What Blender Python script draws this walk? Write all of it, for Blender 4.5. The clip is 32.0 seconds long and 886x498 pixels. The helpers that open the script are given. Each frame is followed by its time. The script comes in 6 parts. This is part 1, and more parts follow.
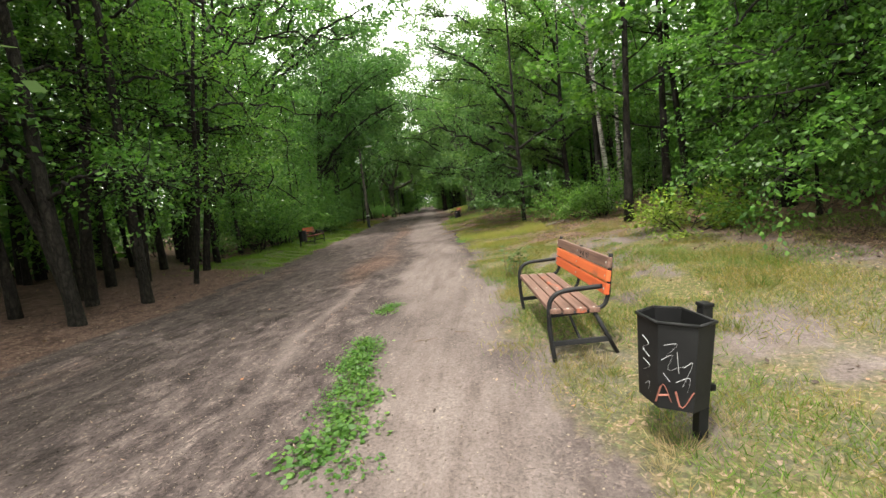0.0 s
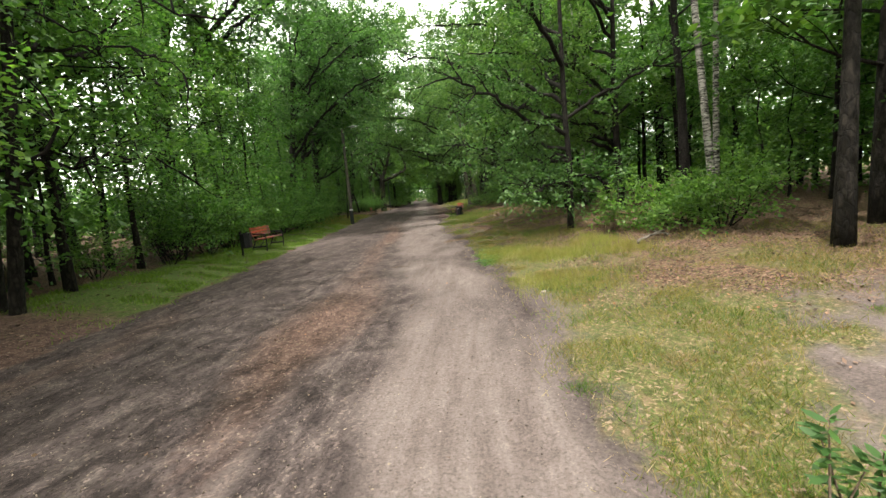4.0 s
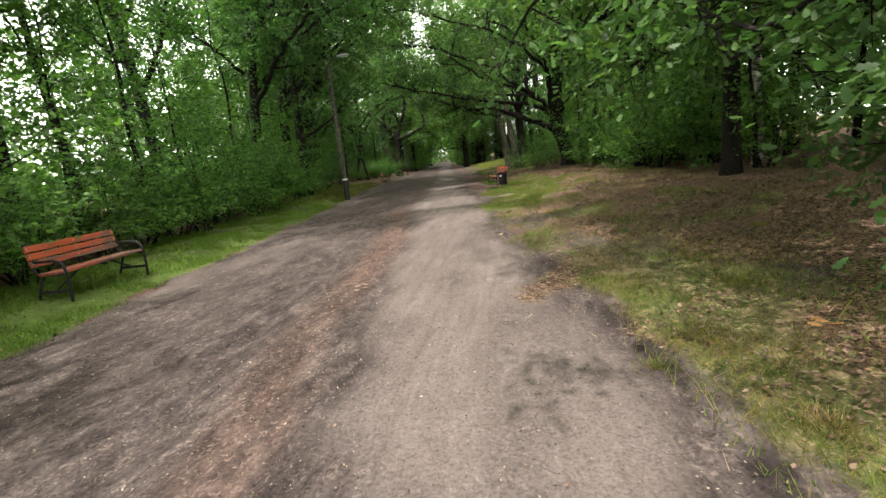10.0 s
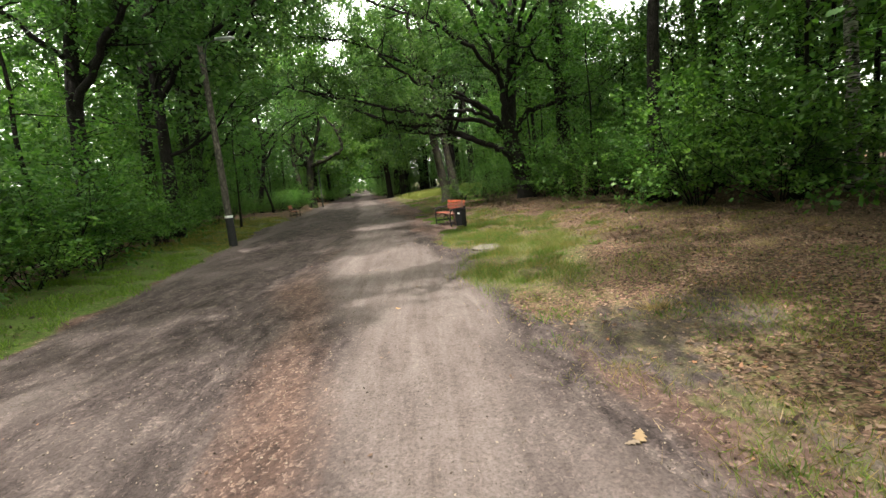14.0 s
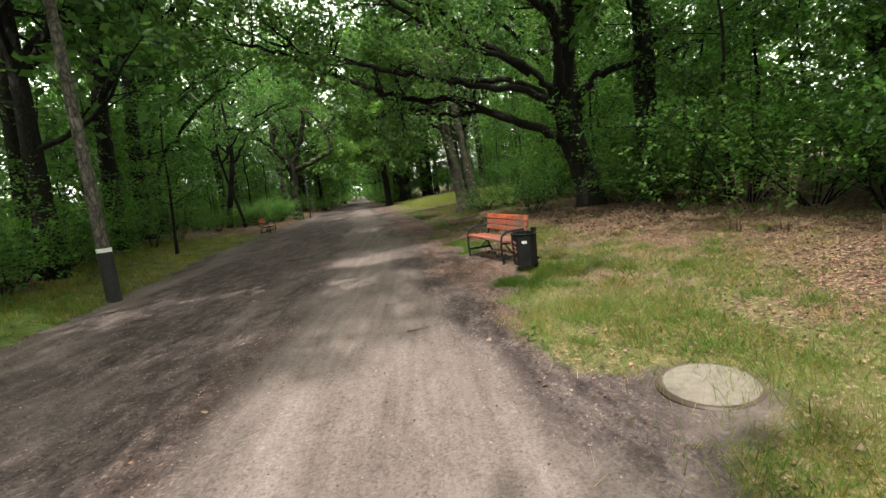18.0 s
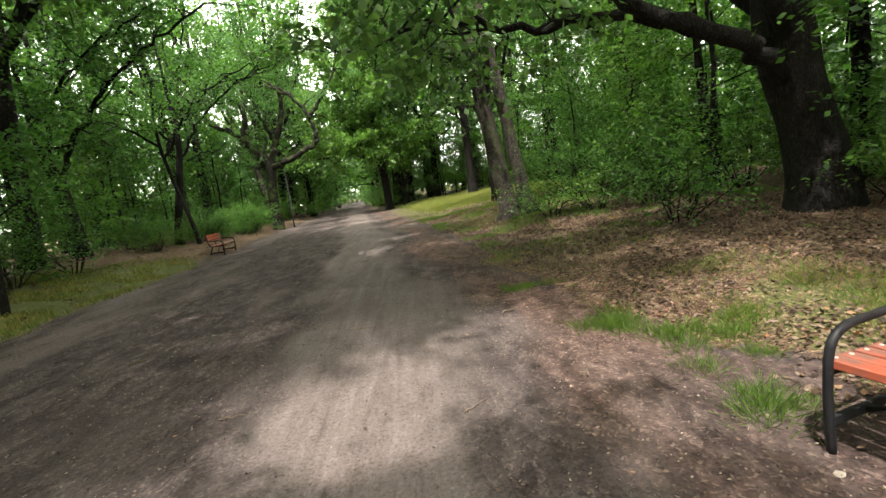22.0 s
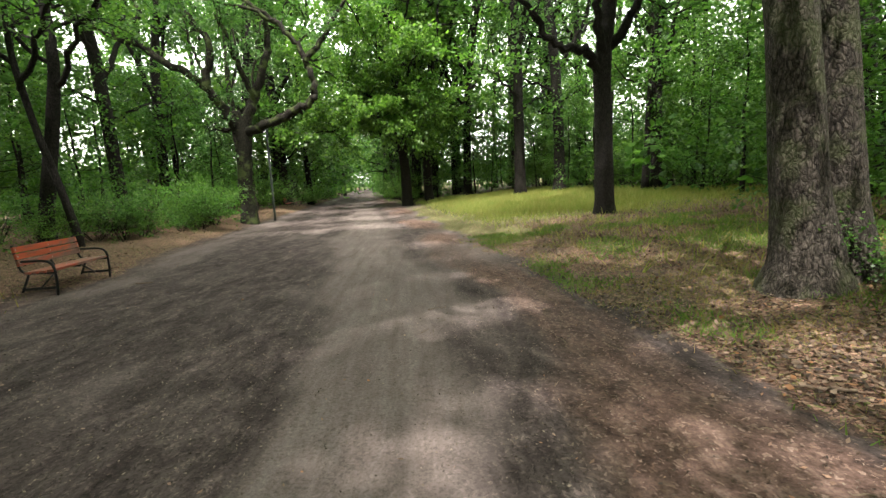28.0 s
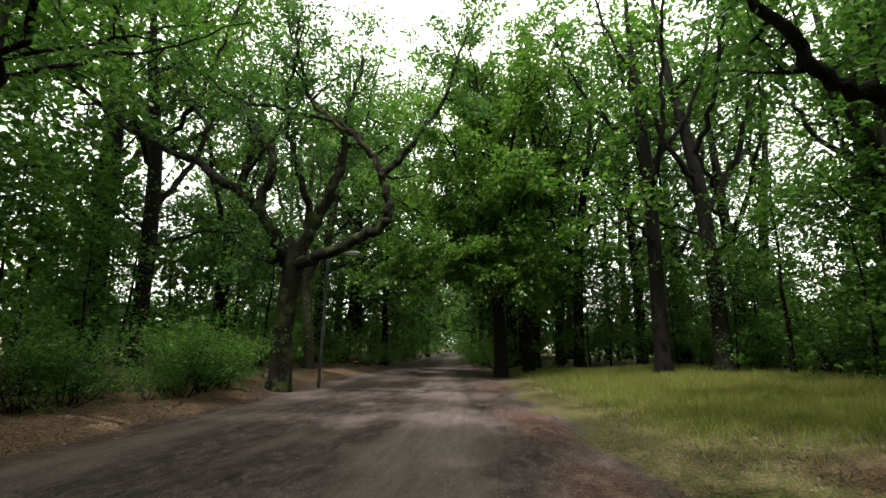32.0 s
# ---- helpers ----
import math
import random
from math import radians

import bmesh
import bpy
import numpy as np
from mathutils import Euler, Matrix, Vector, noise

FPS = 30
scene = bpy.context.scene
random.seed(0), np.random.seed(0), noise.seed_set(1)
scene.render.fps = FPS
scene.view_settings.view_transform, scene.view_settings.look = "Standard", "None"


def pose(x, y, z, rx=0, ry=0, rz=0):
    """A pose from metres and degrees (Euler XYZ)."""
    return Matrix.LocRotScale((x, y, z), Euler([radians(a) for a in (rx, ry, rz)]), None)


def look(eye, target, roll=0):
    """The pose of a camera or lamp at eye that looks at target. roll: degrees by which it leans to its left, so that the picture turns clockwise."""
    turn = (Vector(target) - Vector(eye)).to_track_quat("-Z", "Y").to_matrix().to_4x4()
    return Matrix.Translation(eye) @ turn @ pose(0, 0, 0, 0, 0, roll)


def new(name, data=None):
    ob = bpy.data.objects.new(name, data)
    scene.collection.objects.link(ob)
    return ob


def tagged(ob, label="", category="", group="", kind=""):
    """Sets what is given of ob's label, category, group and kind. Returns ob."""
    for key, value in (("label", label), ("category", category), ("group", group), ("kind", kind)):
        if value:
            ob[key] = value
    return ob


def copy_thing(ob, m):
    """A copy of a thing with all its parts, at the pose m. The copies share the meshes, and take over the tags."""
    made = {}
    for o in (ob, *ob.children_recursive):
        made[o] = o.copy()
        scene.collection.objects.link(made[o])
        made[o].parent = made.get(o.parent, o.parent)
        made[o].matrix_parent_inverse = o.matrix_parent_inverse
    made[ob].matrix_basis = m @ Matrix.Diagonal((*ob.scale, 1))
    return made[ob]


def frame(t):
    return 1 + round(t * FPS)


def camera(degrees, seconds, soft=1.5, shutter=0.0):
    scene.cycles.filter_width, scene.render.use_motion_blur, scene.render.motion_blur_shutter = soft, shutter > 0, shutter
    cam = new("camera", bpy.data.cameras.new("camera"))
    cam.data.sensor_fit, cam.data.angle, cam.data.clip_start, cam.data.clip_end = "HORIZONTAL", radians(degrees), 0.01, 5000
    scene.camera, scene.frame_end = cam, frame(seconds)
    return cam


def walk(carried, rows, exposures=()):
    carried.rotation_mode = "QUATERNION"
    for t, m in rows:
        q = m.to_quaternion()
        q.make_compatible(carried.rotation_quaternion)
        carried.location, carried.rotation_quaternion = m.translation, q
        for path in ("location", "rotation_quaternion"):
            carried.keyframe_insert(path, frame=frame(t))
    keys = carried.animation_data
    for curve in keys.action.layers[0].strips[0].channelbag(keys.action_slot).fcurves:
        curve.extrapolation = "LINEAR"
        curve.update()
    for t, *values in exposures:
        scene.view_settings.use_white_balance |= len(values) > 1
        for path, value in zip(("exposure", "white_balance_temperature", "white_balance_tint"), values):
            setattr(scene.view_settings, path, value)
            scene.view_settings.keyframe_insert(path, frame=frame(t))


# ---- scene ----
cam = camera(88.1, 32.0)
PATH = [
    (0, (3.659, -2.264, 1.438), (3.467, -0.284, 1.237), -6.6),
    (0.5, (3.518, -1.478, 1.453), (3.316, 0.501, 1.251), -6.7),
    (1, (3.354, -0.688, 1.469), (3.155, 1.291, 1.261), -6.6),
    (1.5, (3.218, 0.161, 1.459), (3.025, 2.14, 1.249), -6.1),
    (2, (3.084, 0.984, 1.451), (2.894, 2.964, 1.236), -5.3),
    (2.5, (2.983, 1.75, 1.441), (2.798, 3.729, 1.215), -5.1),
    (3, (2.853, 2.536, 1.435), (2.679, 4.515, 1.204), -5.1),
    (3.5, (2.693, 3.281, 1.484), (2.531, 5.261, 1.26), -5.2),
    (5.5, (2.737, 6.412, 1.521), (2.59, 8.383, 1.22), -5.2),
    (6, (2.629, 7.271, 1.531), (2.497, 9.242, 1.222), -5.2),
    (6.5, (2.473, 8.123, 1.543), (2.35, 10.095, 1.232), -5.3),
    (7, (2.36, 8.996, 1.548), (2.25, 10.969, 1.239), -5.5),
    (7.5, (2.293, 9.853, 1.55), (2.189, 11.829, 1.257), -5.6),
    (8, (2.213, 10.72, 1.565), (2.09, 12.696, 1.281), -5.4),
    (8.5, (2.097, 11.557, 1.557), (1.932, 13.528, 1.258), -5.2),
    (9, (1.925, 12.384, 1.532), (1.712, 14.345, 1.202), -5.4),
    (9.5, (1.737, 13.169, 1.533), (1.482, 15.119, 1.168), -5.9),
    (10, (1.511, 13.905, 1.542), (1.238, 15.848, 1.155), -6.5),
    (10.5, (1.26, 14.615, 1.555), (1.006, 16.559, 1.162), -7.0),
    (11, (1.092, 15.288, 1.534), (0.884, 17.24, 1.151), -7.1),
    (11.5, (0.907, 15.971, 1.53), (0.754, 17.93, 1.158), -7.0),
    (12, (0.733, 16.658, 1.546), (0.633, 18.623, 1.187), -7.0),
    (12.5, (0.616, 17.437, 1.568), (0.565, 19.406, 1.221), -6.6),
    (13, (0.454, 18.29, 1.569), (0.458, 20.262, 1.236), -6.2),
    (13.5, (0.368, 19.197, 1.577), (0.427, 21.171, 1.261), -6.0),
    (14, (0.299, 20.125, 1.581), (0.393, 22.1, 1.282), -5.7),
    (14.5, (0.224, 21.023, 1.579), (0.328, 22.999, 1.289), -5.8),
    (16.5, (-0.023, 24.543, 1.538), (0.032, 26.522, 1.256), -7.3),
    (17, (-0.078, 25.347, 1.544), (-0.02, 27.326, 1.266), -6.9),
    (17.5, (-0.096, 26.221, 1.547), (-0.013, 28.2, 1.276), -6.6),
    (18, (-0.078, 27.108, 1.538), (0.021, 29.086, 1.263), -6.6),
    (18.5, (-0.107, 28.07, 1.509), (-0.027, 30.049, 1.231), -6.6),
    (19, (-0.19, 29.054, 1.493), (-0.15, 31.034, 1.211), -6.6),
    (19.5, (-0.338, 30.039, 1.472), (-0.32, 32.019, 1.192), -6.6),
    (20, (-0.442, 31.012, 1.469), (-0.424, 32.992, 1.186), -6.8),
    (20.5, (-0.554, 31.945, 1.474), (-0.516, 33.923, 1.184), -7.0),
    (21, (-0.696, 32.934, 1.452), (-0.627, 34.911, 1.156), -7.5),
    (21.5, (-0.765, 33.832, 1.446), (-0.672, 35.808, 1.155), -8.0),
    (22, (-0.834, 34.714, 1.467), (-0.723, 36.692, 1.197), -7.7),
    (22.5, (-0.843, 35.629, 1.471), (-0.752, 37.61, 1.215), -7.4),
    (23, (-0.872, 36.535, 1.47), (-0.829, 38.519, 1.214), -7.7),
    (23.5, (-0.914, 37.352, 1.482), (-0.919, 39.335, 1.226), -7.7),
    (24, (-0.967, 38.169, 1.484), (-1.023, 40.15, 1.217), -8.7),
    (24.5, (-1.055, 39.006, 1.477), (-1.168, 40.983, 1.197), -9.9),
    (26.5, (-1.565, 42.18, 1.505), (-1.634, 44.152, 1.178), -3.6),
    (27, (-1.785, 42.976, 1.517), (-1.812, 44.949, 1.192), -3.0),
    (27.5, (-1.949, 43.743, 1.532), (-1.908, 45.717, 1.219), -2.8),
    (28, (-2.024, 44.524, 1.534), (-1.927, 46.5, 1.245), -2.7),
    (28.5, (-2.097, 45.277, 1.539), (-2.0, 47.256, 1.262), -3.1),
    (29, (-2.174, 46.055, 1.55), (-2.1, 48.035, 1.274), -3.6),
    (29.5, (-2.189, 46.879, 1.548), (-2.118, 48.858, 1.264), -3.6),
    (30, (-2.166, 47.815, 1.524), (-2.098, 49.793, 1.241), -3.8),
    (30.5, (-2.198, 48.798, 1.536), (-2.168, 50.784, 1.307), -3.7),
    (31, (-2.26, 49.757, 1.547), (-2.318, 51.755, 1.468), -3.5),
    (31.5, (-2.366, 50.664, 1.554), (-2.51, 52.65, 1.743), -1.5),
    (32, (-2.557, 51.448, 1.513), (-2.819, 53.386, 1.931), 1.1),
]
walk(cam, [(t, look(eye, target, roll)) for t, eye, target, roll in PATH], [(0, 1.75), (3, 1.75), (6, 1.9), (8, 1.85), (10, 1.9), (13, 2.0), (17, 2.15), (18, 2.05), (19, 1.9), (20, 1.75), (21, 1.6), (22, 2.38), (23, 2.7), (24, 2.68), (27, 2.58), (30, 2.35), (31, 2.2), (32, 1.1)])

# ---- world and sun ----
SUN_UP, SUN_TURN = 65.0, 201.0
world = bpy.data.worlds.new("overcast_sky")
scene.world = world
world.use_nodes = True
wn, wl = world.node_tree.nodes, world.node_tree.links
wn.clear()
sky = wn.new("ShaderNodeTexSky")
sky.sky_type, sky.sun_disc = "NISHITA", False
sky.sun_elevation, sky.sun_rotation = radians(SUN_UP), radians(SUN_TURN)
sky.air_density, sky.dust_density, sky.ozone_density = 1.0, 6.0, 1.0
veil = wn.new("ShaderNodeMix")
veil.data_type = "RGBA"
veil.inputs["Factor"].default_value = 0.72
veil.inputs["B"].default_value = (12.0, 12.0, 10.3, 1)
wback = wn.new("ShaderNodeBackground")
wback.inputs["Strength"].default_value = 0.13
wout = wn.new("ShaderNodeOutputWorld")
wl.new(sky.outputs["Color"], veil.inputs["A"])
wl.new(veil.outputs["Result"], wback.inputs["Color"])
wl.new(wback.outputs["Background"], wout.inputs["Surface"])

sun_data = bpy.data.lights.new("sun", "SUN")
sun_data.energy, sun_data.angle, sun_data.color = 2.05, radians(0.9), (1.0, 0.95, 0.86)
sun = new("sun", sun_data)
sa, se = radians(SUN_TURN), radians(SUN_UP)
sun_from = Vector((math.sin(sa) * math.cos(se), math.cos(sa) * math.cos(se), math.sin(se)))
sun.matrix_world = look(sun_from * 60, (0, 0, 0))


# ---- materials ----
def material(name, rough=0.8, metal=0.0, spec=0.3):
    m = bpy.data.materials.new(name)
    m.use_nodes = True
    b = m.node_tree.nodes["Principled BSDF"]
    b.inputs["Roughness"].default_value, b.inputs["Metallic"].default_value = rough, metal
    b.inputs["Specular IOR Level"].default_value = spec
    return m, m.node_tree.nodes, m.node_tree.links, b


def noise_node(n, l, scale, detail=4.0, rough=0.6, vec=None, stretch=None, distort=0.0):
    t = n.new("ShaderNodeTexNoise")
    t.inputs["Scale"].default_value, t.inputs["Detail"].default_value = scale, detail
    t.inputs["Roughness"].default_value, t.inputs["Distortion"].default_value = rough, distort
    if vec is not None:
        if stretch:
            mp = n.new("ShaderNodeMapping")
            mp.inputs["Scale"].default_value = stretch
            l.new(vec, mp.inputs["Vector"])
            vec = mp.outputs["Vector"]
        l.new(vec, t.inputs["Vector"])
    return t.outputs["Fac"]


def ramp(n, l, fac, stops):
    r = n.new("ShaderNodeValToRGB")
    e = r.color_ramp.elements
    while len(e) < len(stops):
        e.new(0.5)
    for k, (p, c) in zip(e, stops):
        k.position, k.color = p, (*c, 1) if len(c) == 3 else c
    l.new(fac, r.inputs["Fac"])
    return r.outputs["Color"]


def mix(n, l, fac, a, b, how="MIX"):
    m = n.new("ShaderNodeMix")
    m.data_type, m.blend_type = "RGBA", how
    for key, v in (("Factor", fac), ("A", a), ("B", b)):
        if isinstance(v, (int, float)):
            m.inputs[key].default_value = v
        elif isinstance(v, tuple):
            m.inputs[key].default_value = (*v, 1)
        else:
            l.new(v, m.inputs[key])
    return m.outputs["Result"]


def calc(n, l, how, a, b):
    m = n.new("ShaderNodeMath")
    m.operation = how
    m.use_clamp = how in ("MULTIPLY", "ADD", "SUBTRACT")
    for i, v in enumerate((a, b)):
        if isinstance(v, (int, float)):
            m.inputs[i].default_value = v
        else:
            l.new(v, m.inputs[i])
    return m.outputs["Value"]


def bump(n, l, bsdf, height, strength, distance):
    b = n.new("ShaderNodeBump")
    b.inputs["Strength"].default_value, b.inputs["Distance"].default_value = strength, distance
    l.new(height, b.inputs["Height"])
    l.new(b.outputs["Normal"], bsdf.inputs["Normal"])


def leaf_material(name, dark, mid, light, glow=0.35, rough=0.42, straw=None, stops=None):
    m, n, l, b = material(name, rough, 0, 0.38)
    geo, info = n.new("ShaderNodeNewGeometry"), n.new("ShaderNodeObjectInfo")
    per_leaf = ramp(n, l, geo.outputs["Random Per Island"], stops or [(0.0, dark), (0.5, mid), (1.0, light)])
    if straw:
        where = noise_node(n, l, 1.3, 5, 0.65, n.new("ShaderNodeTexCoord").outputs["Object"])
        per_leaf = mix(n, l, ramp(n, l, where, [(0.44, (0, 0, 0)), (0.58, (0.9, 0.9, 0.9))]), per_leaf, mix(n, l, 0.6, straw, per_leaf))
    per_tree = ramp(n, l, info.outputs["Random"], [(0.0, (0.78, 0.86, 0.8)), (0.5, (1, 1, 1)), (1.0, (1.18, 1.08, 0.85))])
    col = mix(n, l, 1.0, per_leaf, per_tree, "MULTIPLY")
    l.new(col, b.inputs["Base Color"])
    tr = n.new("ShaderNodeBsdfTranslucent")
    l.new(mix(n, l, 1.0, col, (1.08, 1.25, 0.74), "MULTIPLY"), tr.inputs["Color"])
    ms = n.new("ShaderNodeMixShader")
    ms.inputs["Fac"].default_value = glow
    l.new(b.outputs["BSDF"], ms.inputs[1])
    l.new(tr.outputs["BSDF"], ms.inputs[2])
    l.new(ms.outputs["Shader"], n["Material Output"].inputs["Surface"])
    return m


def bark_material(name, dark, light, grain=1.0, moss=0.0):
    m, n, l, b = material(name, 0.92, 0, 0.2)
    tc = n.new("ShaderNodeTexCoord").outputs["Object"]
    coarse = noise_node(n, l, 9 * grain, 6, 0.7, tc, (2.2, 2.2, 0.75), 0.9)
    fine = noise_node(n, l, 40 * grain, 3, 0.6, tc, (1, 1, 0.4))
    plates = n.new("ShaderNodeTexVoronoi")
    plates.feature = "DISTANCE_TO_EDGE"
    plates.inputs["Scale"].default_value = 9.5 * grain
    bend = n.new("ShaderNodeVectorMath")
    bend.operation = "MULTIPLY_ADD"
    bend.inputs[1].default_value = (0.10, 0.10, 0.10)
    wob = n.new("ShaderNodeTexNoise")
    wob.inputs["Scale"].default_value = 9
    lay = n.new("ShaderNodeMapping")
    lay.inputs["Scale"].default_value = (1.5, 1.5, 0.62)
    l.new(tc, wob.inputs["Vector"])
    l.new(wob.outputs["Color"], bend.inputs[0])
    l.new(tc, bend.inputs[2])
    l.new(bend.outputs["Vector"], lay.inputs["Vector"])
    l.new(lay.outputs["Vector"], plates.inputs["Vector"])
    furrow = ramp(n, l, plates.outputs["Distance"], [(0.0, (0.28, 0.27, 0.26)), (0.10, (0.75, 0.75, 0.75)), (0.30, (1.15, 1.15, 1.15))])
    c = ramp(n, l, coarse, [(0.38, dark), (0.5, tuple((a * 1.2 + z * 0.8) / 2 for a, z in zip(dark, light))), (0.66, light)])
    c = mix(n, l, 0.45, c, ramp(n, l, fine, [(0.3, (0.35, 0.35, 0.35)), (0.7, (1, 1, 1))]), "MULTIPLY")
    c = mix(n, l, 0.85, c, furrow, "MULTIPLY")
    if moss:
        patch = ramp(n, l, noise_node(n, l, 2.2, 4, 0.6, tc), [(0.5, (0, 0, 0)), (0.62, (moss, moss, moss))])
        c = mix(n, l, patch, c, (0.07, 0.10, 0.025))
    l.new(c, b.inputs["Base Color"])
    bump(n, l, b, calc(n, l, "ADD", calc(n, l, "MULTIPLY", coarse, 0.6), calc(n, l, "MULTIPLY", furrow, 0.5)), 0.9, 0.03)
    return m


LEAF = leaf_material("leaf_green", (0.036, 0.090, 0.019), (0.064, 0.146, 0.027), (0.124, 0.236, 0.044), 0.52)
LEAF_OAK = leaf_material("leaf_oak", (0.040, 0.092, 0.027), (0.068, 0.138, 0.040), (0.122, 0.216, 0.062), 0.50)
LEAF_BRIGHT = leaf_material("leaf_bright", (0.050, 0.120, 0.026), (0.085, 0.178, 0.036), (0.14, 0.25, 0.052), 0.52)
LEAF_YELLOW = leaf_material("leaf_yellow_green", (0.085, 0.15, 0.02), (0.13, 0.205, 0.028), (0.19, 0.265, 0.045), 0.45)
GRASS = leaf_material("grass_blade", (0, 0, 0), (0, 0, 0), (0, 0, 0), 0.5, 0.6, (0.26, 0.165, 0.055), [(0.0, (0.045, 0.092, 0.016)), (0.35, (0.085, 0.145, 0.026)), (0.62, (0.15, 0.185, 0.040)), (0.82, (0.235, 0.205, 0.065)), (1.0, (0.33, 0.225, 0.105))])
GRASS_LUSH = leaf_material("grass_blade_lush", (0.060, 0.125, 0.018), (0.095, 0.175, 0.026), (0.16, 0.235, 0.042), 0.5, 0.6)
GRASS_TALL = leaf_material("grass_blade_ripe", (0.13, 0.19, 0.035), (0.20, 0.245, 0.055), (0.32, 0.315, 0.11), 0.5, 0.6, (0.30, 0.22, 0.085))
GRASS_DRY = leaf_material("grass_blade_dry", (0.24, 0.165, 0.085), (0.35, 0.25, 0.14), (0.46, 0.36, 0.23), 0.4, 0.7)
LITTER = leaf_material("dead_leaf", (0, 0, 0), (0, 0, 0), (0, 0, 0), 0.15, 0.65, None, [(0.0, (0.026, 0.015, 0.011)), (0.28, (0.070, 0.041, 0.031)), (0.52, (0.135, 0.076, 0.052)), (0.74, (0.165, 0.102, 0.075)), (0.90, (0.25, 0.17, 0.13)), (1.0, (0.25, 0.105, 0.045))])
BARK = bark_material("oak_bark", (0.006, 0.005, 0.0042), (0.034, 0.029, 0.025), 1.6)
BARK_GREY = bark_material("grey_bark", (0.016, 0.013, 0.011), (0.115, 0.097, 0.082), 1.5, 0.25)
BARK_MOSS = bark_material("mossy_bark", (0.007, 0.006, 0.004), (0.032, 0.028, 0.020), 1.2, 0.5)
BARK_PINE = bark_material("dark_bark", (0.007, 0.006, 0.005), (0.030, 0.025, 0.020), 0.9)


def birch_material():
    m, n, l, b = material("birch_bark", 0.7, 0, 0.3)
    tc = n.new("ShaderNodeTexCoord").outputs["Object"]
    marks = noise_node(n, l, 5, 4, 0.7, tc, (1, 1, 4.5), 0.3)
    c = ramp(n, l, marks, [(0.44, (0.02, 0.018, 0.016)), (0.52, (0.22, 0.205, 0.185)), (0.7, (0.42, 0.40, 0.37))])
    l.new(c, b.inputs["Base Color"])
    bump(n, l, b, marks, 0.5, 0.01)
    return m


BARK_BIRCH = birch_material()


def ground_material():
    m, n, l, b = material("forest_ground", 0.95, 0, 0.12)
    tc = n.new("ShaderNodeTexCoord").outputs["Object"]
    zone = n.new("ShaderNodeAttribute")
    zone.attribute_name = "zones"
    sep = n.new("ShaderNodeSeparateColor")
    l.new(zone.outputs["Color"], sep.inputs["Color"])
    grass, litter, soil = sep.outputs["Red"], sep.outputs["Green"], sep.outputs["Blue"]
    rust = zone.outputs["Alpha"]
    streak = noise_node(n, l, 2.2, 7, 0.72, tc, (2.6, 0.22, 1), 0.35)
    grain = noise_node(n, l, 46, 4, 0.7, tc)
    crumbs = noise_node(n, l, 13, 6, 0.75, tc)
    mottle = noise_node(n, l, 5.5, 6, 0.7, tc, (1, 0.7, 1), 0.4)
    scuff = noise_node(n, l, 2.6, 7, 0.62, tc, (1.5, 0.7, 1), 0.9)
    clods = noise_node(n, l, 6.5, 6, 0.66, tc, (1.5, 0.75, 1), 0.8)

    def scraps(scale, stretch):
        v = n.new("ShaderNodeTexVoronoi")
        v.inputs["Scale"].default_value = scale
        mp = n.new("ShaderNodeMapping")
        mp.inputs["Scale"].default_value = stretch
        bend = n.new("ShaderNodeVectorMath")
        bend.operation = "MULTIPLY_ADD"
        bend.inputs[1].default_value = (0.11, 0.11, 0)
        wob = n.new("ShaderNodeTexNoise")
        wob.inputs["Scale"].default_value = 13
        l.new(tc, wob.inputs["Vector"])
        l.new(wob.outputs["Color"], bend.inputs[0])
        l.new(tc, bend.inputs[2])
        l.new(bend.outputs["Vector"], mp.inputs["Vector"])
        l.new(mp.outputs["Vector"], v.inputs["Vector"])
        s = n.new("ShaderNodeSeparateColor")
        l.new(v.outputs["Color"], s.inputs["Color"])
        return s.outputs["Red"], s.outputs["Green"]

    leafy, leafy_b = scraps(44, (1, 1.2, 1))
    bits, bits_b = scraps(44, (1.5, 1, 1))
    sand = ramp(n, l, mix(n, l, 0.35, streak, scuff), [(0.30, (0.064, 0.050, 0.046)), (0.42, (0.098, 0.078, 0.073)), (0.55, (0.129, 0.105, 0.099)), (0.72, (0.170, 0.143, 0.135))])
    dark = ramp(n, l, mix(n, l, 0.5, mix(n, l, 0.55, streak, clods), scuff), [(0.38, (0.020, 0.0150, 0.0145)), (0.46, (0.038, 0.0295, 0.0285)), (0.52, (0.059, 0.046, 0.044)), (0.58, (0.084, 0.067, 0.063)), (0.68, (0.125, 0.102, 0.095))])
    speck = ramp(n, l, bits, [(0.0, (0.55, 0.55, 0.55)), (0.12, (0.6, 0.6, 0.6)), (0.16, (1, 1, 1)), (0.86, (1, 1, 1)), (0.9, (1.7, 1.65, 1.6))])
    dark = mix(n, l, 0.85, dark, speck, "MULTIPLY")
    sand = mix(n, l, 0.25, sand, speck, "MULTIPLY")
    red = ramp(n, l, mix(n, l, 0.5, crumbs, scuff), [(0.38, (0.030, 0.019, 0.015)), (0.48, (0.070, 0.043, 0.035)), (0.57, (0.105, 0.068, 0.056)), (0.68, (0.148, 0.106, 0.091))])
    red = mix(n, l, ramp(n, l, bits, [(0.84, (0, 0, 0)), (0.9, (0.7, 0.7, 0.7))]), red, ramp(n, l, bits_b, [(0, (0.12, 0.072, 0.054)), (1, (0.24, 0.175, 0.145))]))
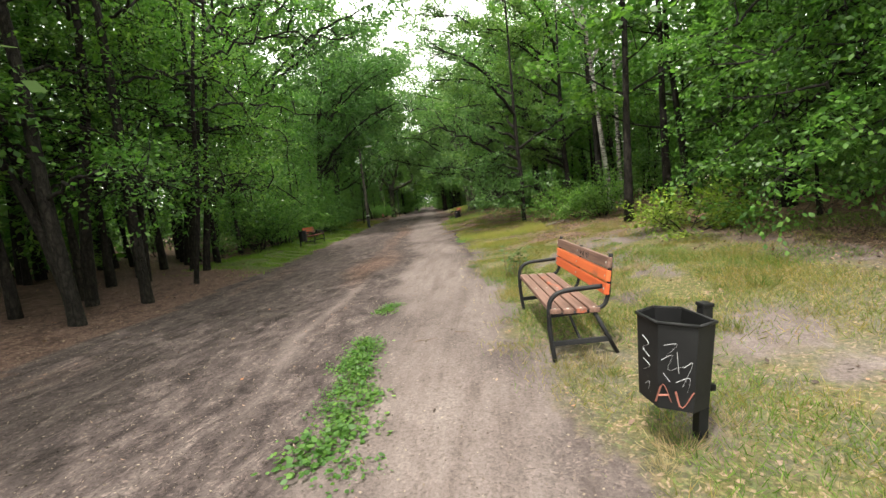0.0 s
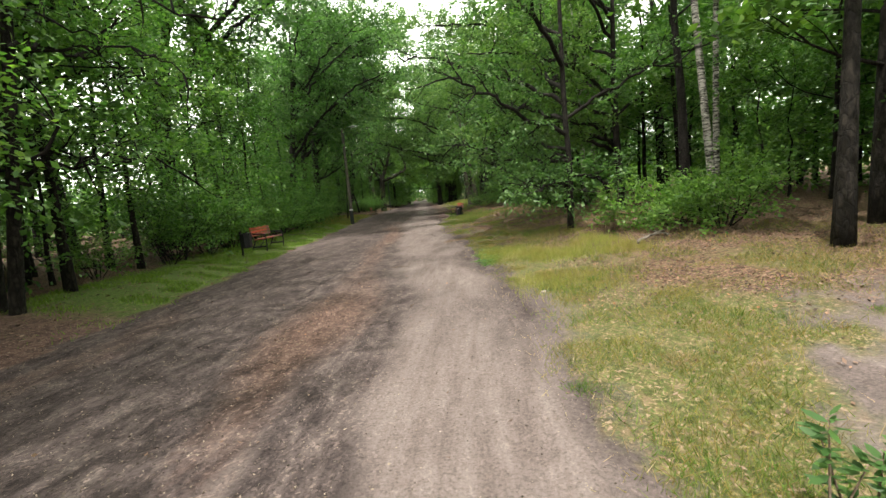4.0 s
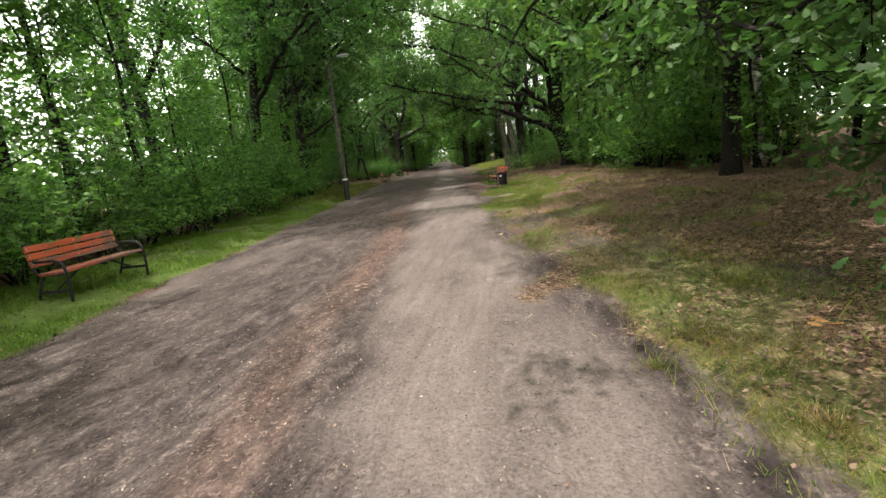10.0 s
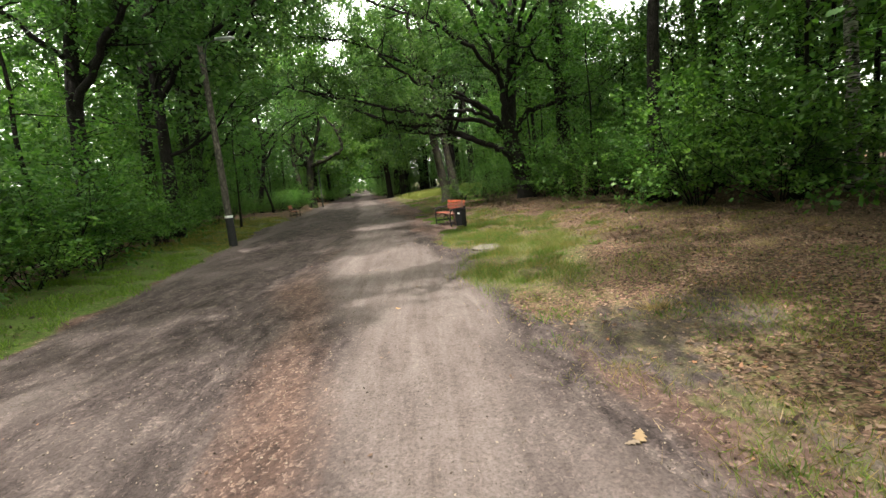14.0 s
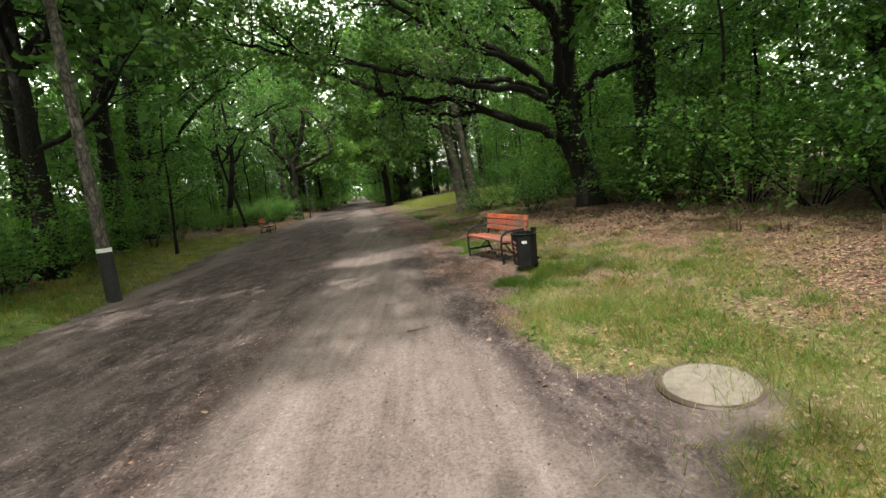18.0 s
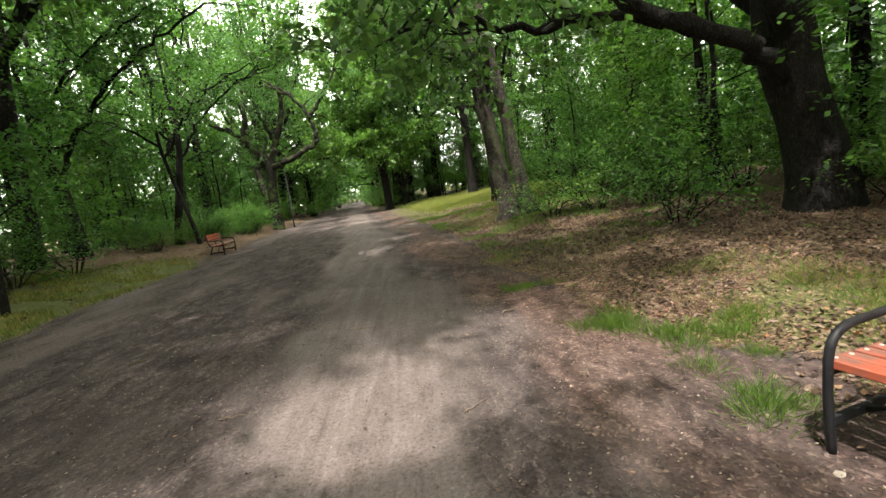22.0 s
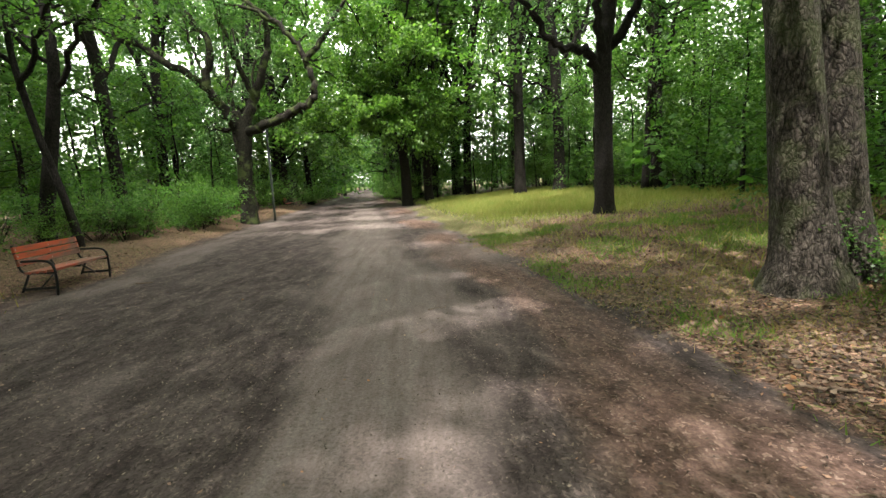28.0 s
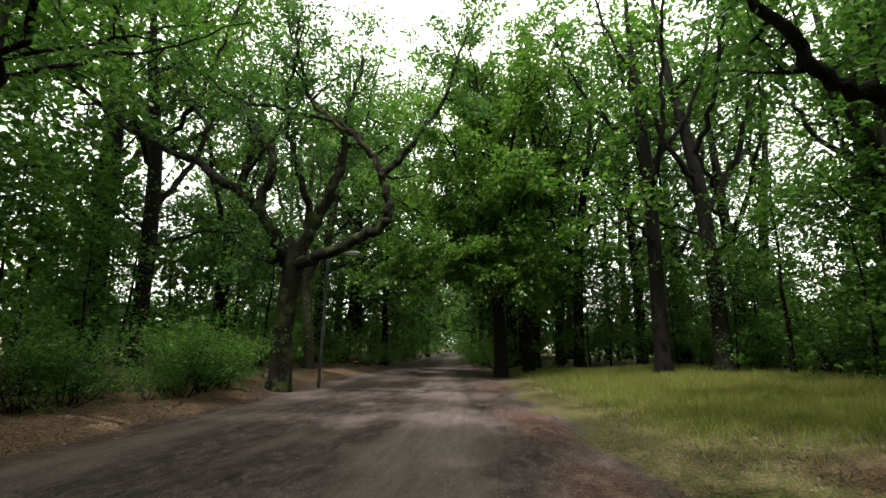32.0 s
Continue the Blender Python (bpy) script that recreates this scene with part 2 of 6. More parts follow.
    turf = ramp(n, l, mix(n, l, 0.5, mottle, crumbs), [(0.33, (0.024, 0.032, 0.010)), (0.44, (0.050, 0.060, 0.018)), (0.53, (0.085, 0.074, 0.032)), (0.64, (0.155, 0.106, 0.074))])
    turf = mix(n, l, ramp(n, l, bits, [(0.60, (0, 0, 0)), (0.66, (0.85, 0.85, 0.85))]), turf, ramp(n, l, bits_b, [(0, (0.035, 0.035, 0.016)), (0.35, (0.07, 0.10, 0.026)), (0.65, (0.145, 0.125, 0.055)), (1, (0.25, 0.175, 0.13))]))
    mould = ramp(n, l, leafy, [(0.0, (0.018, 0.011, 0.008)), (0.4, (0.060, 0.035, 0.025)), (0.75, (0.125, 0.073, 0.052)), (1.0, (0.25, 0.16, 0.118))])
    mould = mix(n, l, ramp(n, l, leafy_b, [(0.86, (0, 0, 0)), (0.9, (0.6, 0.6, 0.6))]), mould, (0.12, 0.15, 0.045))

    def mask(v, spread, by, soft=0.14):
        wob = n.new("ShaderNodeMath")
        wob.operation = "MULTIPLY_ADD"
        wob.inputs[1].default_value = spread
        l.new(by, wob.inputs[0])
        l.new(v, wob.inputs[2])
        less = n.new("ShaderNodeMath")
        less.operation = "SUBTRACT"
        less.inputs[1].default_value = spread / 2
        l.new(wob.outputs["Value"], less.inputs[0])
        return ramp(n, l, less.outputs["Value"], [(0.5 - soft, (0, 0, 0)), (0.5 + soft, (1, 1, 1))])

    c = mix(n, l, mask(soil, 0.8, mix(n, l, 0.5, streak, scuff), 0.26), sand, dark)
    c = mix(n, l, mask(rust, 1.1, mix(n, l, 0.6, crumbs, streak), 0.25), c, red)
    c = mix(n, l, mask(litter, 0.8, mottle, 0.12), c, mould)
    lush = ramp(n, l, crumbs, [(0.3, (0.036, 0.058, 0.012)), (0.5, (0.062, 0.098, 0.02)), (0.7, (0.105, 0.12, 0.036))])
    turf = mix(n, l, mask(rust, 0.5, mottle, 0.25), turf, lush)
    c = mix(n, l, mask(grass, 0.9, mottle, 0.18), c, turf)
    c = mix(n, l, 0.8, c, ramp(n, l, grain, [(0.30, (0.5, 0.5, 0.5)), (0.5, (1, 1, 1)), (0.72, (1.3, 1.3, 1.3))]), "MULTIPLY")
    c = mix(n, l, 0.6, c, ramp(n, l, crumbs, [(0.30, (0.55, 0.53, 0.5)), (0.46, (1, 1, 1)), (0.66, (1.08, 1.08, 1.08))]), "MULTIPLY")
    l.new(c, b.inputs["Base Color"])
    both = calc(n, l, "ADD", calc(n, l, "MULTIPLY", mix(n, l, 0.5, crumbs, scuff), 0.65), calc(n, l, "MULTIPLY", grain, 0.3))
    bump(n, l, b, both, 0.75, 0.03)
    return m


GROUND = ground_material()


def slat_material(name, wear, dull=1.0):
    m, n, l, b = material(name, 0.6, 0, 0.3)
    tc = n.new("ShaderNodeTexCoord").outputs["Object"]
    info = n.new("ShaderNodeObjectInfo")
    grain = noise_node(n, l, 30, 5, 0.65, tc, (0.06, 1.6, 1.6))
    blot = noise_node(n, l, 7, 4, 0.65, tc, (0.35, 1, 1))
    paint = ramp(n, l, info.outputs["Random"], [(0.0, (0.42 * dull, 0.078 * dull, 0.023)), (1.0, (0.52 * dull, 0.112 * dull, 0.035))])
    bare = ramp(n, l, grain, [(0.3, (0.088, 0.046, 0.036)), (0.7, (0.18, 0.104, 0.082))])
    worn = ramp(n, l, blot, [(1 - wear - 0.10, (0, 0, 0)), (1 - wear + 0.06, (1, 1, 1))])
    c = mix(n, l, worn, paint, bare)
    c = mix(n, l, 0.5, c, ramp(n, l, grain, [(0.25, (0.55, 0.55, 0.55)), (0.6, (1, 1, 1))]), "MULTIPLY")
    l.new(c, b.inputs["Base Color"])
    bump(n, l, b, grain, 0.35, 0.004)
    return m


SLAT = slat_material("orange_painted_wood", 0.30)
SLAT_DULL = slat_material("dull_orange_wood", 0.5, 0.62)
SLAT_RED = slat_material("faded_red_orange_wood", 0.42, 0.78)
SLAT_WORN = slat_material("worn_orange_wood", 0.60)
SLAT_FADED = slat_material("faded_brown_wood", 0.82)


def painted_metal(name, base, chip):
    m, n, l, b = material(name, 0.5, 0.0, 0.15)
    tc = n.new("ShaderNodeTexCoord").outputs["Object"]
    spot = noise_node(n, l, 22, 5, 0.7, tc)
    film = noise_node(n, l, 4, 4, 0.6, tc)
    c = ramp(n, l, film, [(0.3, base), (0.7, tuple(v * 2.0 + 0.004 for v in base))])
    c = mix(n, l, ramp(n, l, spot, [(0.64, (0, 0, 0)), (0.72, (1, 1, 1))]), c, chip)
    l.new(c, b.inputs["Base Color"])
    l.new(ramp(n, l, film, [(0.3, (0.35, 0.35, 0.35)), (0.7, (0.65, 0.65, 0.65))]), b.inputs["Roughness"])
    bump(n, l, b, spot, 0.15, 0.003)
    return m


IRON = painted_metal("black_iron_paint", (0.008, 0.008, 0.009), (0.06, 0.045, 0.036))
BIN_STEEL = painted_metal("black_sheet_steel", (0.0055, 0.0055, 0.006), (0.03, 0.027, 0.026))


def plain(name, col, rough=0.8, var=0.35, scale=12):
    m, n, l, b = material(name, rough, 0, 0.3)
    tc = n.new("ShaderNodeTexCoord").outputs["Object"]
    f = noise_node(n, l, scale, 5, 0.65, tc)
    lo, hi = tuple(v * (1 - var) for v in col), tuple(min(1, v * (1 + var)) for v in col)
    l.new(ramp(n, l, f, [(0.3, lo), (0.7, hi)]), b.inputs["Base Color"])
    bump(n, l, b, f, 0.3, 0.006)
    return m


CHALK = plain("white_marker_paint", (0.34, 0.35, 0.36), 0.7, 0.2)
REDPAINT = plain("faded_red_paint", (0.22, 0.085, 0.065), 0.7, 0.3)
PAPER = plain("white_paper_label", (0.62, 0.63, 0.62), 0.7, 0.12)
CONCRETE = plain("weathered_concrete", (0.135, 0.118, 0.10), 0.95, 0.25, 18)
TWIG = plain("dry_twig", (0.13, 0.095, 0.07), 0.9, 0.4, 30)
PEBBLE = plain("pale_pebble", (0.27, 0.23, 0.19), 0.9, 0.3, 30)
BLACKPAINT = plain("black_tar_paint", (0.02, 0.02, 0.02), 0.8, 0.3)
WHITEPAINT = plain("white_lime_paint", (0.66, 0.66, 0.63), 0.85, 0.2)
POSTGREY = plain("grey_green_steel", (0.05, 0.06, 0.055), 0.6, 0.25)
GLASS = plain("frosted_lamp_glass", (0.5, 0.52, 0.5), 0.35, 0.1)


# ---- mesh tools ----
class Build:
    def __init__(self):
        self.v, self.f = [], []

    def add(self, verts, faces):
        o = len(self.v)
        self.v.extend(verts)
        self.f.extend(tuple(i + o for i in f) for f in faces)

    def tube(self, pts, radii, n=8, cap=True, flat=1.0):
        pts = [Vector(p) for p in pts]
        o, ref = len(self.v), None
        for i, p in enumerate(pts):
            d = (pts[min(i + 1, len(pts) - 1)] - pts[max(i - 1, 0)]).normalized()
            if ref is None:
                ref = d.orthogonal().normalized()
            ref = (ref - d * ref.dot(d)).normalized()
            side = d.cross(ref)
            r = radii[i] if hasattr(radii, "__len__") else radii
            for k in range(n):
                a = 2 * math.pi * k / n
                self.v.append(tuple(p + ref * (r * math.cos(a)) + side * (r * flat * math.sin(a))))
        for i in range(len(pts) - 1):
            for k in range(n):
                a, b = o + i * n + k, o + i * n + (k + 1) % n
                self.f.append((a, b, b + n, a + n))
        if cap:
            self.f.append(tuple(o + k for k in reversed(range(n))))
            self.f.append(tuple(o + (len(pts) - 1) * n + k for k in range(n)))

    def box(self, x0, y0, z0, x1, y1, z1, bevel=0.0, m=None):
        bm = bmesh.new()
        bmesh.ops.create_cube(bm, size=1)
        for v in bm.verts:
            v.co = Vector(((x0 + x1) / 2 + v.co.x * (x1 - x0), (y0 + y1) / 2 + v.co.y * (y1 - y0), (z0 + z1) / 2 + v.co.z * (z1 - z0)))
        if bevel:
            bmesh.ops.bevel(bm, geom=bm.edges[:], offset=bevel, segments=2, affect="EDGES", profile=0.5)
        if m is not None:
            bmesh.ops.transform(bm, matrix=m, verts=bm.verts)
        bm.verts.index_update()
        self.add([tuple(v.co) for v in bm.verts], [tuple(v.index for v in f.verts) for f in bm.faces])
        bm.free()

    def mesh(self, name, mat, smooth=True):
        me = bpy.data.meshes.new(name)
        me.from_pydata(self.v, [], self.f)
        me.materials.append(mat)
        if smooth:
            me.polygons.foreach_set("use_smooth", [True] * len(me.polygons))
        me.update()
        return me


def part(name, data, parent, label=""):
    ob = new(name, data)
    ob.parent = parent
    if label:
        ob["label"] = label
    return ob


def thing(name, label, category, group="", kind=""):
    return tagged(new(name), label, category, group, kind)


def curve(pts, per=6):
    """A smooth line through the points."""
    p = [Vector(q) for q in pts]
    p = [2 * p[0] - p[1]] + p + [2 * p[-1] - p[-2]]
    out = []
    for i in range(1, len(p) - 2):
        for k in range(per):
            t = k / per
            a, b, c, d = p[i - 1], p[i], p[i + 1], p[i + 2]
            out.append(0.5 * (2 * b + (c - a) * t + (2 * a - 5 * b + 4 * c - d) * t * t + (3 * b - a - 3 * c + d) * t ** 3))
    return out + [p[-2]]


def lattice(x, y, cell, seed):
    """Smooth noise from 0 to 1 over the plane."""
    x, y = np.asarray(x, float) / cell + seed * 17.3, np.asarray(y, float) / cell + seed * 9.1
    xi, yi = np.floor(x), np.floor(y)
    fx, fy = x - xi, y - yi
    fx, fy = fx * fx * (3 - 2 * fx), fy * fy * (3 - 2 * fy)

    def h(a, b):
        v = np.sin(a * 127.1 + b * 311.7 + seed * 74.7) * 43758.5453
        return v - np.floor(v)

    return (h(xi, yi) * (1 - fx) + h(xi + 1, yi) * fx) * (1 - fy) + (h(xi, yi + 1) * (1 - fx) + h(xi + 1, yi + 1) * fx) * fy


# ---- the lie of the land ----
ROAD_Y = [-40, 0, 5, 11, 20, 24, 27.5, 31, 36, 44, 54, 66, 80, 120, 200, 400]
ROAD_R = [7.5, 3.95, 3.4, 2.95, 1.9, 1.2, 0.7, 0.75, 0.85, 0.3, -0.7, -2.2, -3.7, -8.5, -18, -42]
ROAD_L = [2.6, -1.9, -2.1, -2.8, -3.9, -4.36, -4.78, -5.32, -6.1, -7.4, -7.8, -9.3, -10.3, -14.0, -22.5, -46]


# the pale trodden strip of the road: its two sides
PALE_Y = [-40, 0, 6, 10, 14, 16, 22.5, 28, 33, 38, 41, 44, 47, 53, 60, 80, 120]
PALE_L = [6.3, 2.55, 1.95, 1.65, 0.9, 0.5, -0.35, -1.2, -1.5, -2.0, -2.35, -2.75, -3.1, -3.8, -4.7, -7.0, -11.2]
PALE_R = [8.0, 4.1, 3.5, 3.05, 2.6, 2.2, 1.3, 0.85, 0.2, -0.65, -0.7, -1.0, -1.3, -1.95, -2.9, -5.4, -9.3]


def smooth(t):
    t = np.clip(t, 0, 1)
    return t * t * (3 - 2 * t)


def right_edge(y):
    return np.interp(y, ROAD_Y, ROAD_R)


def left_edge(y):
    return np.interp(y, ROAD_Y, ROAD_L)


def land(x, y):
    ur, ul = x - right_edge(y), left_edge(y) - x
    return 0.35 * smooth(ur / 5) + 0.35 * smooth((ur - 4) / 8) + 0.2 * smooth(ul / 1.5) + 0.4 * smooth((ul - 1) / 6)


def relief(x, y):
    """The land with its bumps and wheel ruts."""
    w = right_edge(y) - left_edge(y)
    u = (x - left_edge(y)) / w
    on = smooth(u / 0.08) * smooth((1 - u) / 0.08)
    z = land(x, y) + 0.05 * (lattice(x, y, 2.3, 3) - 0.5) * (1 - on) + 0.03 * (lattice(x, y, 0.6, 4) - 0.5) * (1 - on)
    rut = np.exp(-((u - 0.42 - 0.03 * lattice(x, y, 9, 5)) / 0.035) ** 2) + np.exp(-((u - 0.22 - 0.03 * lattice(x, y, 9, 6)) / 0.035) ** 2)
    z = z - on * 0.035 * rut * lattice(x, y, 5, 7)
    z = z + on * 0.03 * (lattice(x * 1.8, y * 0.7, 0.7, 8) - 0.5) + on * 0.02 * (lattice(x * 1.3, y, 0.3, 9) - 0.5)
    return z


def zones(x, y):
    """Grass, leaf litter, dark soil and reddish mould over the land; some soil is darkened for tree shade."""
    w = right_edge(y) - left_edge(y)
    u = (x - left_edge(y)) / w
    ur, ul = x - right_edge(y), left_edge(y) - x
    wob = 0.7 * (lattice(x, y, 1.3, 11) - 0.5) + 0.4 * (lattice(x, y, 0.45, 12) - 0.5)
    gr = smooth((ur + wob) / 0.7)
    far = smooth((y - 55) / 6)
    thin = smooth((y - 33) / 6) * (1 - 0.35 * smooth((y - 45) / 5)) * (1 - far)
    patch = lattice(x, y, 2.4, 13)
    reach = np.interp(y, [0, 8, 14, 18, 20.5, 24, 29], [3.1, 2.4, 1.7, 1.1, 0.5, 0.8, 1.9]) + 2.2 * (lattice(x, y, 1.7, 20) - 0.5)
    rich = np.clip(gr * (0.95 - 0.72 * smooth((ur - reach) / 1.6) * (1 - far)) * (1 - 0.95 * thin * smooth((0.88 - patch) / 0.3)), 0, 1)
    gl = smooth((ul + 0.5 * wob) / 0.4) * (1 - smooth((ul - np.interp(y, [34, 38, 50], [2.2, 2.0, 4.6]) + wob) / 1.2)) * smooth((y - 9) / 4) * (1 - 0.85 * smooth((y - 48) / 4))
    worn = np.exp(-(((x - 1.5) / 0.6) ** 2 + ((y - 29.75) / 0.55) ** 2) ** 2)
    trod = smooth((1.25 - (((x - 0.75) / 0.85) ** 2 + ((y - 36.2) / 2.9) ** 2) - 0.9 * (lattice(x, y, 0.5, 29) - 0.5)) / 0.5)
    grass = np.clip((rich * (0.42 + 0.88 * patch) + gl) * (1 - worn) * (1 - 0.92 * trod), 0, 1)
    grass = np.where(ur > 0, grass * (1 - 0.8 * smooth((y - 37) / 3) * (1 - smooth((y - 47) / 4)) * smooth((0.75 - lattice(x, y, 0.9, 34)) / 0.2)), grass)
    grass = np.where(ur > 0.1, grass * (1 - 0.6 * smooth((y - 17.5) / 3) * (1 - smooth((y - 25) / 3))), grass)
    bald = (1 - smooth((y - 13) / 5)) * smooth((0.37 - 0.6 * lattice(x, y, 1.0, 27) - 0.4 * lattice(x, y, 0.33, 28)) / 0.14) * smooth(ur / 0.3)
    grass = grass * (1 - 0.7 * bald)
    litter = smooth((ur - reach + 0.8 + 2.4 * (lattice(x, y, 0.9, 14) - 0.5)) / 1.6) * (1 - 0.8 * far * (1 - smooth((ur - 7) / 3)))
    litter = litter * (1 - 0.6 * (1 - smooth((y - 8) / 3)) * smooth((6 - ur) / 2))
    litter = np.clip(litter + smooth((ur + wob) / 0.5) * thin * 0.9 * (1 - 0.8 * trod) + smooth((ul + 0.6 * wob) / 0.8) * (0.72 + 0.2 * smooth((y - 11) / 4)), 0, 1)
    # litter cut back to dark soil on the early left, painting the trees' shade
    litter = np.where(ul > -0.3, litter * (1 - 0.55 * (1 - smooth((y - 9) / 4))), litter)
    late = smooth((y - 19) / 10)
    swing = 0.5 * (lattice(x, y, 3.1, 15) - 0.5) + 0.5 * (lattice(x, y * 0.6, 0.8, 25) - 0.5) + 0.25 * (lattice(x, y * 0.5, 0.25, 26) - 0.5)
    lo = np.interp(y, PALE_Y, PALE_L) + swing
    hi = np.interp(y, PALE_Y, PALE_R) + swing
    pale = smooth((x - lo) / 1.0 + 0.5) * smooth((hi - x) / 0.9 + 0.5)
    worn_in = smooth((y - 11) / 5)
    verge = smooth((1.5 - (x - left_edge(y)) + 0.8 * swing) / 1.1) * (0.20 + 0.08 * late) * worn_in
    grey = smooth((y - 13) / 4) * (1 - smooth((y - 22) / 5)) * smooth((lo - x - 1.3) / 0.8) * 0.12
    track = np.exp(-((x - np.interp(y, [0, 0.5, 3, 5, 7.7, 9], [1.95, 1.82, 1.25, 1.23, 1.08, 0.4])) / 0.11) ** 2) * (1 - smooth((y - 7.5) / 1.0))
    soil = 0.80 + 0.02 * late + 0.16 * (1 - late) - 0.76 * pale - verge - grey - 0.5 * track
    soil = soil + 0.55 * (lattice(x * 1.6, y * 0.4, 1.1, 16) - 0.5) + 0.4 * (lattice(x, y * 0.45, 0.35, 19) - 0.5)
    soil = np.where(ur > 0.1, soil - 0.6 * smooth((ur - 0.1) / 0.5) * (1 - smooth((y - 13) / 5)), soil)
    # left of the early pale strip the soil colour is deepened as wood shade
    soil = soil + 0.3 * (1 - smooth((y - 10) / 4)) * smooth((lo - x - 0.9) / 0.8)
    soil = np.where(ul > 0.2, soil + 0.4 * smooth((y - 46) / 6), soil)
    soil = np.clip(np.where(x > hi + 0.3, soil - 0.2 * smooth((y - 48) / 4), soil), 0, 1)
    middle = np.interp(y, [0, 5, 8, 10, 12, 16, 18, 23, 28, 33, 40], [1.0, 1.35, 0.5, 0.65, 0.4, -0.1, -0.5, -0.8, -1.9, -2.1, -2.6]) + 0.25 * (lattice(x, y, 2.2, 24) - 0.5)
    broad = np.interp(y, [0, 5, 8, 11, 16, 20, 28, 34], [0.3, 0.35, 0.65, 0.8, 0.5, 0.42, 0.62, 0.55])
    band = np.interp(y, [0, 4, 7.5, 9, 12, 14, 20, 30, 35], [0.3, 0.42, 0.5, 0.6, 0.58, 0.55, 0.9, 0.75, 0.15])
    rust = np.exp(-((x - middle) / broad) ** 2) * band * (0.15 + 0.45 * smooth((y - 7) / 1.5) * (1 - smooth((y - 12) / 3)) + 0.9 * lattice(x, y * 0.4, 0.9, 17))
    rust = rust + smooth((1.6 - (x - left_edge(y)) + swing) / 1.0) * (1 - smooth((y - 10) / 4)) * (0.1 + 0.55 * lattice(x, y * 0.6, 1.0, 35))
    shoulder = np.interp(y, [12, 15, 26, 30, 38, 60], [0.1, 0.75, 0.78, 0.62, 0.8, 0.8])
    rust = rust + smooth((x - hi - 0.05) / 0.8) * shoulder * (0.25 + 1.05 * lattice(x, y * 0.6, 1.1, 18))
    green = np.where(ul > 0, 1.0 - 0.55 * smooth((y - 34) / 5), np.where(ur > 0, smooth((ur - 0.3) / 0.5) * smooth((lattice(x, y, 1.1, 23) - 0.55) / 0.25) * 0.1, 0.0))
    rim = 0.25 + 0.6 * smooth((y - 14) / 2) * (1 - smooth((y - 27) / 3)) * (0.4 + lattice(x, y, 0.7, 36))
    rust = np.where((ul > 0.2) | ((ur > rim) & (trod < 0.3)), green, rust * smooth(u / 0.06))
    return grass, litter, soil, np.clip(rust, 0, 1)


def steps(marks):
    """Grid lines: (end, spacing) pairs from the first value on."""
    out = [marks[0]]
    for end, gap in marks[1:]:
        k = max(1, round((end - out[-1]) / gap))
        out += list(np.linspace(out[-1], end, k + 1)[1:])
    return np.array(out)


def sheet(name, xs, ys, height):
    X, Y = np.meshgrid(xs, ys)
    Z = height(X, Y)
    nx, ny = len(xs), len(ys)
    me = bpy.data.meshes.new(name)
    me.vertices.add(nx * ny)
    me.vertices.foreach_set("co", np.stack([X, Y, Z], -1).ravel())
    i = (np.arange(ny - 1)[:, None] * nx + np.arange(nx - 1)).ravel()
    q = np.stack([i, i + 1, i + 1 + nx, i + nx], -1).ravel()
    me.loops.add(len(q))
    me.loops.foreach_set("vertex_index", q)
    me.polygons.add(len(i))
    me.polygons.foreach_set("loop_start", np.arange(len(i)) * 4)
    me.polygons.foreach_set("use_smooth", np.ones(len(i), bool))
    me.update()
    me.materials.append(GROUND)
    at = me.attributes.new("zones", "FLOAT_COLOR", "POINT")
    at.data.foreach_set("color", np.stack([v.ravel() for v in zones(X, Y)], -1).ravel())
    return me


def ground_height(x, y):
    u = (x - left_edge(y)) / (right_edge(y) - left_edge(y))
    inside = smooth(u / 0.06) * smooth((1 - u) / 0.06)
    return relief(x, y) - 0.05 * inside


gx = steps([-900, (-120, 60), (-40, 8), (-14, 1.0), (9, 0.2), (16, 0.6), (60, 5), (900, 70)])
gy = steps([-600, (-60, 60), (-6, 3), (66, 0.28), (110, 1.2), (200, 6), (1500, 100)])
tagged(new("ground", sheet("ground", gx, gy, ground_height)), "forest floor with patchy grass and leaf litter", "ground", kind="structure")


def road_sheet():
    """A worn dirt road that follows its two edges."""
    us, ys = np.linspace(-0.01, 1.01, 80), steps([-30, (-5, 1.5), (66, 0.2), (120, 1.0), (230, 4)])
    U, Y = np.meshgrid(us, ys)
    X = left_edge(Y) + U * (right_edge(Y) - left_edge(Y))
    Z = relief(X, Y) + 0.006 - 0.04 * (1 - smooth(U / 0.03 + 0.2) * smooth((1 - U) / 0.03 + 0.2))
    me = sheet("dirt_road", us, ys, lambda a, b: a * 0)
    me.vertices.foreach_set("co", np.stack([X, Y, Z], -1).ravel())
    me.attributes["zones"].data.foreach_set("color", np.stack([v.ravel() for v in zones(X, Y)], -1).ravel())
    me.update()
    return me


tagged(new("dirt_road", road_sheet()), "wide worn dirt road of grey sand with wheel ruts", "road", kind="structure")


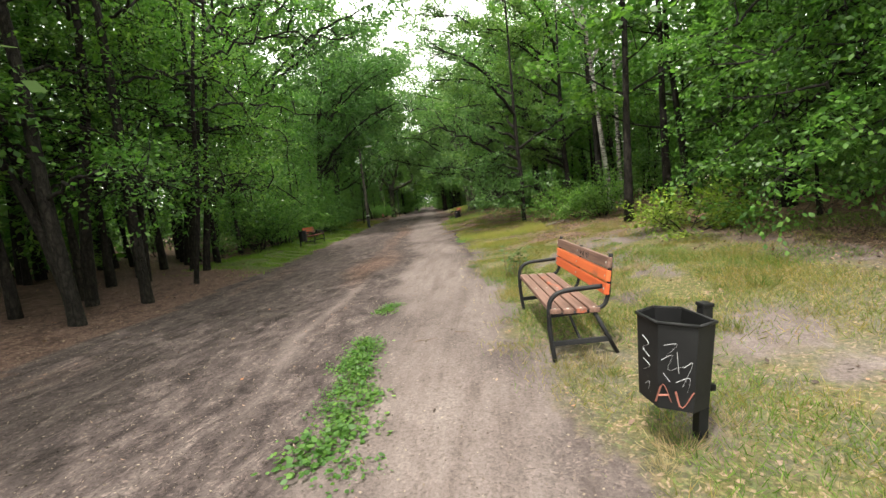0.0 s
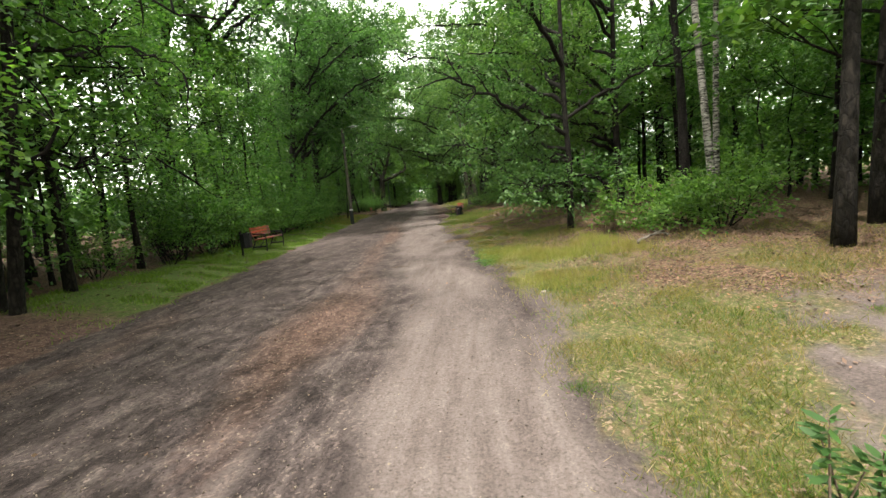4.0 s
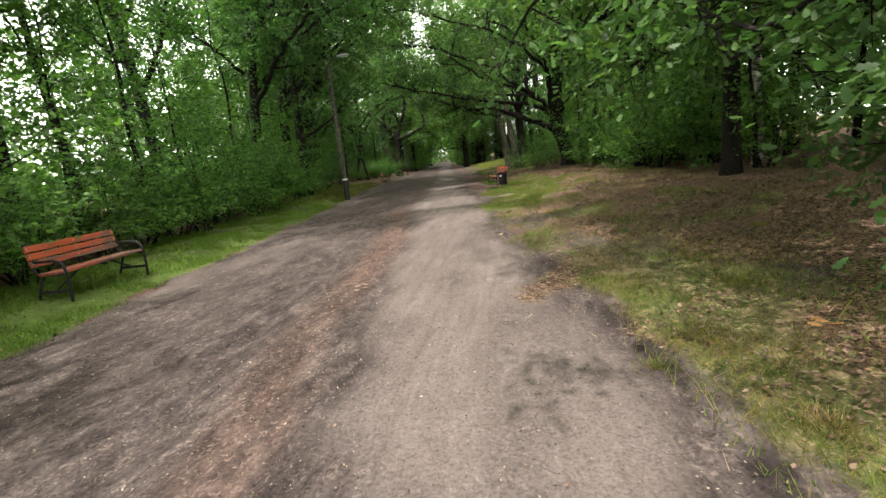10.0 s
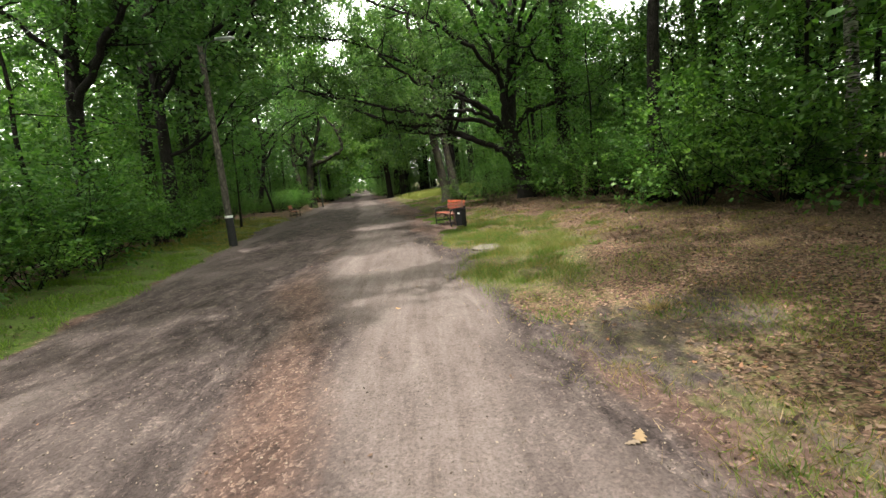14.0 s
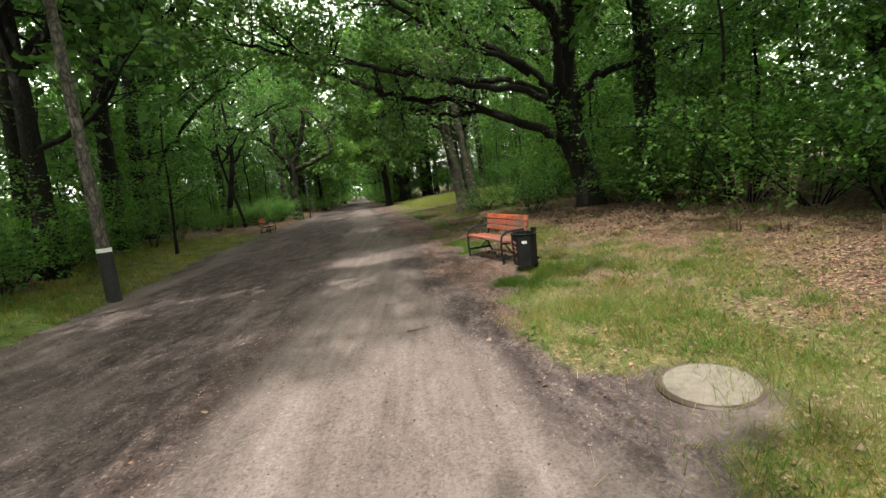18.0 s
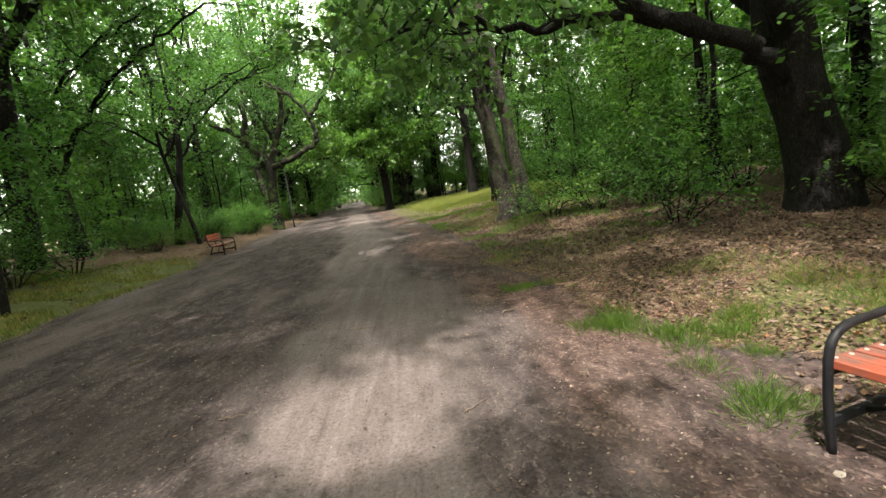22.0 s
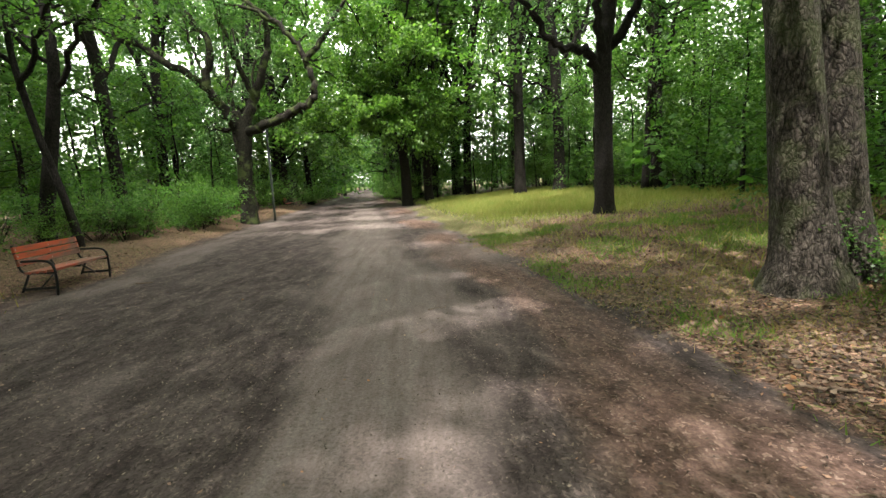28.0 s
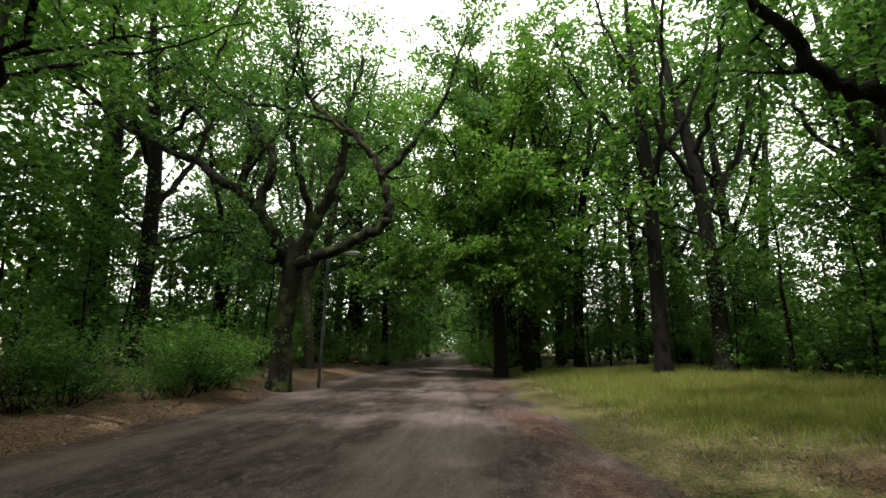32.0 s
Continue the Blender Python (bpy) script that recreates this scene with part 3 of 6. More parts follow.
# ---- leaves ----
def leaf_mesh(name, mat, pos, way, face, size, wide=0.62, lobed=False, blade=False):
    """One mesh of many single leaves: where each starts, which way it points, which way it faces, and its length."""
    pos, way, face = (np.asarray(a, float) for a in (pos, way, face))
    size = np.asarray(size, float)[:, None]
    way /= np.linalg.norm(way, axis=1, keepdims=True) + 1e-9
    side = np.cross(way, face)
    side /= np.linalg.norm(side, axis=1, keepdims=True) + 1e-9
    up = np.cross(side, way)
    if lobed:
        half = [(0.14, 0.05), (0.26, 0.19), (0.34, 0.10), (0.50, 0.29), (0.60, 0.15), (0.78, 0.27), (0.90, 0.12)]
        outline = [(0, 0)] + half + [(1.0, 0.0)] + [(a, -b) for a, b in reversed(half)]
    elif blade:
        outline = [(0, wide / 2), (0, -wide / 2), (1.0, 0)]
    else:
        outline = [(0, 0), (0.3, wide * 0.46), (0.68, wide * 0.42), (1.0, 0), (0.68, -wide * 0.42), (0.3, -wide * 0.46)] if len(pos) < 400 else [(0, 0), (0.45, wide / 2), (1.0, 0), (0.45, -wide / 2)]
    k = len(outline)
    rows = [pos + way * (size * a) + side * (size * b) - up * (size * (0.28 * abs(b) + 0.12 * a * a)) for a, b in outline]
    co = np.stack(rows, 1).reshape(-1, 3)
    me = bpy.data.meshes.new(name)
    m = len(pos)
    me.vertices.add(m * k)
    me.vertices.foreach_set("co", co.ravel())
    me.loops.add(m * k)
    me.loops.foreach_set("vertex_index", np.arange(m * k))
    me.polygons.add(m)
    me.polygons.foreach_set("loop_start", np.arange(m) * k)
    me.update()
    me.materials.append(mat)
    return me


def spray(anchors, per, reach, size, rng, flat=0.6, droop=0.15):
    """Leaves along short twigs that start at the anchors: (place, direction)."""
    p = np.repeat(np.array([a for a, _ in anchors], float), per, 0)
    d = np.repeat(np.array([b for _, b in anchors], float), per, 0)
    n = len(p)
    d = d + rng.normal(0, 0.45, (n, 3)) * (1, 1, 0.55 - 0.4 * flat)
    d /= np.linalg.norm(d, axis=1, keepdims=True)
    t = rng.uniform(0.0, 1.0, (n, 1))
    pos = p + d * t * reach + rng.normal(0, 0.12 * reach, (n, 3)) * (1, 1, 1 - 0.6 * flat)
    pos[:, 2] -= droop * reach * t[:, 0] ** 2
    way = d * 0.6 + rng.normal(0, 0.7, (n, 3)) * (1, 1, 1 - 0.75 * flat)
    way[:, 2] -= droop
    face = rng.normal(0, 0.72 - 0.3 * flat, (n, 3)) + (0, 0, 0.95)
    return pos, way, face, size * rng.uniform(0.65, 1.25, n)


def bough(wood, anchors, start, d, length, r, level, rng, up=0.08, bend=0.22, kids=4, twig=True):
    """A limb that wanders, tapers and forks; its last forks carry leaves."""
    p, d = Vector(start), Vector(d).normalized()
    k = 5 if level > 1 else 3
    pts, rad = [p.copy()], [r]
    for i in range(k):
        d = (d + Vector(rng.normal(0, bend, 3)) + Vector((0, 0, up))).normalized()
        p = p + d * (length / k)
        pts.append(p.copy())
        rad.append(max(0.004, r * (1 - 0.85 * (i + 1) / k)))
    if level or twig:
        wood.tube(pts if level else pts[::3], rad if level else rad[::3], (5 if twig else 3) if level > 1 else 3, cap=False)
    if level == 0:
        for q in (0.45, 0.75, 1.0):
            anchors.append((tuple(pts[int(q * k)]), tuple(d)))
        return
    for j in range(kids):
        f = 0.3 + 0.7 * (j + rng.uniform(0, 0.8)) / kids
        i = min(k, max(1, int(f * k)))
        side = Vector(rng.normal(0, 1, 3))
        side.z *= 0.5 if level > 1 else 0.3
        dd = (d * 0.75 + side.normalized() * 0.85).normalized()
        bough(wood, anchors, pts[i], dd, length * rng.uniform(0.38, 0.6), rad[i] * 0.6, level - 1, rng, up, bend, kids, twig)
    anchors.append((tuple(pts[-1]), tuple(d)))


def tree_meshes(name, seed, height, r, base, spread, limbs, kids, per, size, mat, bark, lean=(0, 0), low=0.0, rise=0.35, levels=2, flat=0.6, reach=0.75, droop=0.15, top=0.5, twig=True):
    rng = np.random.default_rng(seed)
    trunk, wood, anchors = Build(), Build(), []
    pts, rad, p = [], [], Vector((0, 0, -0.12))
    k = 8
    for i in range(k + 1):
        f = i / k
        pts.append(Vector((lean[0] * f + rng.normal(0, 0.10) * f, lean[1] * f + rng.normal(0, 0.10) * f, -0.12 + (height + 0.12) * f)))
        rad.append(r * (1 - 0.88 * f) * (1 + 0.4 * math.exp(-f * k * 1.3)))
    line = curve(pts, 2)
    trunk.tube(line, np.interp(np.linspace(0, 1, len(line)), np.linspace(0, 1, k + 1), rad), 8)
    for j in range(limbs):
        f = (j + rng.uniform(0, 0.9)) / limbs
        z = base + (height * 0.97 - base) * f
        at = line[min(len(line) - 1, max(0, int(z / height * (len(line) - 1))))]
        a = j * 2.4 + rng.uniform(-0.5, 0.5)
        long = spread * (1 - (1 - top) * f) * rng.uniform(0.7, 1.15)
        rr = max(0.015, r * 0.34 * (1 - 0.7 * f))
        bough(wood, anchors, at, (math.cos(a), math.sin(a), rise * (0.6 + f) - low * (1 - f)), long, rr, levels, rng, 0.05 - 0.1 * low * (1 - f), 0.2, kids, twig)
    crown = leaf_mesh(name + "_crown", mat, *spray(anchors, per, reach, size, rng, flat, droop))
    return trunk.mesh(name + "_trunk", bark), wood.mesh(name + "_branches", bark), crown


def plant(name, label, category, meshes, at=(0, 0, 0), turn=0, scale=1.0, group=""):
    ob = thing(name, label, category, group)
    for n, me in zip(("trunk", "branching", "crown"), meshes):
        tagged(part(n, me, ob), kind="" if n == "trunk" else "stuff")
    ob.matrix_basis = pose(*at, 0, 0, turn)
    ob.scale = (scale, scale, scale)
    return ob


def stand(ob, x, y, turn=0, scale=1.0, sink=0.0):
    c = copy_thing(ob, pose(x, y, float(land(x, y)) - sink, 0, 0, turn))
    c.scale = (scale, scale, scale)
    return c


# ---- benches ----
BOLT = plain("dull_zinc_bolt", (0.33, 0.31, 0.28), 0.5, 0.2)
INK = plain("black_marker_ink", (0.022, 0.016, 0.014), 0.7, 0.2)


def scrawl(ob, x0, x1, n, seed):
    """A marker scribble on the front of the top back slat."""
    q = np.random.default_rng(seed)
    for k in range(n):
        x = x0 + (x1 - x0) * k / n
        w = (x1 - x0) / n
        b = Build()
        b.tube(curve([(x + w * f, q.uniform(-0.03, 0.03), 0) for f in (0.0, 0.25, 0.5, 0.8, 1.1)], 3), 0.0032, 4, flat=0.3)
        e = part("scrawl_stroke", b.mesh("scrawl_stroke", INK, False), ob, "black marker stroke")
        e.matrix_basis = pose(0, 0.485 + 0.266 * 0.17, 0.786, 80, 0, 0) @ pose(0, 0, 0.022)

def bench(length, seat, back, label):
    """Park bench: black iron ends with looped arms, four seat slats and three back slats. The front is at y 0, the back at y 0.55."""
    ob = thing("park_bench", label, "bench", "park benches")
    h = length / 2

    def end_frame():
        b = Build()
        loop = curve([(0, 0.02, -0.02), (0, 0.0, 0.25), (0, 0.01, 0.46), (0, 0.05, 0.545), (0, 0.14, 0.585), (0, 0.30, 0.592), (0, 0.46, 0.595)], 6)
        b.tube(loop, 0.021, 8)
        back = curve([(0, 0.36, 0.40), (0, 0.46, 0.43), (0, 0.505, 0.52), (0, 0.525, 0.65), (0, 0.555, 0.86)], 6)
        b.tube(back, 0.019, 8)
        b.tube([(0, 0.37, 0.41), (0, 0.56, -0.02)], 0.019, 8)
        b.tube([(0, 0.012, 0.385), (0, 0.40, 0.395)], 0.017, 8)
        return b

    frame_mesh = end_frame().mesh("bench_end_frame", IRON)
    bar = Build()
    bar.box(-0.012, 0.0, 0.12, 0.012, 0.505, 0.165, 0.004)
    bar_mesh = bar.mesh("bench_foot_bar", IRON, False)
    for x in (-h + 0.03, h - 0.03):
        e = part("end_frame", frame_mesh, ob, "black iron end frame with looped arm")
        e.location.x = x
        f = part("foot_bar", bar_mesh, ob)
        f.location.x = x
    mid = Build()
    mid.tube(curve([(0, 0.05, 0.375), (0, 0.36, 0.385), (0, 0.46, 0.42), (0, 0.505, 0.52), (0, 0.525, 0.65), (0, 0.555, 0.84)], 6), 0.016, 8)
    part("middle_support", mid.mesh("bench_middle_support", IRON), ob)
    for s in (-1, 1):
        brace = Build()
        brace.tube([(s * (h - 0.04), 0.25, 0.14), (s * h * 0.35, 0.25, 0.385)], 0.014, 6)
        part("brace", brace.mesh("bench_brace", IRON), ob)

    bolt = Build()
    bolt.tube([(0, 0, 0), (0, 0, 0.004)], [0.011, 0.008], 8)
    bolt_mesh = bolt.mesh("slat_bolt", BOLT, False)

    def bolts(slat_ob, t):
        for x in (-h + 0.03, 0, h - 0.03):
            part("bolt", bolt_mesh, slat_ob).location = (x, 0, t / 2)

    def plank(w, t, wood):
        b = Build()
        b.box(-h, -w / 2, -t / 2, h, w / 2, t / 2, 0.006)
        return b.mesh("bench_slat", wood, False)

    for i in range(4):
        s = part("seat_slat", plank(0.090, 0.042, seat[i]), ob)
        bolts(s, 0.042)
        s.matrix_basis = pose(0, 0.055 + i * 0.108, 0.418 - 0.004 * i + (0.006 if i == 0 else 0), -3, 0, 0)
    for i in range(3):
        s = part("back_slat", plank(0.092, 0.042, back[i]), ob)
        bolts(s, 0.042)
        z = 0.568 + i * 0.109
        s.matrix_basis = pose(0, 0.485 + (z - 0.52) * 0.17, z, 80, 0, 0)
    return ob


bench_long = bench(1.86, [SLAT_FADED, SLAT_FADED, SLAT_WORN, SLAT_FADED], [SLAT, SLAT, SLAT_FADED], "weathered orange slatted park bench with black iron arms beside the road")
bench_long.matrix_basis = pose(4.06, 2.46, 0.005, 0, 0, -90 + 3.2)
bench_short = bench(1.58, [SLAT_DULL, SLAT_DULL, SLAT_DULL, SLAT_DULL], [SLAT_DULL, SLAT_RED, SLAT_RED], "orange slatted park bench with black iron arms on the verge")
bench_short.matrix_basis = pose(-4.72, 20.3, 0.14, 0, 0, 92)
b3 = bench(1.68, [SLAT_DULL, SLAT_DULL, SLAT_DULL, SLAT_DULL], [SLAT_DULL, SLAT_DULL, SLAT_RED], "orange slatted park bench with scribbled back beside a black bin")
b3.matrix_basis = pose(1.143, 35.80, 0.01, 0, 0, -90 + 14.5)
b4 = copy_thing(bench_short, pose(-7.98, 52.85, 0.0, 0, 0, 96))
b4["label"] = "orange slatted park bench on trodden soil before the bushes"
b5 = copy_thing(bench_short, pose(-11.9, 81.2, 0.05, 0, 0, 98))
b5["label"] = "dark weathered park bench far along the road"
b6 = copy_thing(b3, pose(-4.9, 92.5, 0.05, 0, 0, -82))
b6["label"] = "pale weathered park bench far along the road"
scrawl(bench_long, 0.02, 0.42, 7, 61)
scrawl(b3, -0.55, -0.36, 5, 62)
scrawl(b3, 0.12, 0.50, 8, 63)


# ---- litter bins ----
def stroke(ln, width, mat, name):
    b = Build()
    b.tube(curve([(x, -0.003, z) for x, z in ln], 4), width, 4, flat=0.35)
    return b.mesh(name, mat, False)


def litter_bin(label):
    """Black sheet-steel bin of half-hexagon plan on a square post. The open front faces -y and the post is at the back."""
    ob = thing("litter_bin", label, "litter bin", "litter bins")
    plan = [(-0.15, 0.11), (-0.215, -0.03), (-0.11, -0.19), (0.11, -0.19), (0.215, -0.03), (0.15, 0.11)]
    b, n, t = Build(), 6, 0.012
    rings = []
    for z, s, tilt in ((0.25, 0.85, 0.0), (0.66, 0.93, 0.0), (0.70, 0.94, 0.0)):
        rings.append([(x * s, y * s, z + tilt) for x, y in plan])
    inner = [[(x * s, y * s, z) for x, y in plan] for z, s in ((0.70, 0.895), (0.265, 0.81))]
    allr = rings + inner
    verts = [v for r in allr for v in r]
    faces = [(i * n + k, i * n + (k + 1) % n, (i + 1) * n + (k + 1) % n, (i + 1) * n + k) for i in range(len(allr) - 1) for k in range(n)]
    faces += [tuple(reversed(range(n))), tuple(range((len(allr) - 1) * n, len(allr) * n))]
    b.add(verts, faces)
    part("body", b.mesh("bin_body", BIN_STEEL, False), ob, "black sheet steel bin body, scratched")
    rim = Build()
    ring = [(x * 0.96, y * 0.96, 0.70) for x, y in plan]
    for k in range(n):
        rim.tube([ring[k], ring[(k + 1) % n]], 0.009, 6)
    part("rim", rim.mesh("bin_rim", BIN_STEEL), ob)
    post = Build()
    post.box(-0.028, 0.112, -0.05, 0.028, 0.168, 0.76, 0.004)
    p = part("post", post.mesh("bin_post", BIN_STEEL, False), ob)
    cap = Build()
    cap.box(-0.033, 0.107, 0.745, 0.033, 0.173, 0.765, 0.004)
    part("cap", cap.mesh("bin_cap", BIN_STEEL, False), p)
    br = Build()
    br.box(-0.05, 0.09, 0.30, 0.06, 0.18, 0.335, 0.003)
    part("bracket", br.mesh("bin_bracket", BIN_STEEL, False), p)
    return ob


def on_face(ob, data, name, x0, y0, x1, y1, label, lean=4.5):
    """Lays a flat mark on a side face of the bin between two plan corners."""
    e = part(name, data, ob, label)
    a = math.degrees(math.atan2(y1 - y0, x1 - x0))
    e.matrix_basis = pose((x0 + x1) / 2, (y0 + y1) / 2, 0.43, 0, 0, a) @ pose(0, -0.006, 0, lean, 0, 0)
    return e


bin_1 = litter_bin("black six-sided steel litter bin with white and red scribbles")
SCRAWL = [[(-0.06, 0.16), (0.0, 0.17), (-0.05, 0.10)], [(-0.07, 0.08), (-0.02, 0.11), (-0.04, 0.03), (0.03, 0.06)], [(0.0, 0.13), (0.01, 0.02)], [(0.03, 0.05), (0.07, 0.08), (0.03, -0.05)], [(-0.06, 0.01), (-0.03, -0.03)], [(0.0, -0.03), (0.06, 0.0), (0.05, -0.08)]]
BIG = [[(-0.09, -0.15), (-0.06, -0.05), (-0.02, -0.14)], [(-0.08, -0.11), (-0.03, -0.10)], [(0.0, -0.08), (0.03, -0.16), (0.08, -0.07)]]
SIDE = [[(-0.03, 0.17), (0.03, 0.14), (-0.03, 0.10), (0.03, 0.07)], [(-0.03, 0.04), (0.03, 0.02), (-0.03, -0.02)], [(-0.03, -0.10), (0.02, -0.07), (0.0, -0.14), (0.04, -0.12)]]
FRONT, FLANK = (0.094, -0.163, 0.184, -0.026), (-0.094, -0.163, 0.094, -0.163)
for ln in SCRAWL:
    on_face(bin_1, stroke(ln, 0.0014, CHALK, "pen_stroke"), "pen_stroke", *FRONT, "thin white pen stroke")
for ln in BIG:
    on_face(bin_1, stroke(ln, 0.008, REDPAINT, "paint_stroke"), "paint_stroke", *FRONT, "faded red painted stroke")
for ln in SIDE:
    on_face(bin_1, stroke(ln, 0.0018, CHALK, "pen_stroke"), "pen_stroke", *FLANK, "white pen stroke")
bin_1.matrix_basis = pose(4.56, 0.19, 0.01, -5, 1, -80)

bin_2 = litter_bin("black steel litter bin with red scrawl beside the bench")
for ln in BIG:
    on_face(bin_2, stroke(ln, 0.012, REDPAINT, "paint_stroke"), "paint_stroke", *FRONT, "faded red painted stroke")
bin_2.matrix_basis = pose(-4.66, 18.06, float(land(-4.75, 18.0)), 0, -3, 96)

bin_3 = litter_bin("black steel litter bin with a white paper label and scrawl")
lab = Build()
lab.box(-0.035, -0.004, -0.025, 0.035, 0.0, 0.03)
on_face(bin_3, lab.mesh("paper_label", PAPER, False), "paper_label", 0.094, -0.166, 0.184, -0.029, "white paper label").location.z = 0.58
for ln in SIDE:
    on_face(bin_3, stroke(ln, 0.006, REDPAINT, "paint_stroke"), "paint_stroke", *FLANK, "faded red painted stroke")
bin_3.matrix_basis = pose(1.60, 34.30, -0.14, 0, 2, -74)
bin_3.scale = (1.1, 1.1, 1.12)

# ---- manhole ring ----
RUSTY = painted_metal("rusty_cast_iron", (0.035, 0.026, 0.02), (0.11, 0.06, 0.04))
mh = thing("manhole_cover", "round weathered concrete manhole cover in the grass", "manhole cover")


def disc(name, r, z0, z1, mat, n=40):
    b = Build()
    b.tube([(0, 0, z0), (0, 0, z1 - 0.012), (0, 0, z1)], [r, r, r - 0.014], n)
    return b.mesh(name, mat, False)


part("rim", disc("manhole_rim", 0.325, -0.06, 0.042, RUSTY), mh, "dark rusty iron rim")
part("lid", disc("manhole_lid", 0.292, 0.0, 0.048, CONCRETE), mh, "pale concrete lid")
mh.matrix_basis = pose(1.70, 29.85, float(land(1.7, 29.85)) - 0.015, 1.5, -2, 0)

# ---- street lamps ----
POLEWOOD = bark_material("weathered_pole_wood", (0.075, 0.067, 0.056), (0.16, 0.145, 0.12), 0.8)


def street_lamp(label, pole_mat, h, r0, r1, arm, painted):
    """A post with a bent steel arm along +x and a flat lamp head at its end."""
    ob = thing("street_lamp", label, "street lamp", "street lamps")
    b = Build()
    b.tube([(0, 0, -0.15 + (h + 0.15) * k / 10) for k in range(11)], [r0 + (r1 - r0) * k / 10 for k in range(11)], 14)
    pole = part("pole", b.mesh("lamp_pole", pole_mat), ob)
    if painted:
        b = Build()
        b.tube([(0, 0, 0.0), (0, 0, 0.5), (0, 0, 1.0)], [r0 + 0.012, r0 + 0.009, r0 + 0.006], 16, cap=False)
        part("painted_foot", b.mesh("painted_foot", BLACKPAINT), pole, "black tar-painted foot")
        b = Build()
        b.tube([(0, 0, 1.0), (0, 0, 1.08)], [r0 + 0.007, r0 + 0.006], 16, cap=False)
        part("painted_band", b.mesh("painted_band", WHITEPAINT), pole, "white painted band")
    b = Build()
    b.tube(curve([(r1, 0, h - 0.75), (r1 + 0.04, 0, h - 0.35), (arm * 0.35, 0, h - 0.04), (arm * 0.75, 0, h + 0.08), (arm, 0, h + 0.1)], 5), 0.021, 8)
    part("arm", b.mesh("lamp_arm", POSTGREY), ob)
    for z in (h - 0.7, h - 0.3):
        b = Build()
        b.tube([(0, 0, z - 0.02), (0, 0, z + 0.02)], r1 + 0.022, 12)
        part("clamp", b.mesh("lamp_clamp", POSTGREY, False), ob)
    b = Build()
    rings = [(arm - 0.12, 0.045, 0.05), (arm, 0.075, 0.075), (arm + 0.2, 0.10, 0.09), (arm + 0.42, 0.09, 0.075), (arm + 0.5, 0.05, 0.04)]
    n = 12
    for x, w, t in rings:
        b.v += [(x, w * math.cos(6.283 * k / n), h + 0.1 + t * (math.sin(6.283 * k / n) if k <= n // 2 else 0.35 * math.sin(6.283 * k / n))) for k in range(n)]
    b.f += [(i * n + k, i * n + (k + 1) % n, (i + 1) * n + (k + 1) % n, (i + 1) * n + k) for i in range(len(rings) - 1) for k in range(n)]
    b.f += [tuple(reversed(range(n))), tuple((len(rings) - 1) * n + k for k in range(n))]
    head = part("lamp_head", b.mesh("lamp_head", LAMPGREY), ob, "pale grey lamp head")
    b = Build()
    b.box(arm + 0.05, -0.065, h + 0.045, arm + 0.4, 0.065, h + 0.085, 0.015)
    part("diffuser", b.mesh("lamp_diffuser", GLASS, False), head, "frosted diffuser")
    return ob


LAMPGREY = plain("pale_lamp_housing", (0.30, 0.31, 0.31), 0.5, 0.15)
lamp_near = street_lamp("wooden lamp post with a black painted foot and white band", POLEWOOD, 6.7, 0.125, 0.085, 0.62, True)
lamp_near.matrix_basis = pose(-6.18, 36.35, float(land(-6.18, 36.35)), 0, 0, 0)
lamp_far = street_lamp("slim dark steel lamp post beside the mossy oak", POSTGREY, 4.85, 0.06, 0.045, 0.75, False)
lamp_far.matrix_basis = pose(-9.25, 68.0, float(land(-9.25, 68.0)), 0, 0, 0)


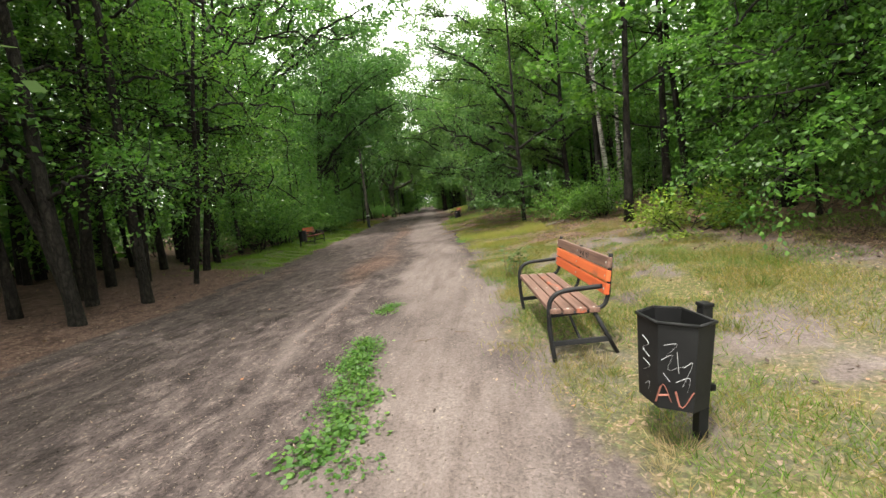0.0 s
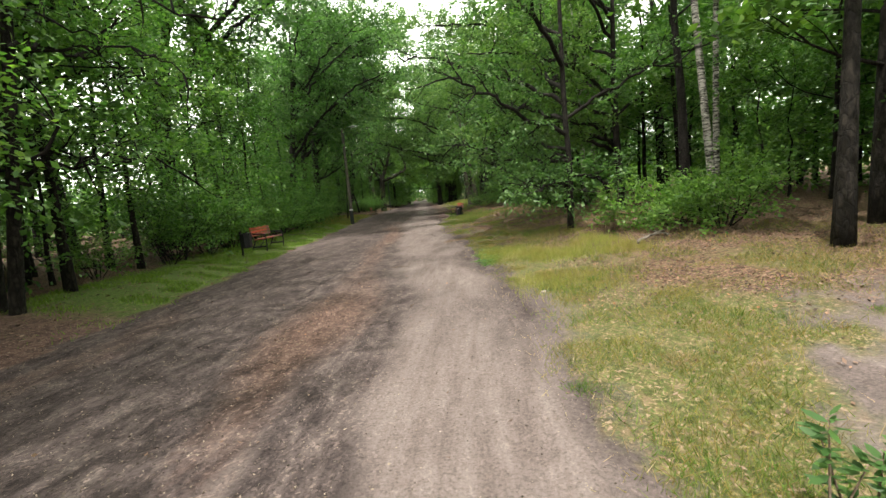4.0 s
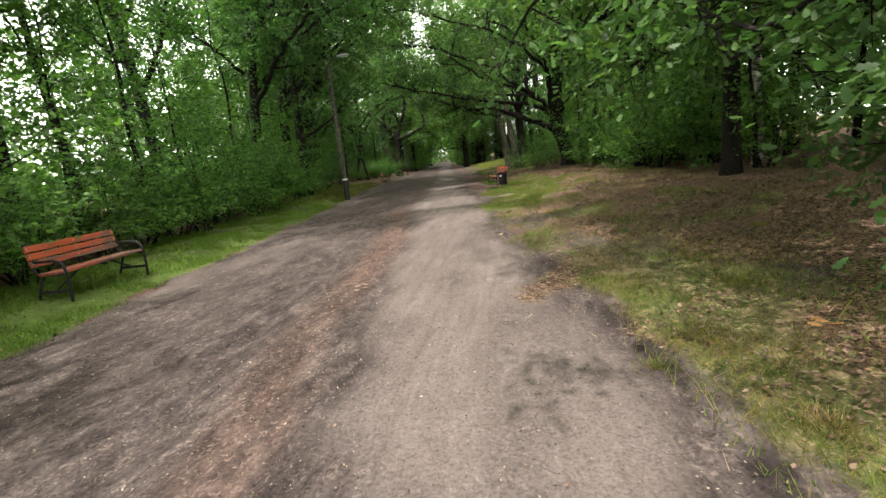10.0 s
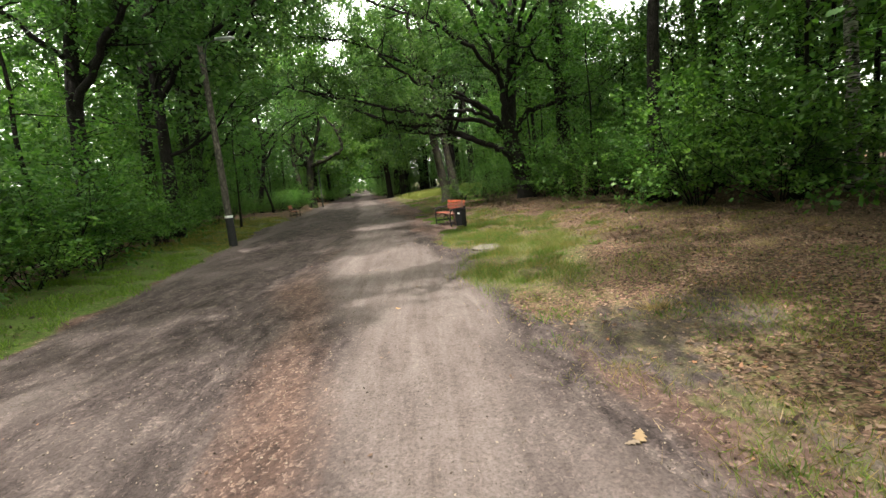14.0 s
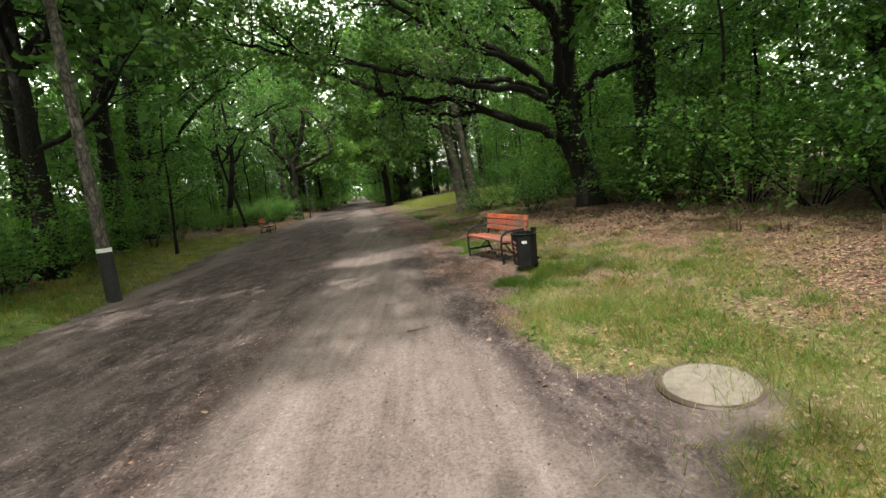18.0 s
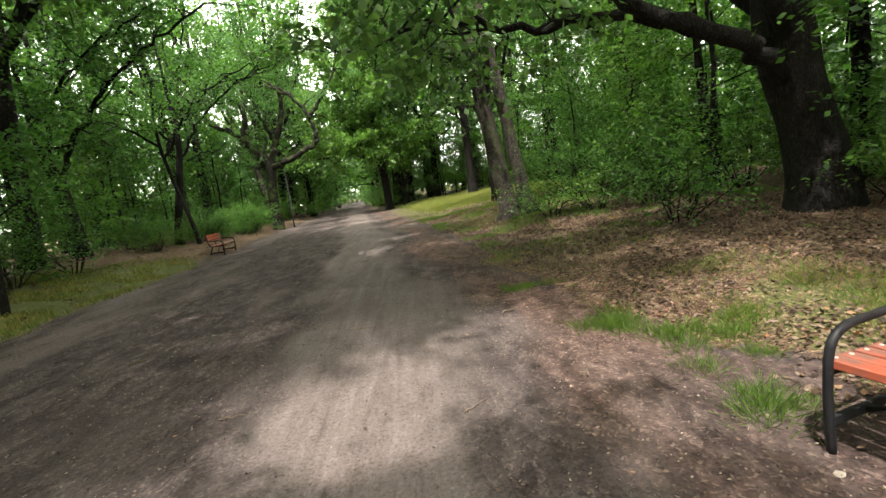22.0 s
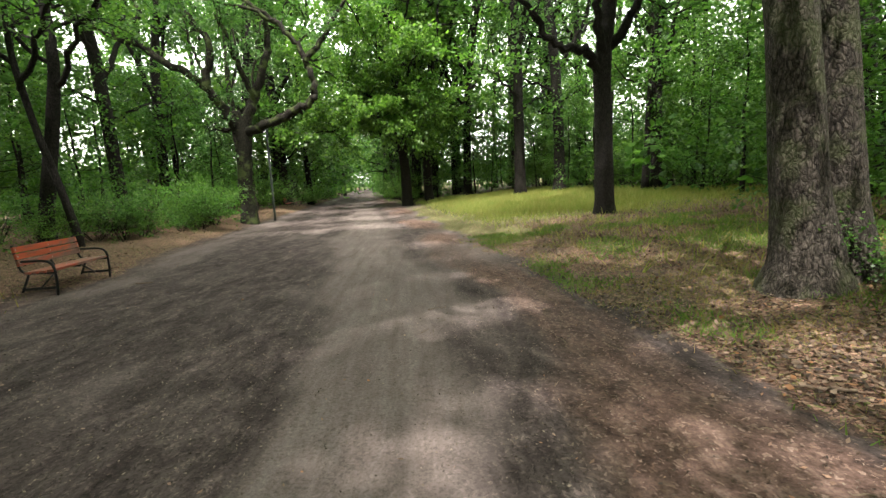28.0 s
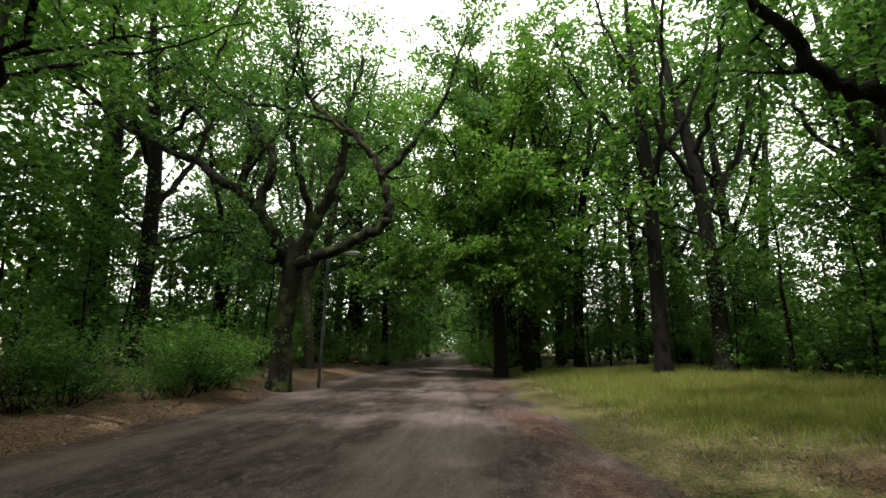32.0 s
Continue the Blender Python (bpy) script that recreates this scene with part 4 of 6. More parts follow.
# ---- great trees, limb by limb ----
def great_tree(name, label, at, trunk, radii, limbs, mat, bark, seed, per=10, size=0.14, kids=4, levels=1, gap=0.9, side=1.6, limb_r=0.11, reach=0.7, bare=0.25, turn=0, droop=0.15, flutes=0.10, lobed=False):
    """A tree from its trunk line and the lines of its main limbs, all from its foot; twigs and leaves grow along the limbs."""
    rng = np.random.default_rng(seed)
    ob = thing(name, label, "tree")
    t = Build()
    line = curve(trunk, 5)
    rr = np.interp(np.linspace(0, 1, len(line)), np.linspace(0, 1, len(radii)), radii)
    t.tube(line, rr, 20)
    if flutes:
        moved = []
        for i, v in enumerate(t.v):
            c = line[min(len(line) - 1, i // 20)]
            off = Vector(v) - c
            moved.append(tuple(c + off * (1 + flutes * (noise.noise(Vector((off.x * 4, off.y * 4, v[2] * 0.8 + seed))) + 0.5 * noise.noise(Vector((off.x * 11, off.y * 11, v[2] * 2 + seed)))))))
        t.v = moved
    part("trunk", t.mesh(name + "_trunk", bark), ob)
    anchors = []
    twigs = Build()
    for pts, r in limbs:
        w = Build()
        ln = curve(pts, 6)
        ln = [ln[0]] + [p + Vector(rng.normal(0, 0.05, 3)) for p in ln[1:]]
        n = len(ln)
        w.tube(ln, [r * (1 - 0.8 * (i / (n - 1)) ** 0.8) + 0.008 for i in range(n)], 9, cap=False)
        part("limb", w.mesh(name + "_limb", bark), ob)
        total = sum((ln[i + 1] - ln[i]).length for i in range(n - 1))
        done, want = 0.0, bare * total
        for i in range(n - 1):
            done += (ln[i + 1] - ln[i]).length
            while done > want:
                d = (ln[i + 1] - ln[i]).normalized()
                s = Vector(rng.normal(0, 1, 3))
                s.z *= 0.6
                f = done / total
                bough(twigs, anchors, ln[i], d * 0.5 + s.normalized(), side * rng.uniform(0.6, 1.2), 0.02 + r * 0.28 * (1 - 0.6 * f), levels, rng, 0.08, 0.25, kids)
                want += gap * rng.uniform(0.6, 1.3)
        bough(twigs, anchors, ln[-1], ln[-1] - ln[-2], side, 0.025, levels, rng, 0.05, 0.25, kids)
    tagged(part("branching", twigs.mesh(name + "_branching", bark), ob), kind="stuff")
    tagged(part("crown", leaf_mesh(name + "_crown", mat, *spray(anchors, per, reach, size, rng, 0.6, droop), lobed=lobed), ob), kind="stuff")
    ob.matrix_basis = pose(*at, 0, 0, turn)
    return ob


def foot(x, y):
    return (x, y, float(land(x, y)))


# oak on the right, with long limbs over the road
great_tree("oak_tree", "old gnarled oak with long low limbs reaching over the road", foot(5.1, 41.4),
    [(0.42, 0, -0.2), (0.36, 0, 0.5), (0.15, 0, 1.4), (-0.12, 0, 2.4), (-0.25, 0, 3.6), (0.1, 0, 6.0), (0.3, 0.3, 9.0)], [0.58, 0.43, 0.375, 0.39, 0.32, 0.22, 0.1],
    [([(-0.15, -0.1, 1.9), (-1.2, -0.5, 2.55), (-2.3, -0.4, 3.0), (-3.6, -0.6, 3.55), (-5.0, -0.8, 3.7), (-6.4, -1.0, 4.2), (-8.0, -1.2, 5.0), (-9.6, -1.2, 5.6)], 0.145),
     ([(-1.6, -0.5, 2.7), (-2.6, 0.4, 3.3), (-3.8, 0.9, 3.35), (-5.2, 1.2, 3.75), (-6.2, 1.6, 3.6)], 0.10),
     ([(-0.3, 0, 2.5), (-0.7, -0.6, 3.3), (-1.6, -1.1, 4.1), (-3.0, -1.4, 4.7), (-4.6, -1.6, 5.5), (-6.0, -2.0, 6.8)], 0.14),
     ([(-0.2, 0, 2.9), (-0.45, -0.4, 4.0), (-0.6, -0.8, 5.2), (-1.2, -1.2, 6.8), (-2.2, -1.5, 8.5)], 0.2),
     ([(-0.1, 0, 2.7), (0.35, -0.5, 3.6), (1.2, -0.9, 4.0), (2.4, -1.2, 4.1), (3.6, -1.6, 4.6), (5.0, -2.2, 5.6)], 0.15),
     ([(0.0, 0.1, 3.2), (0.3, 1.0, 4.6), (0.6, 2.2, 6.0), (1.0, 3.5, 7.6)], 0.16),
     ([(0.1, 0, 5.5), (-1.2, 0.8, 7.0), (-2.8, 1.6, 8.4), (-4.5, 2.4, 9.6)], 0.13),
     ([(0.2, 0, 5.8), (1.6, -0.3, 7.4), (3.2, -0.2, 8.8)], 0.12),
     ([(0.2, 0, 6.5), (-1.5, -1.2, 8.4), (-3.6, -2.2, 9.8), (-6.0, -3.0, 10.6)], 0.12),
     ([(0.3, 0, 7.5), (-1.0, 0.6, 9.8), (-3.0, 1.0, 11.6), (-5.0, 1.4, 12.6)], 0.10),
     ([(0.3, 0.2, 8.0), (0.4, -1.6, 9.8), (-0.4, -3.6, 11.0)], 0.10),
     ([(-0.25, -0.2, 2.6), (-1.4, -0.9, 3.5), (-2.8, -1.2, 3.75), (-4.4, -1.7, 4.05), (-6.2, -2.0, 4.45), (-8.2, -2.4, 5.1)], 0.13),
     ([(-0.2, 0.1, 2.9), (-1.2, 0.6, 4.0), (-2.4, 1.0, 4.3), (-4.2, 1.2, 4.8), (-6.0, 1.4, 5.3), (-8.0, 1.2, 5.6)], 0.12),
     ([(-1.5, -1.0, 4.0), (-3.4, -1.2, 5.4), (-5.6, -1.4, 6.6), (-8.0, -1.6, 7.4)], 0.10),
     ([(-0.6, -0.8, 5.2), (-2.6, -2.2, 6.8), (-5.0, -3.4, 7.6), (-7.4, -4.4, 8.2)], 0.10),
     # three high limbs added towards the bench to shade the bank below
     ([(0.2, 0, 6.2), (0.2, -2.6, 8.0), (-0.4, -5.2, 9.2), (-1.2, -7.6, 10.0)], 0.12),
     ([(0.2, 0, 6.8), (1.6, -2.2, 8.6), (2.4, -4.6, 9.8), (2.6, -6.8, 10.6)], 0.11),
     ([(0.25, 0.1, 7.4), (-1.2, -2.4, 9.4), (-2.2, -4.8, 10.6), (-3.0, -7.0, 11.2)], 0.10)], LEAF_OAK, BARK, 11, per=20, size=0.14, gap=0.5, side=1.5, kids=4, bare=0.5)

# pale double oak on the left by the lamp
great_tree("oak_tree", "spreading oak with a mossy trunk and crooked forking limbs", foot(-9.75, 65.9),
    [(0, 0, -0.2), (0.02, 0, 0.5), (-0.02, 0, 1.5), (0.05, 0, 2.8), (0.15, 0, 4.05), (-0.1, 0, 5.0)], [0.46, 0.36, 0.32, 0.31, 0.33, 0.16],
    [([(0.1, 0, 3.9), (-0.5, -0.2, 5.0), (-1.2, -0.4, 6.1), (-3.0, -0.6, 7.3), (-4.6, -0.8, 8.2), (-6.2, -1.0, 9.0), (-8.6, -1.2, 11.0), (-11, -1.5, 13.0)], 0.23),
     ([(-1.1, -0.4, 6.0), (-0.85, -0.3, 7.6), (-1.6, 0, 9.0), (-2.3, 0.3, 10.3), (-2.6, 0.6, 12.2)], 0.19),
     ([(-4.4, -0.8, 8.1), (-3.6, -0.3, 9.2), (-5.0, 0.2, 11.2), (-5.2, 0.5, 13.2)], 0.12),
     ([(0.15, 0, 4.0), (0.6, 0.2, 5.4), (1.3, 0.4, 7.2), (1.35, 0.6, 8.6), (1.4, 0.8, 10.2), (1.9, 1.0, 12.5)], 0.26),
     ([(0.7, 0.2, 5.5), (0.3, -0.3, 7.0), (-0.2, -0.5, 8.8), (-0.3, -0.6, 10.5), (0.2, -0.8, 12.6)], 0.14),
     ([(0.2, 0, 4.05), (1.1, -0.4, 4.25), (2.4, -0.7, 4.75), (3.4, -0.9, 5.1), (3.6, -0.9, 5.8), (3.4, -0.9, 6.6), (2.9, -0.9, 7.6), (2.0, -0.9, 8.6), (0.9, -0.9, 9.4), (0.2, -0.9, 11.2), (-0.1, -0.9, 12.9)], 0.22),
     ([(3.3, -0.9, 6.8), (4.3, -0.7, 8.0), (5.2, -0.6, 9.6), (6.1, -0.5, 12.3)], 0.14),
     ([(2.4, -0.9, 8.3), (1.0, -1.2, 8.9), (-1.5, -1.6, 9.4), (-3.0, -1.9, 10.4)], 0.09),
     ([(0.0, 0, 4.1), (-0.7, -0.2, 4.3), (-1.4, -0.4, 4.9)], 0.14)], LEAF_OAK, BARK_MOSS, 12, per=24, size=0.15, gap=0.75, side=1.5, kids=3, bare=0.45)

great_tree("oak_tree", "pale upright trunk with bracket fungus behind the mossy oak", foot(-12.75, 75.0),
    [(0, 0, -0.2), (0, 0, 0.5), (-0.15, 0, 2.0), (-0.5, 0, 4.5), (-0.7, 0, 7.5), (-0.6, 0, 12.5)], [0.42, 0.31, 0.28, 0.25, 0.18, 0.04],
    [([(-0.5, 0, 4.6), (0.5, 0, 6.4), (0.9, 0, 8.6), (1.6, 0, 11.5)], 0.16), ([(-0.6, 0, 5.8), (-1.6, -0.4, 7.6), (-2.4, -0.6, 10.0), (-2.8, -0.6, 12.6)], 0.15),
     ([(-0.7, 0, 7.0), (0.2, -0.8, 9.2), (0.3, -1.2, 12.0)], 0.12)], LEAF_OAK, BARK_GREY, 17, per=14, size=0.2, gap=0.8, side=1.5, kids=3, bare=0.35)

# twin trunks on the right
for dx, tip, r, sd in ((0.0, (-0.72, -0.1, 5.2), 0.305, 13), (0.62, (-0.70, 0.0, 5.4), 0.245, 14)):
    great_tree("oak_tree", "tall rough-barked tree of a close pair, rooted in leaf litter", foot(2.30 + dx, 49.40 + dx * 0.2),
        [(0, 0, -0.25), (0.0, 0, 0.25), (tip[0] * 0.15, 0, 1.0), (tip[0] * 0.5, tip[1] * 0.5, 2.8), tip, (tip[0] * 1.7, tip[1] * 2, 9), (tip[0] * 2.2, tip[1] * 3, 14)], [r * 1.85, r * 1.22, r * 0.92, r * 0.8, r * 0.7, r * 0.45, 0.06],
        [([(tip[0], tip[1], 5.0), (tip[0] - 1.2, -0.8, 5.0), (tip[0] - 2.8, -1.4, 5.6), (tip[0] - 4.0, -2.0, 6.8)], 0.12),
         ([(tip[0] * 1.4, tip[1], 7.2), (tip[0] + 1.5, 0.6, 8.4), (tip[0] + 3.2, 1.0, 9.8)], 0.11),
         ([(tip[0] * 1.6, tip[1], 8.4), (tip[0] - 1.5, 1.2, 9.8), (tip[0] - 3.0, 2.0, 11.2)], 0.11),
         ([(tip[0] * 2.0, tip[1] * 2, 11.0), (tip[0] + 1.0, -1.5, 12.4), (tip[0] + 2.0, -3.0, 13.4)], 0.09)], LEAF_OAK, BARK_GREY, sd, per=18, size=0.2, gap=0.6, side=1.8, bare=0.3)

# dark oak on the meadow's edge
great_tree("oak_tree", "dark straight oak with bent upper limbs at the meadow's edge", foot(3.62, 58.27),
    [(0, 0, -0.2), (0.02, 0, 0.4), (0, 0, 1.5), (-0.02, 0, 3.0), (-0.05, 0, 4.4), (0.2, 0, 6.5), (0.4, 0, 9.5)], [0.40, 0.30, 0.27, 0.255, 0.25, 0.19, 0.08],
    [([(-0.05, 0, 4.1), (-0.7, -0.2, 4.7), (-1.6, -0.4, 4.9), (-2.3, -0.6, 5.6), (-3.0, -0.8, 6.9), (-3.4, -1.0, 8.6)], 0.16),
     ([(0.0, 0, 4.6), (0.8, -0.4, 5.8), (1.2, -0.8, 7.4), (2.2, -1.2, 9.2)], 0.17),
     ([(0.0, 0, 4.4), (-0.4, -0.6, 5.8), (-0.2, -1.2, 7.5), (-0.8, -1.6, 9.5)], 0.15),
     ([(0.2, 0, 6.2), (-0.9, 0.7, 7.6), (-2.2, 1.2, 9.4)], 0.11),
     ([(0.3, 0, 6.8), (1.6, 0.6, 8.4), (3.0, 1.0, 9.8)], 0.10)], LEAF_OAK, BARK, 15, per=9, size=0.15, gap=0.7, side=1.5, bare=0.35)

# dense hornbeam beside the road at the end
hornbeam = great_tree("hornbeam_tree", "dense hornbeam with layered drooping foliage over the road", foot(-2.75, 76.4),
    [(0, 0, -0.2), (0, 0, 0.4), (-0.05, 0, 2), (-0.2, 0, 4), (-0.4, 0, 7), (-0.6, 0, 12)], [0.45, 0.33, 0.29, 0.28, 0.2, 0.05],
    [([(-0.2, 0, z), (-0.2 + math.cos(a) * n * 0.45, math.sin(a) * n * 0.45, z + 0.9), (-0.2 + math.cos(a) * n, math.sin(a) * n, z + 0.7 + 0.25 * k)], 0.09)
     for k, (z, a, n) in enumerate([(3.2, 3.3, 5.0), (3.4, 4.3, 4.2), (3.3, 5.4, 3.6), (3.7, 0.3, 3.8), (4.0, 2.4, 5.4), (4.8, 3.7, 5.2), (5.2, 5.0, 4.4), (5.6, 2.9, 5.0), (6.4, 4.2, 4.4), (7.0, 0.8, 3.6), (7.6, 3.2, 4.2), (8.4, 5.2, 3.4), (9.4, 2.4, 3.0), (10.2, 4.2, 2.6), (11.0, 0.2, 2.2)])],
    LEAF, BARK, 16, per=20, size=0.2, gap=0.32, side=1.6, kids=4, bare=0.2, droop=0.4)
hornbeam.scale = (1.12, 1.12, 1.3)

# leaning dark pair on the left
for x, y, lx, hgt, r, sd in ((-12.0, 57.3, 0.9, 9.5, 0.17, 21), (-10.9, 56.9, -0.9, 7.5, 0.09, 22)):
    great_tree("oak_tree", "slender dark leaning oak among the bushes", foot(x, y),
        [(0, 0, -0.2), (lx * 0.05, 0, 0.5), (lx * 0.35, 0, 1.8), (lx * 0.75, 0, 3.4), (lx, 0, 5.2), (lx * 0.8, 0, hgt)], [r * 1.5, r * 1.1, r, r * 0.9, r * 0.75, 0.03],
        [([(lx * 0.9, 0, 4.0), (lx + 1.5, -0.8, 5.4), (lx + 3.2, -1.6, 6.4), (lx + 5.0, -2.2, 7.0)], 0.07),
         ([(lx * 0.95, 0, 4.6), (lx - 1.5, -0.5, 5.8), (lx - 3.0, -0.8, 6.6)], 0.06),
         ([(lx, 0, 5.4), (lx + 1.0, 1.2, 6.6), (lx + 2.0, 2.4, 7.8)], 0.05)], LEAF, BARK, sd, per=18, size=0.13, gap=0.6, side=1.6, bare=0.3)
great_tree("oak_tree", "dark forked oak on the bank among bushes", foot(-14.2, 54.0),
    [(0, 0, -0.2), (0.0, 0, 0.5), (-0.1, 0, 1.8), (-0.25, 0, 3.0), (-0.6, 0, 4.6), (-0.9, 0, 8.5)], [0.40, 0.29, 0.25, 0.25, 0.17, 0.05],
    [([(-0.2, 0, 2.7), (0.6, -0.4, 3.9), (1.8, -0.8, 5.0), (3.2, -1.2, 6.2), (5.4, -1.6, 7.4), (7.6, -2.0, 8.2)], 0.12),
     ([(-0.4, 0, 3.8), (0.6, -0.8, 5.4), (2.4, -1.6, 6.8), (5.0, -2.2, 7.9)], 0.10),
     ([(-0.5, 0, 4.2), (-1.8, -0.6, 5.4), (-3.4, -0.8, 6.6)], 0.10),
     ([(-0.7, 0, 5.2), (-0.2, 1.2, 6.8), (0.6, 2.4, 8.2)], 0.08)], LEAF, BARK, 23, per=22, size=0.13, gap=0.55, side=1.7, bare=0.3)

# birches on the right
def birch(x, y, lx, ly, hgt, r, sd):
    great_tree("birch_tree", "white-barked birch with dark scars and a thin crown", foot(x, y),
        [(0, 0, -0.2), (lx * 0.05, ly * 0.05, 0.8), (lx * 0.4, ly * 0.4, hgt * 0.4), (lx, ly, hgt)], [r * 1.4, r, r * 0.8, 0.02],
        [([(lx * 0.5, ly * 0.5, hgt * 0.45), (lx * 0.5 + 0.9, ly, hgt * 0.56), (lx * 0.5 + 1.6, ly, hgt * 0.6)], 0.04),
         ([(lx * 0.6, ly * 0.6, hgt * 0.55), (lx * 0.6 - 0.9, ly - 0.6, hgt * 0.66), (lx * 0.6 - 1.6, ly - 1, hgt * 0.7)], 0.04),
         ([(lx * 0.75, ly * 0.75, hgt * 0.7), (lx, ly + 0.9, hgt * 0.8), (lx + 0.6, ly + 1.4, hgt * 0.82)], 0.03)], LEAF, BARK_BIRCH, sd, per=9, size=0.10, gap=0.4, side=1.2, flutes=0.0)


birch(8.5, 15.7, -0.7, 0.3, 12, 0.095, 31)
birch(9.3, 17.2, 0.3, 0.2, 12, 0.09, 32)
birch(9.2, 29.0, -0.5, 0.2, 11, 0.13, 33)
birch(8.0, 26.6, -0.2, 0.2, 11, 0.12, 34)

# oak with low leafy boughs
great_tree("oak_tree", "young oak with low leafy boughs hanging over the grass", foot(5.3, 17.0),
    [(0, 0, -0.2), (0, 0, 0.4), (0.05, 0, 1.8), (0, 0, 4.0), (0.1, 0, 10.0)], [0.12, 0.085, 0.08, 0.07, 0.02],
    [([(0, 0, 1.3), (-0.4, -0.6, 1.35), (-0.8, -1.0, 1.25), (-1.0, -1.4, 1.15)], 0.035),
     ([(0, 0, 1.2), (-0.6, -0.1, 1.3), (-1.1, -0.3, 1.25), (-1.6, -0.3, 1.15)], 0.035),
     ([(0, 0, 1.5), (0.5, -0.6, 1.4), (0.7, -1.2, 1.2), (0.6, -1.7, 1.05)], 0.035),
     ([(0, 0, 2.0), (-0.8, 0.4, 2.15), (-1.6, 0.6, 2.0), (-2.1, 0.8, 1.85)], 0.035),
     ([(0, 0, 1.9), (-0.8, 0.8, 2.05), (-1.6, 1.1, 2.35), (-2.6, 1.2, 2.6), (-3.1, 1.4, 2.7)], 0.06),
     ([(0, 0, 2.2), (-0.8, 1.8, 2.6), (-1.4, 3.4, 2.5), (-1.7, 4.6, 2.3)], 0.05),
     ([(0, 0, 2.6), (-1.4, -0.8, 3.2), (-2.4, -1.4, 3.8), (-3.2, -1.8, 4.0)], 0.06),
     ([(0, 0, 3.0), (-1.0, 2.0, 3.8), (-1.8, 4.4, 4.2), (-2.4, 6.6, 4.0)], 0.06),
     ([(0, 0, 3.4), (-1.8, 0.4, 4.4), (-3.4, 0.8, 5.2), (-4.6, 1.2, 5.4)], 0.06),
     ([(0, 0, 3.8), (-0.4, 2.6, 5.0), (-1.6, 5.2, 5.6), (-2.6, 7.2, 5.4)], 0.06),
     ([(0, 0, 4.4), (-1.2, -2.0, 5.8), (-2.6, -3.4, 6.4)], 0.06),
     ([(0, 0, 3.0), (1.6, -0.4, 3.8), (3.0, -0.6, 4.2)], 0.05),
     ([(0, 0, 5.2), (-1.4, 0.8, 6.8), (-3.4, 1.6, 7.8)], 0.05)], LEAF_OAK, BARK_PINE, 41, per=11, size=0.10, gap=0.4, side=0.95, bare=0.25, flutes=0.03, droop=0.25, reach=0.5, lobed=True)

# oak whose leafy limbs hang over the road's edge; its higher limbs are added to shade the verge
great_tree("oak_tree", "leafy oak with long boughs hanging over the road's edge", foot(8.1, 21.6),
    [(0, 0, -0.2), (0, 0, 0.4), (-0.1, -0.2, 1.8), (-0.2, -0.4, 4.0), (0.1, 0, 10.5)], [0.20, 0.14, 0.125, 0.11, 0.03],
    [([(0, 0, 2.0), (-1.6, -0.5, 2.7), (-3.2, -0.9, 2.9), (-4.4, -1.2, 2.7), (-5.1, -1.3, 2.35)], 0.07),
     ([(0, 0, 2.4), (-1.8, 0.2, 3.0), (-3.6, 0.1, 3.2), (-5.0, 0.0, 2.9), (-5.7, -0.1, 2.6)], 0.07),
     ([(0, 0, 2.1), (-1.2, -1.2, 2.9), (-2.4, -2.0, 3.1), (-3.4, -2.6, 2.9)], 0.06),
     ([(0, 0, 2.8), (-1.6, 1.8, 3.6), (-3.4, 3.2, 4.0), (-4.8, 4.4, 3.8)], 0.07),
     ([(0, 0, 3.2), (-2.0, 0.8, 4.4), (-4.0, 1.4, 5.0), (-5.8, 1.8, 5.0)], 0.07),
     ([(0, 0, 3.6), (-1.6, -1.8, 4.6), (-3.4, -3.2, 5.0), (-5.0, -4.4, 4.8)], 0.07),
     ([(0, 0, 4.0), (-0.6, 2.6, 5.2), (-1.8, 5.0, 5.8), (-2.8, 7.0, 5.8)], 0.07),
     ([(0, 0, 4.6), (-2.2, -0.4, 6.0), (-4.4, -0.6, 6.8), (-6.2, -0.6, 7.0)], 0.07),
     ([(0, 0, 5.4), (-1.6, 1.6, 7.0), (-3.6, 3.0, 8.0)], 0.06),
     ([(0, 0, 6.0), (-1.8, -1.6, 7.6), (-3.8, -2.6, 8.4)], 0.06),
     ([(0, 0, 6.6), (-1.8, -1.4, 8.0), (-4.0, -2.4, 8.8), (-6.2, -3.2, 9.2)], 0.06),
     ([(0, 0, 7.0), (-2.0, 0.4, 8.4), (-4.4, 0.6, 9.4), (-6.6, 0.4, 9.8)], 0.06),
     ([(0, 0, 7.4), (-1.0, -2.4, 8.8), (-2.6, -4.4, 9.8), (-4.4, -6.0, 10.2)], 0.06),
     ([(0, 0, 8.0), (-2.2, -1.0, 9.8), (-4.6, -1.4, 10.8), (-6.8, -1.8, 11.2)], 0.06),
     ([(0, 0, 3.4), (1.6, 0.8, 4.4), (3.0, 1.4, 5.0)], 0.06)], LEAF_OAK, BARK_PINE, 43, per=15, size=0.12, gap=0.4, side=0.9, bare=0.3, flutes=0.05, droop=0.12, reach=0.45, lobed=True)

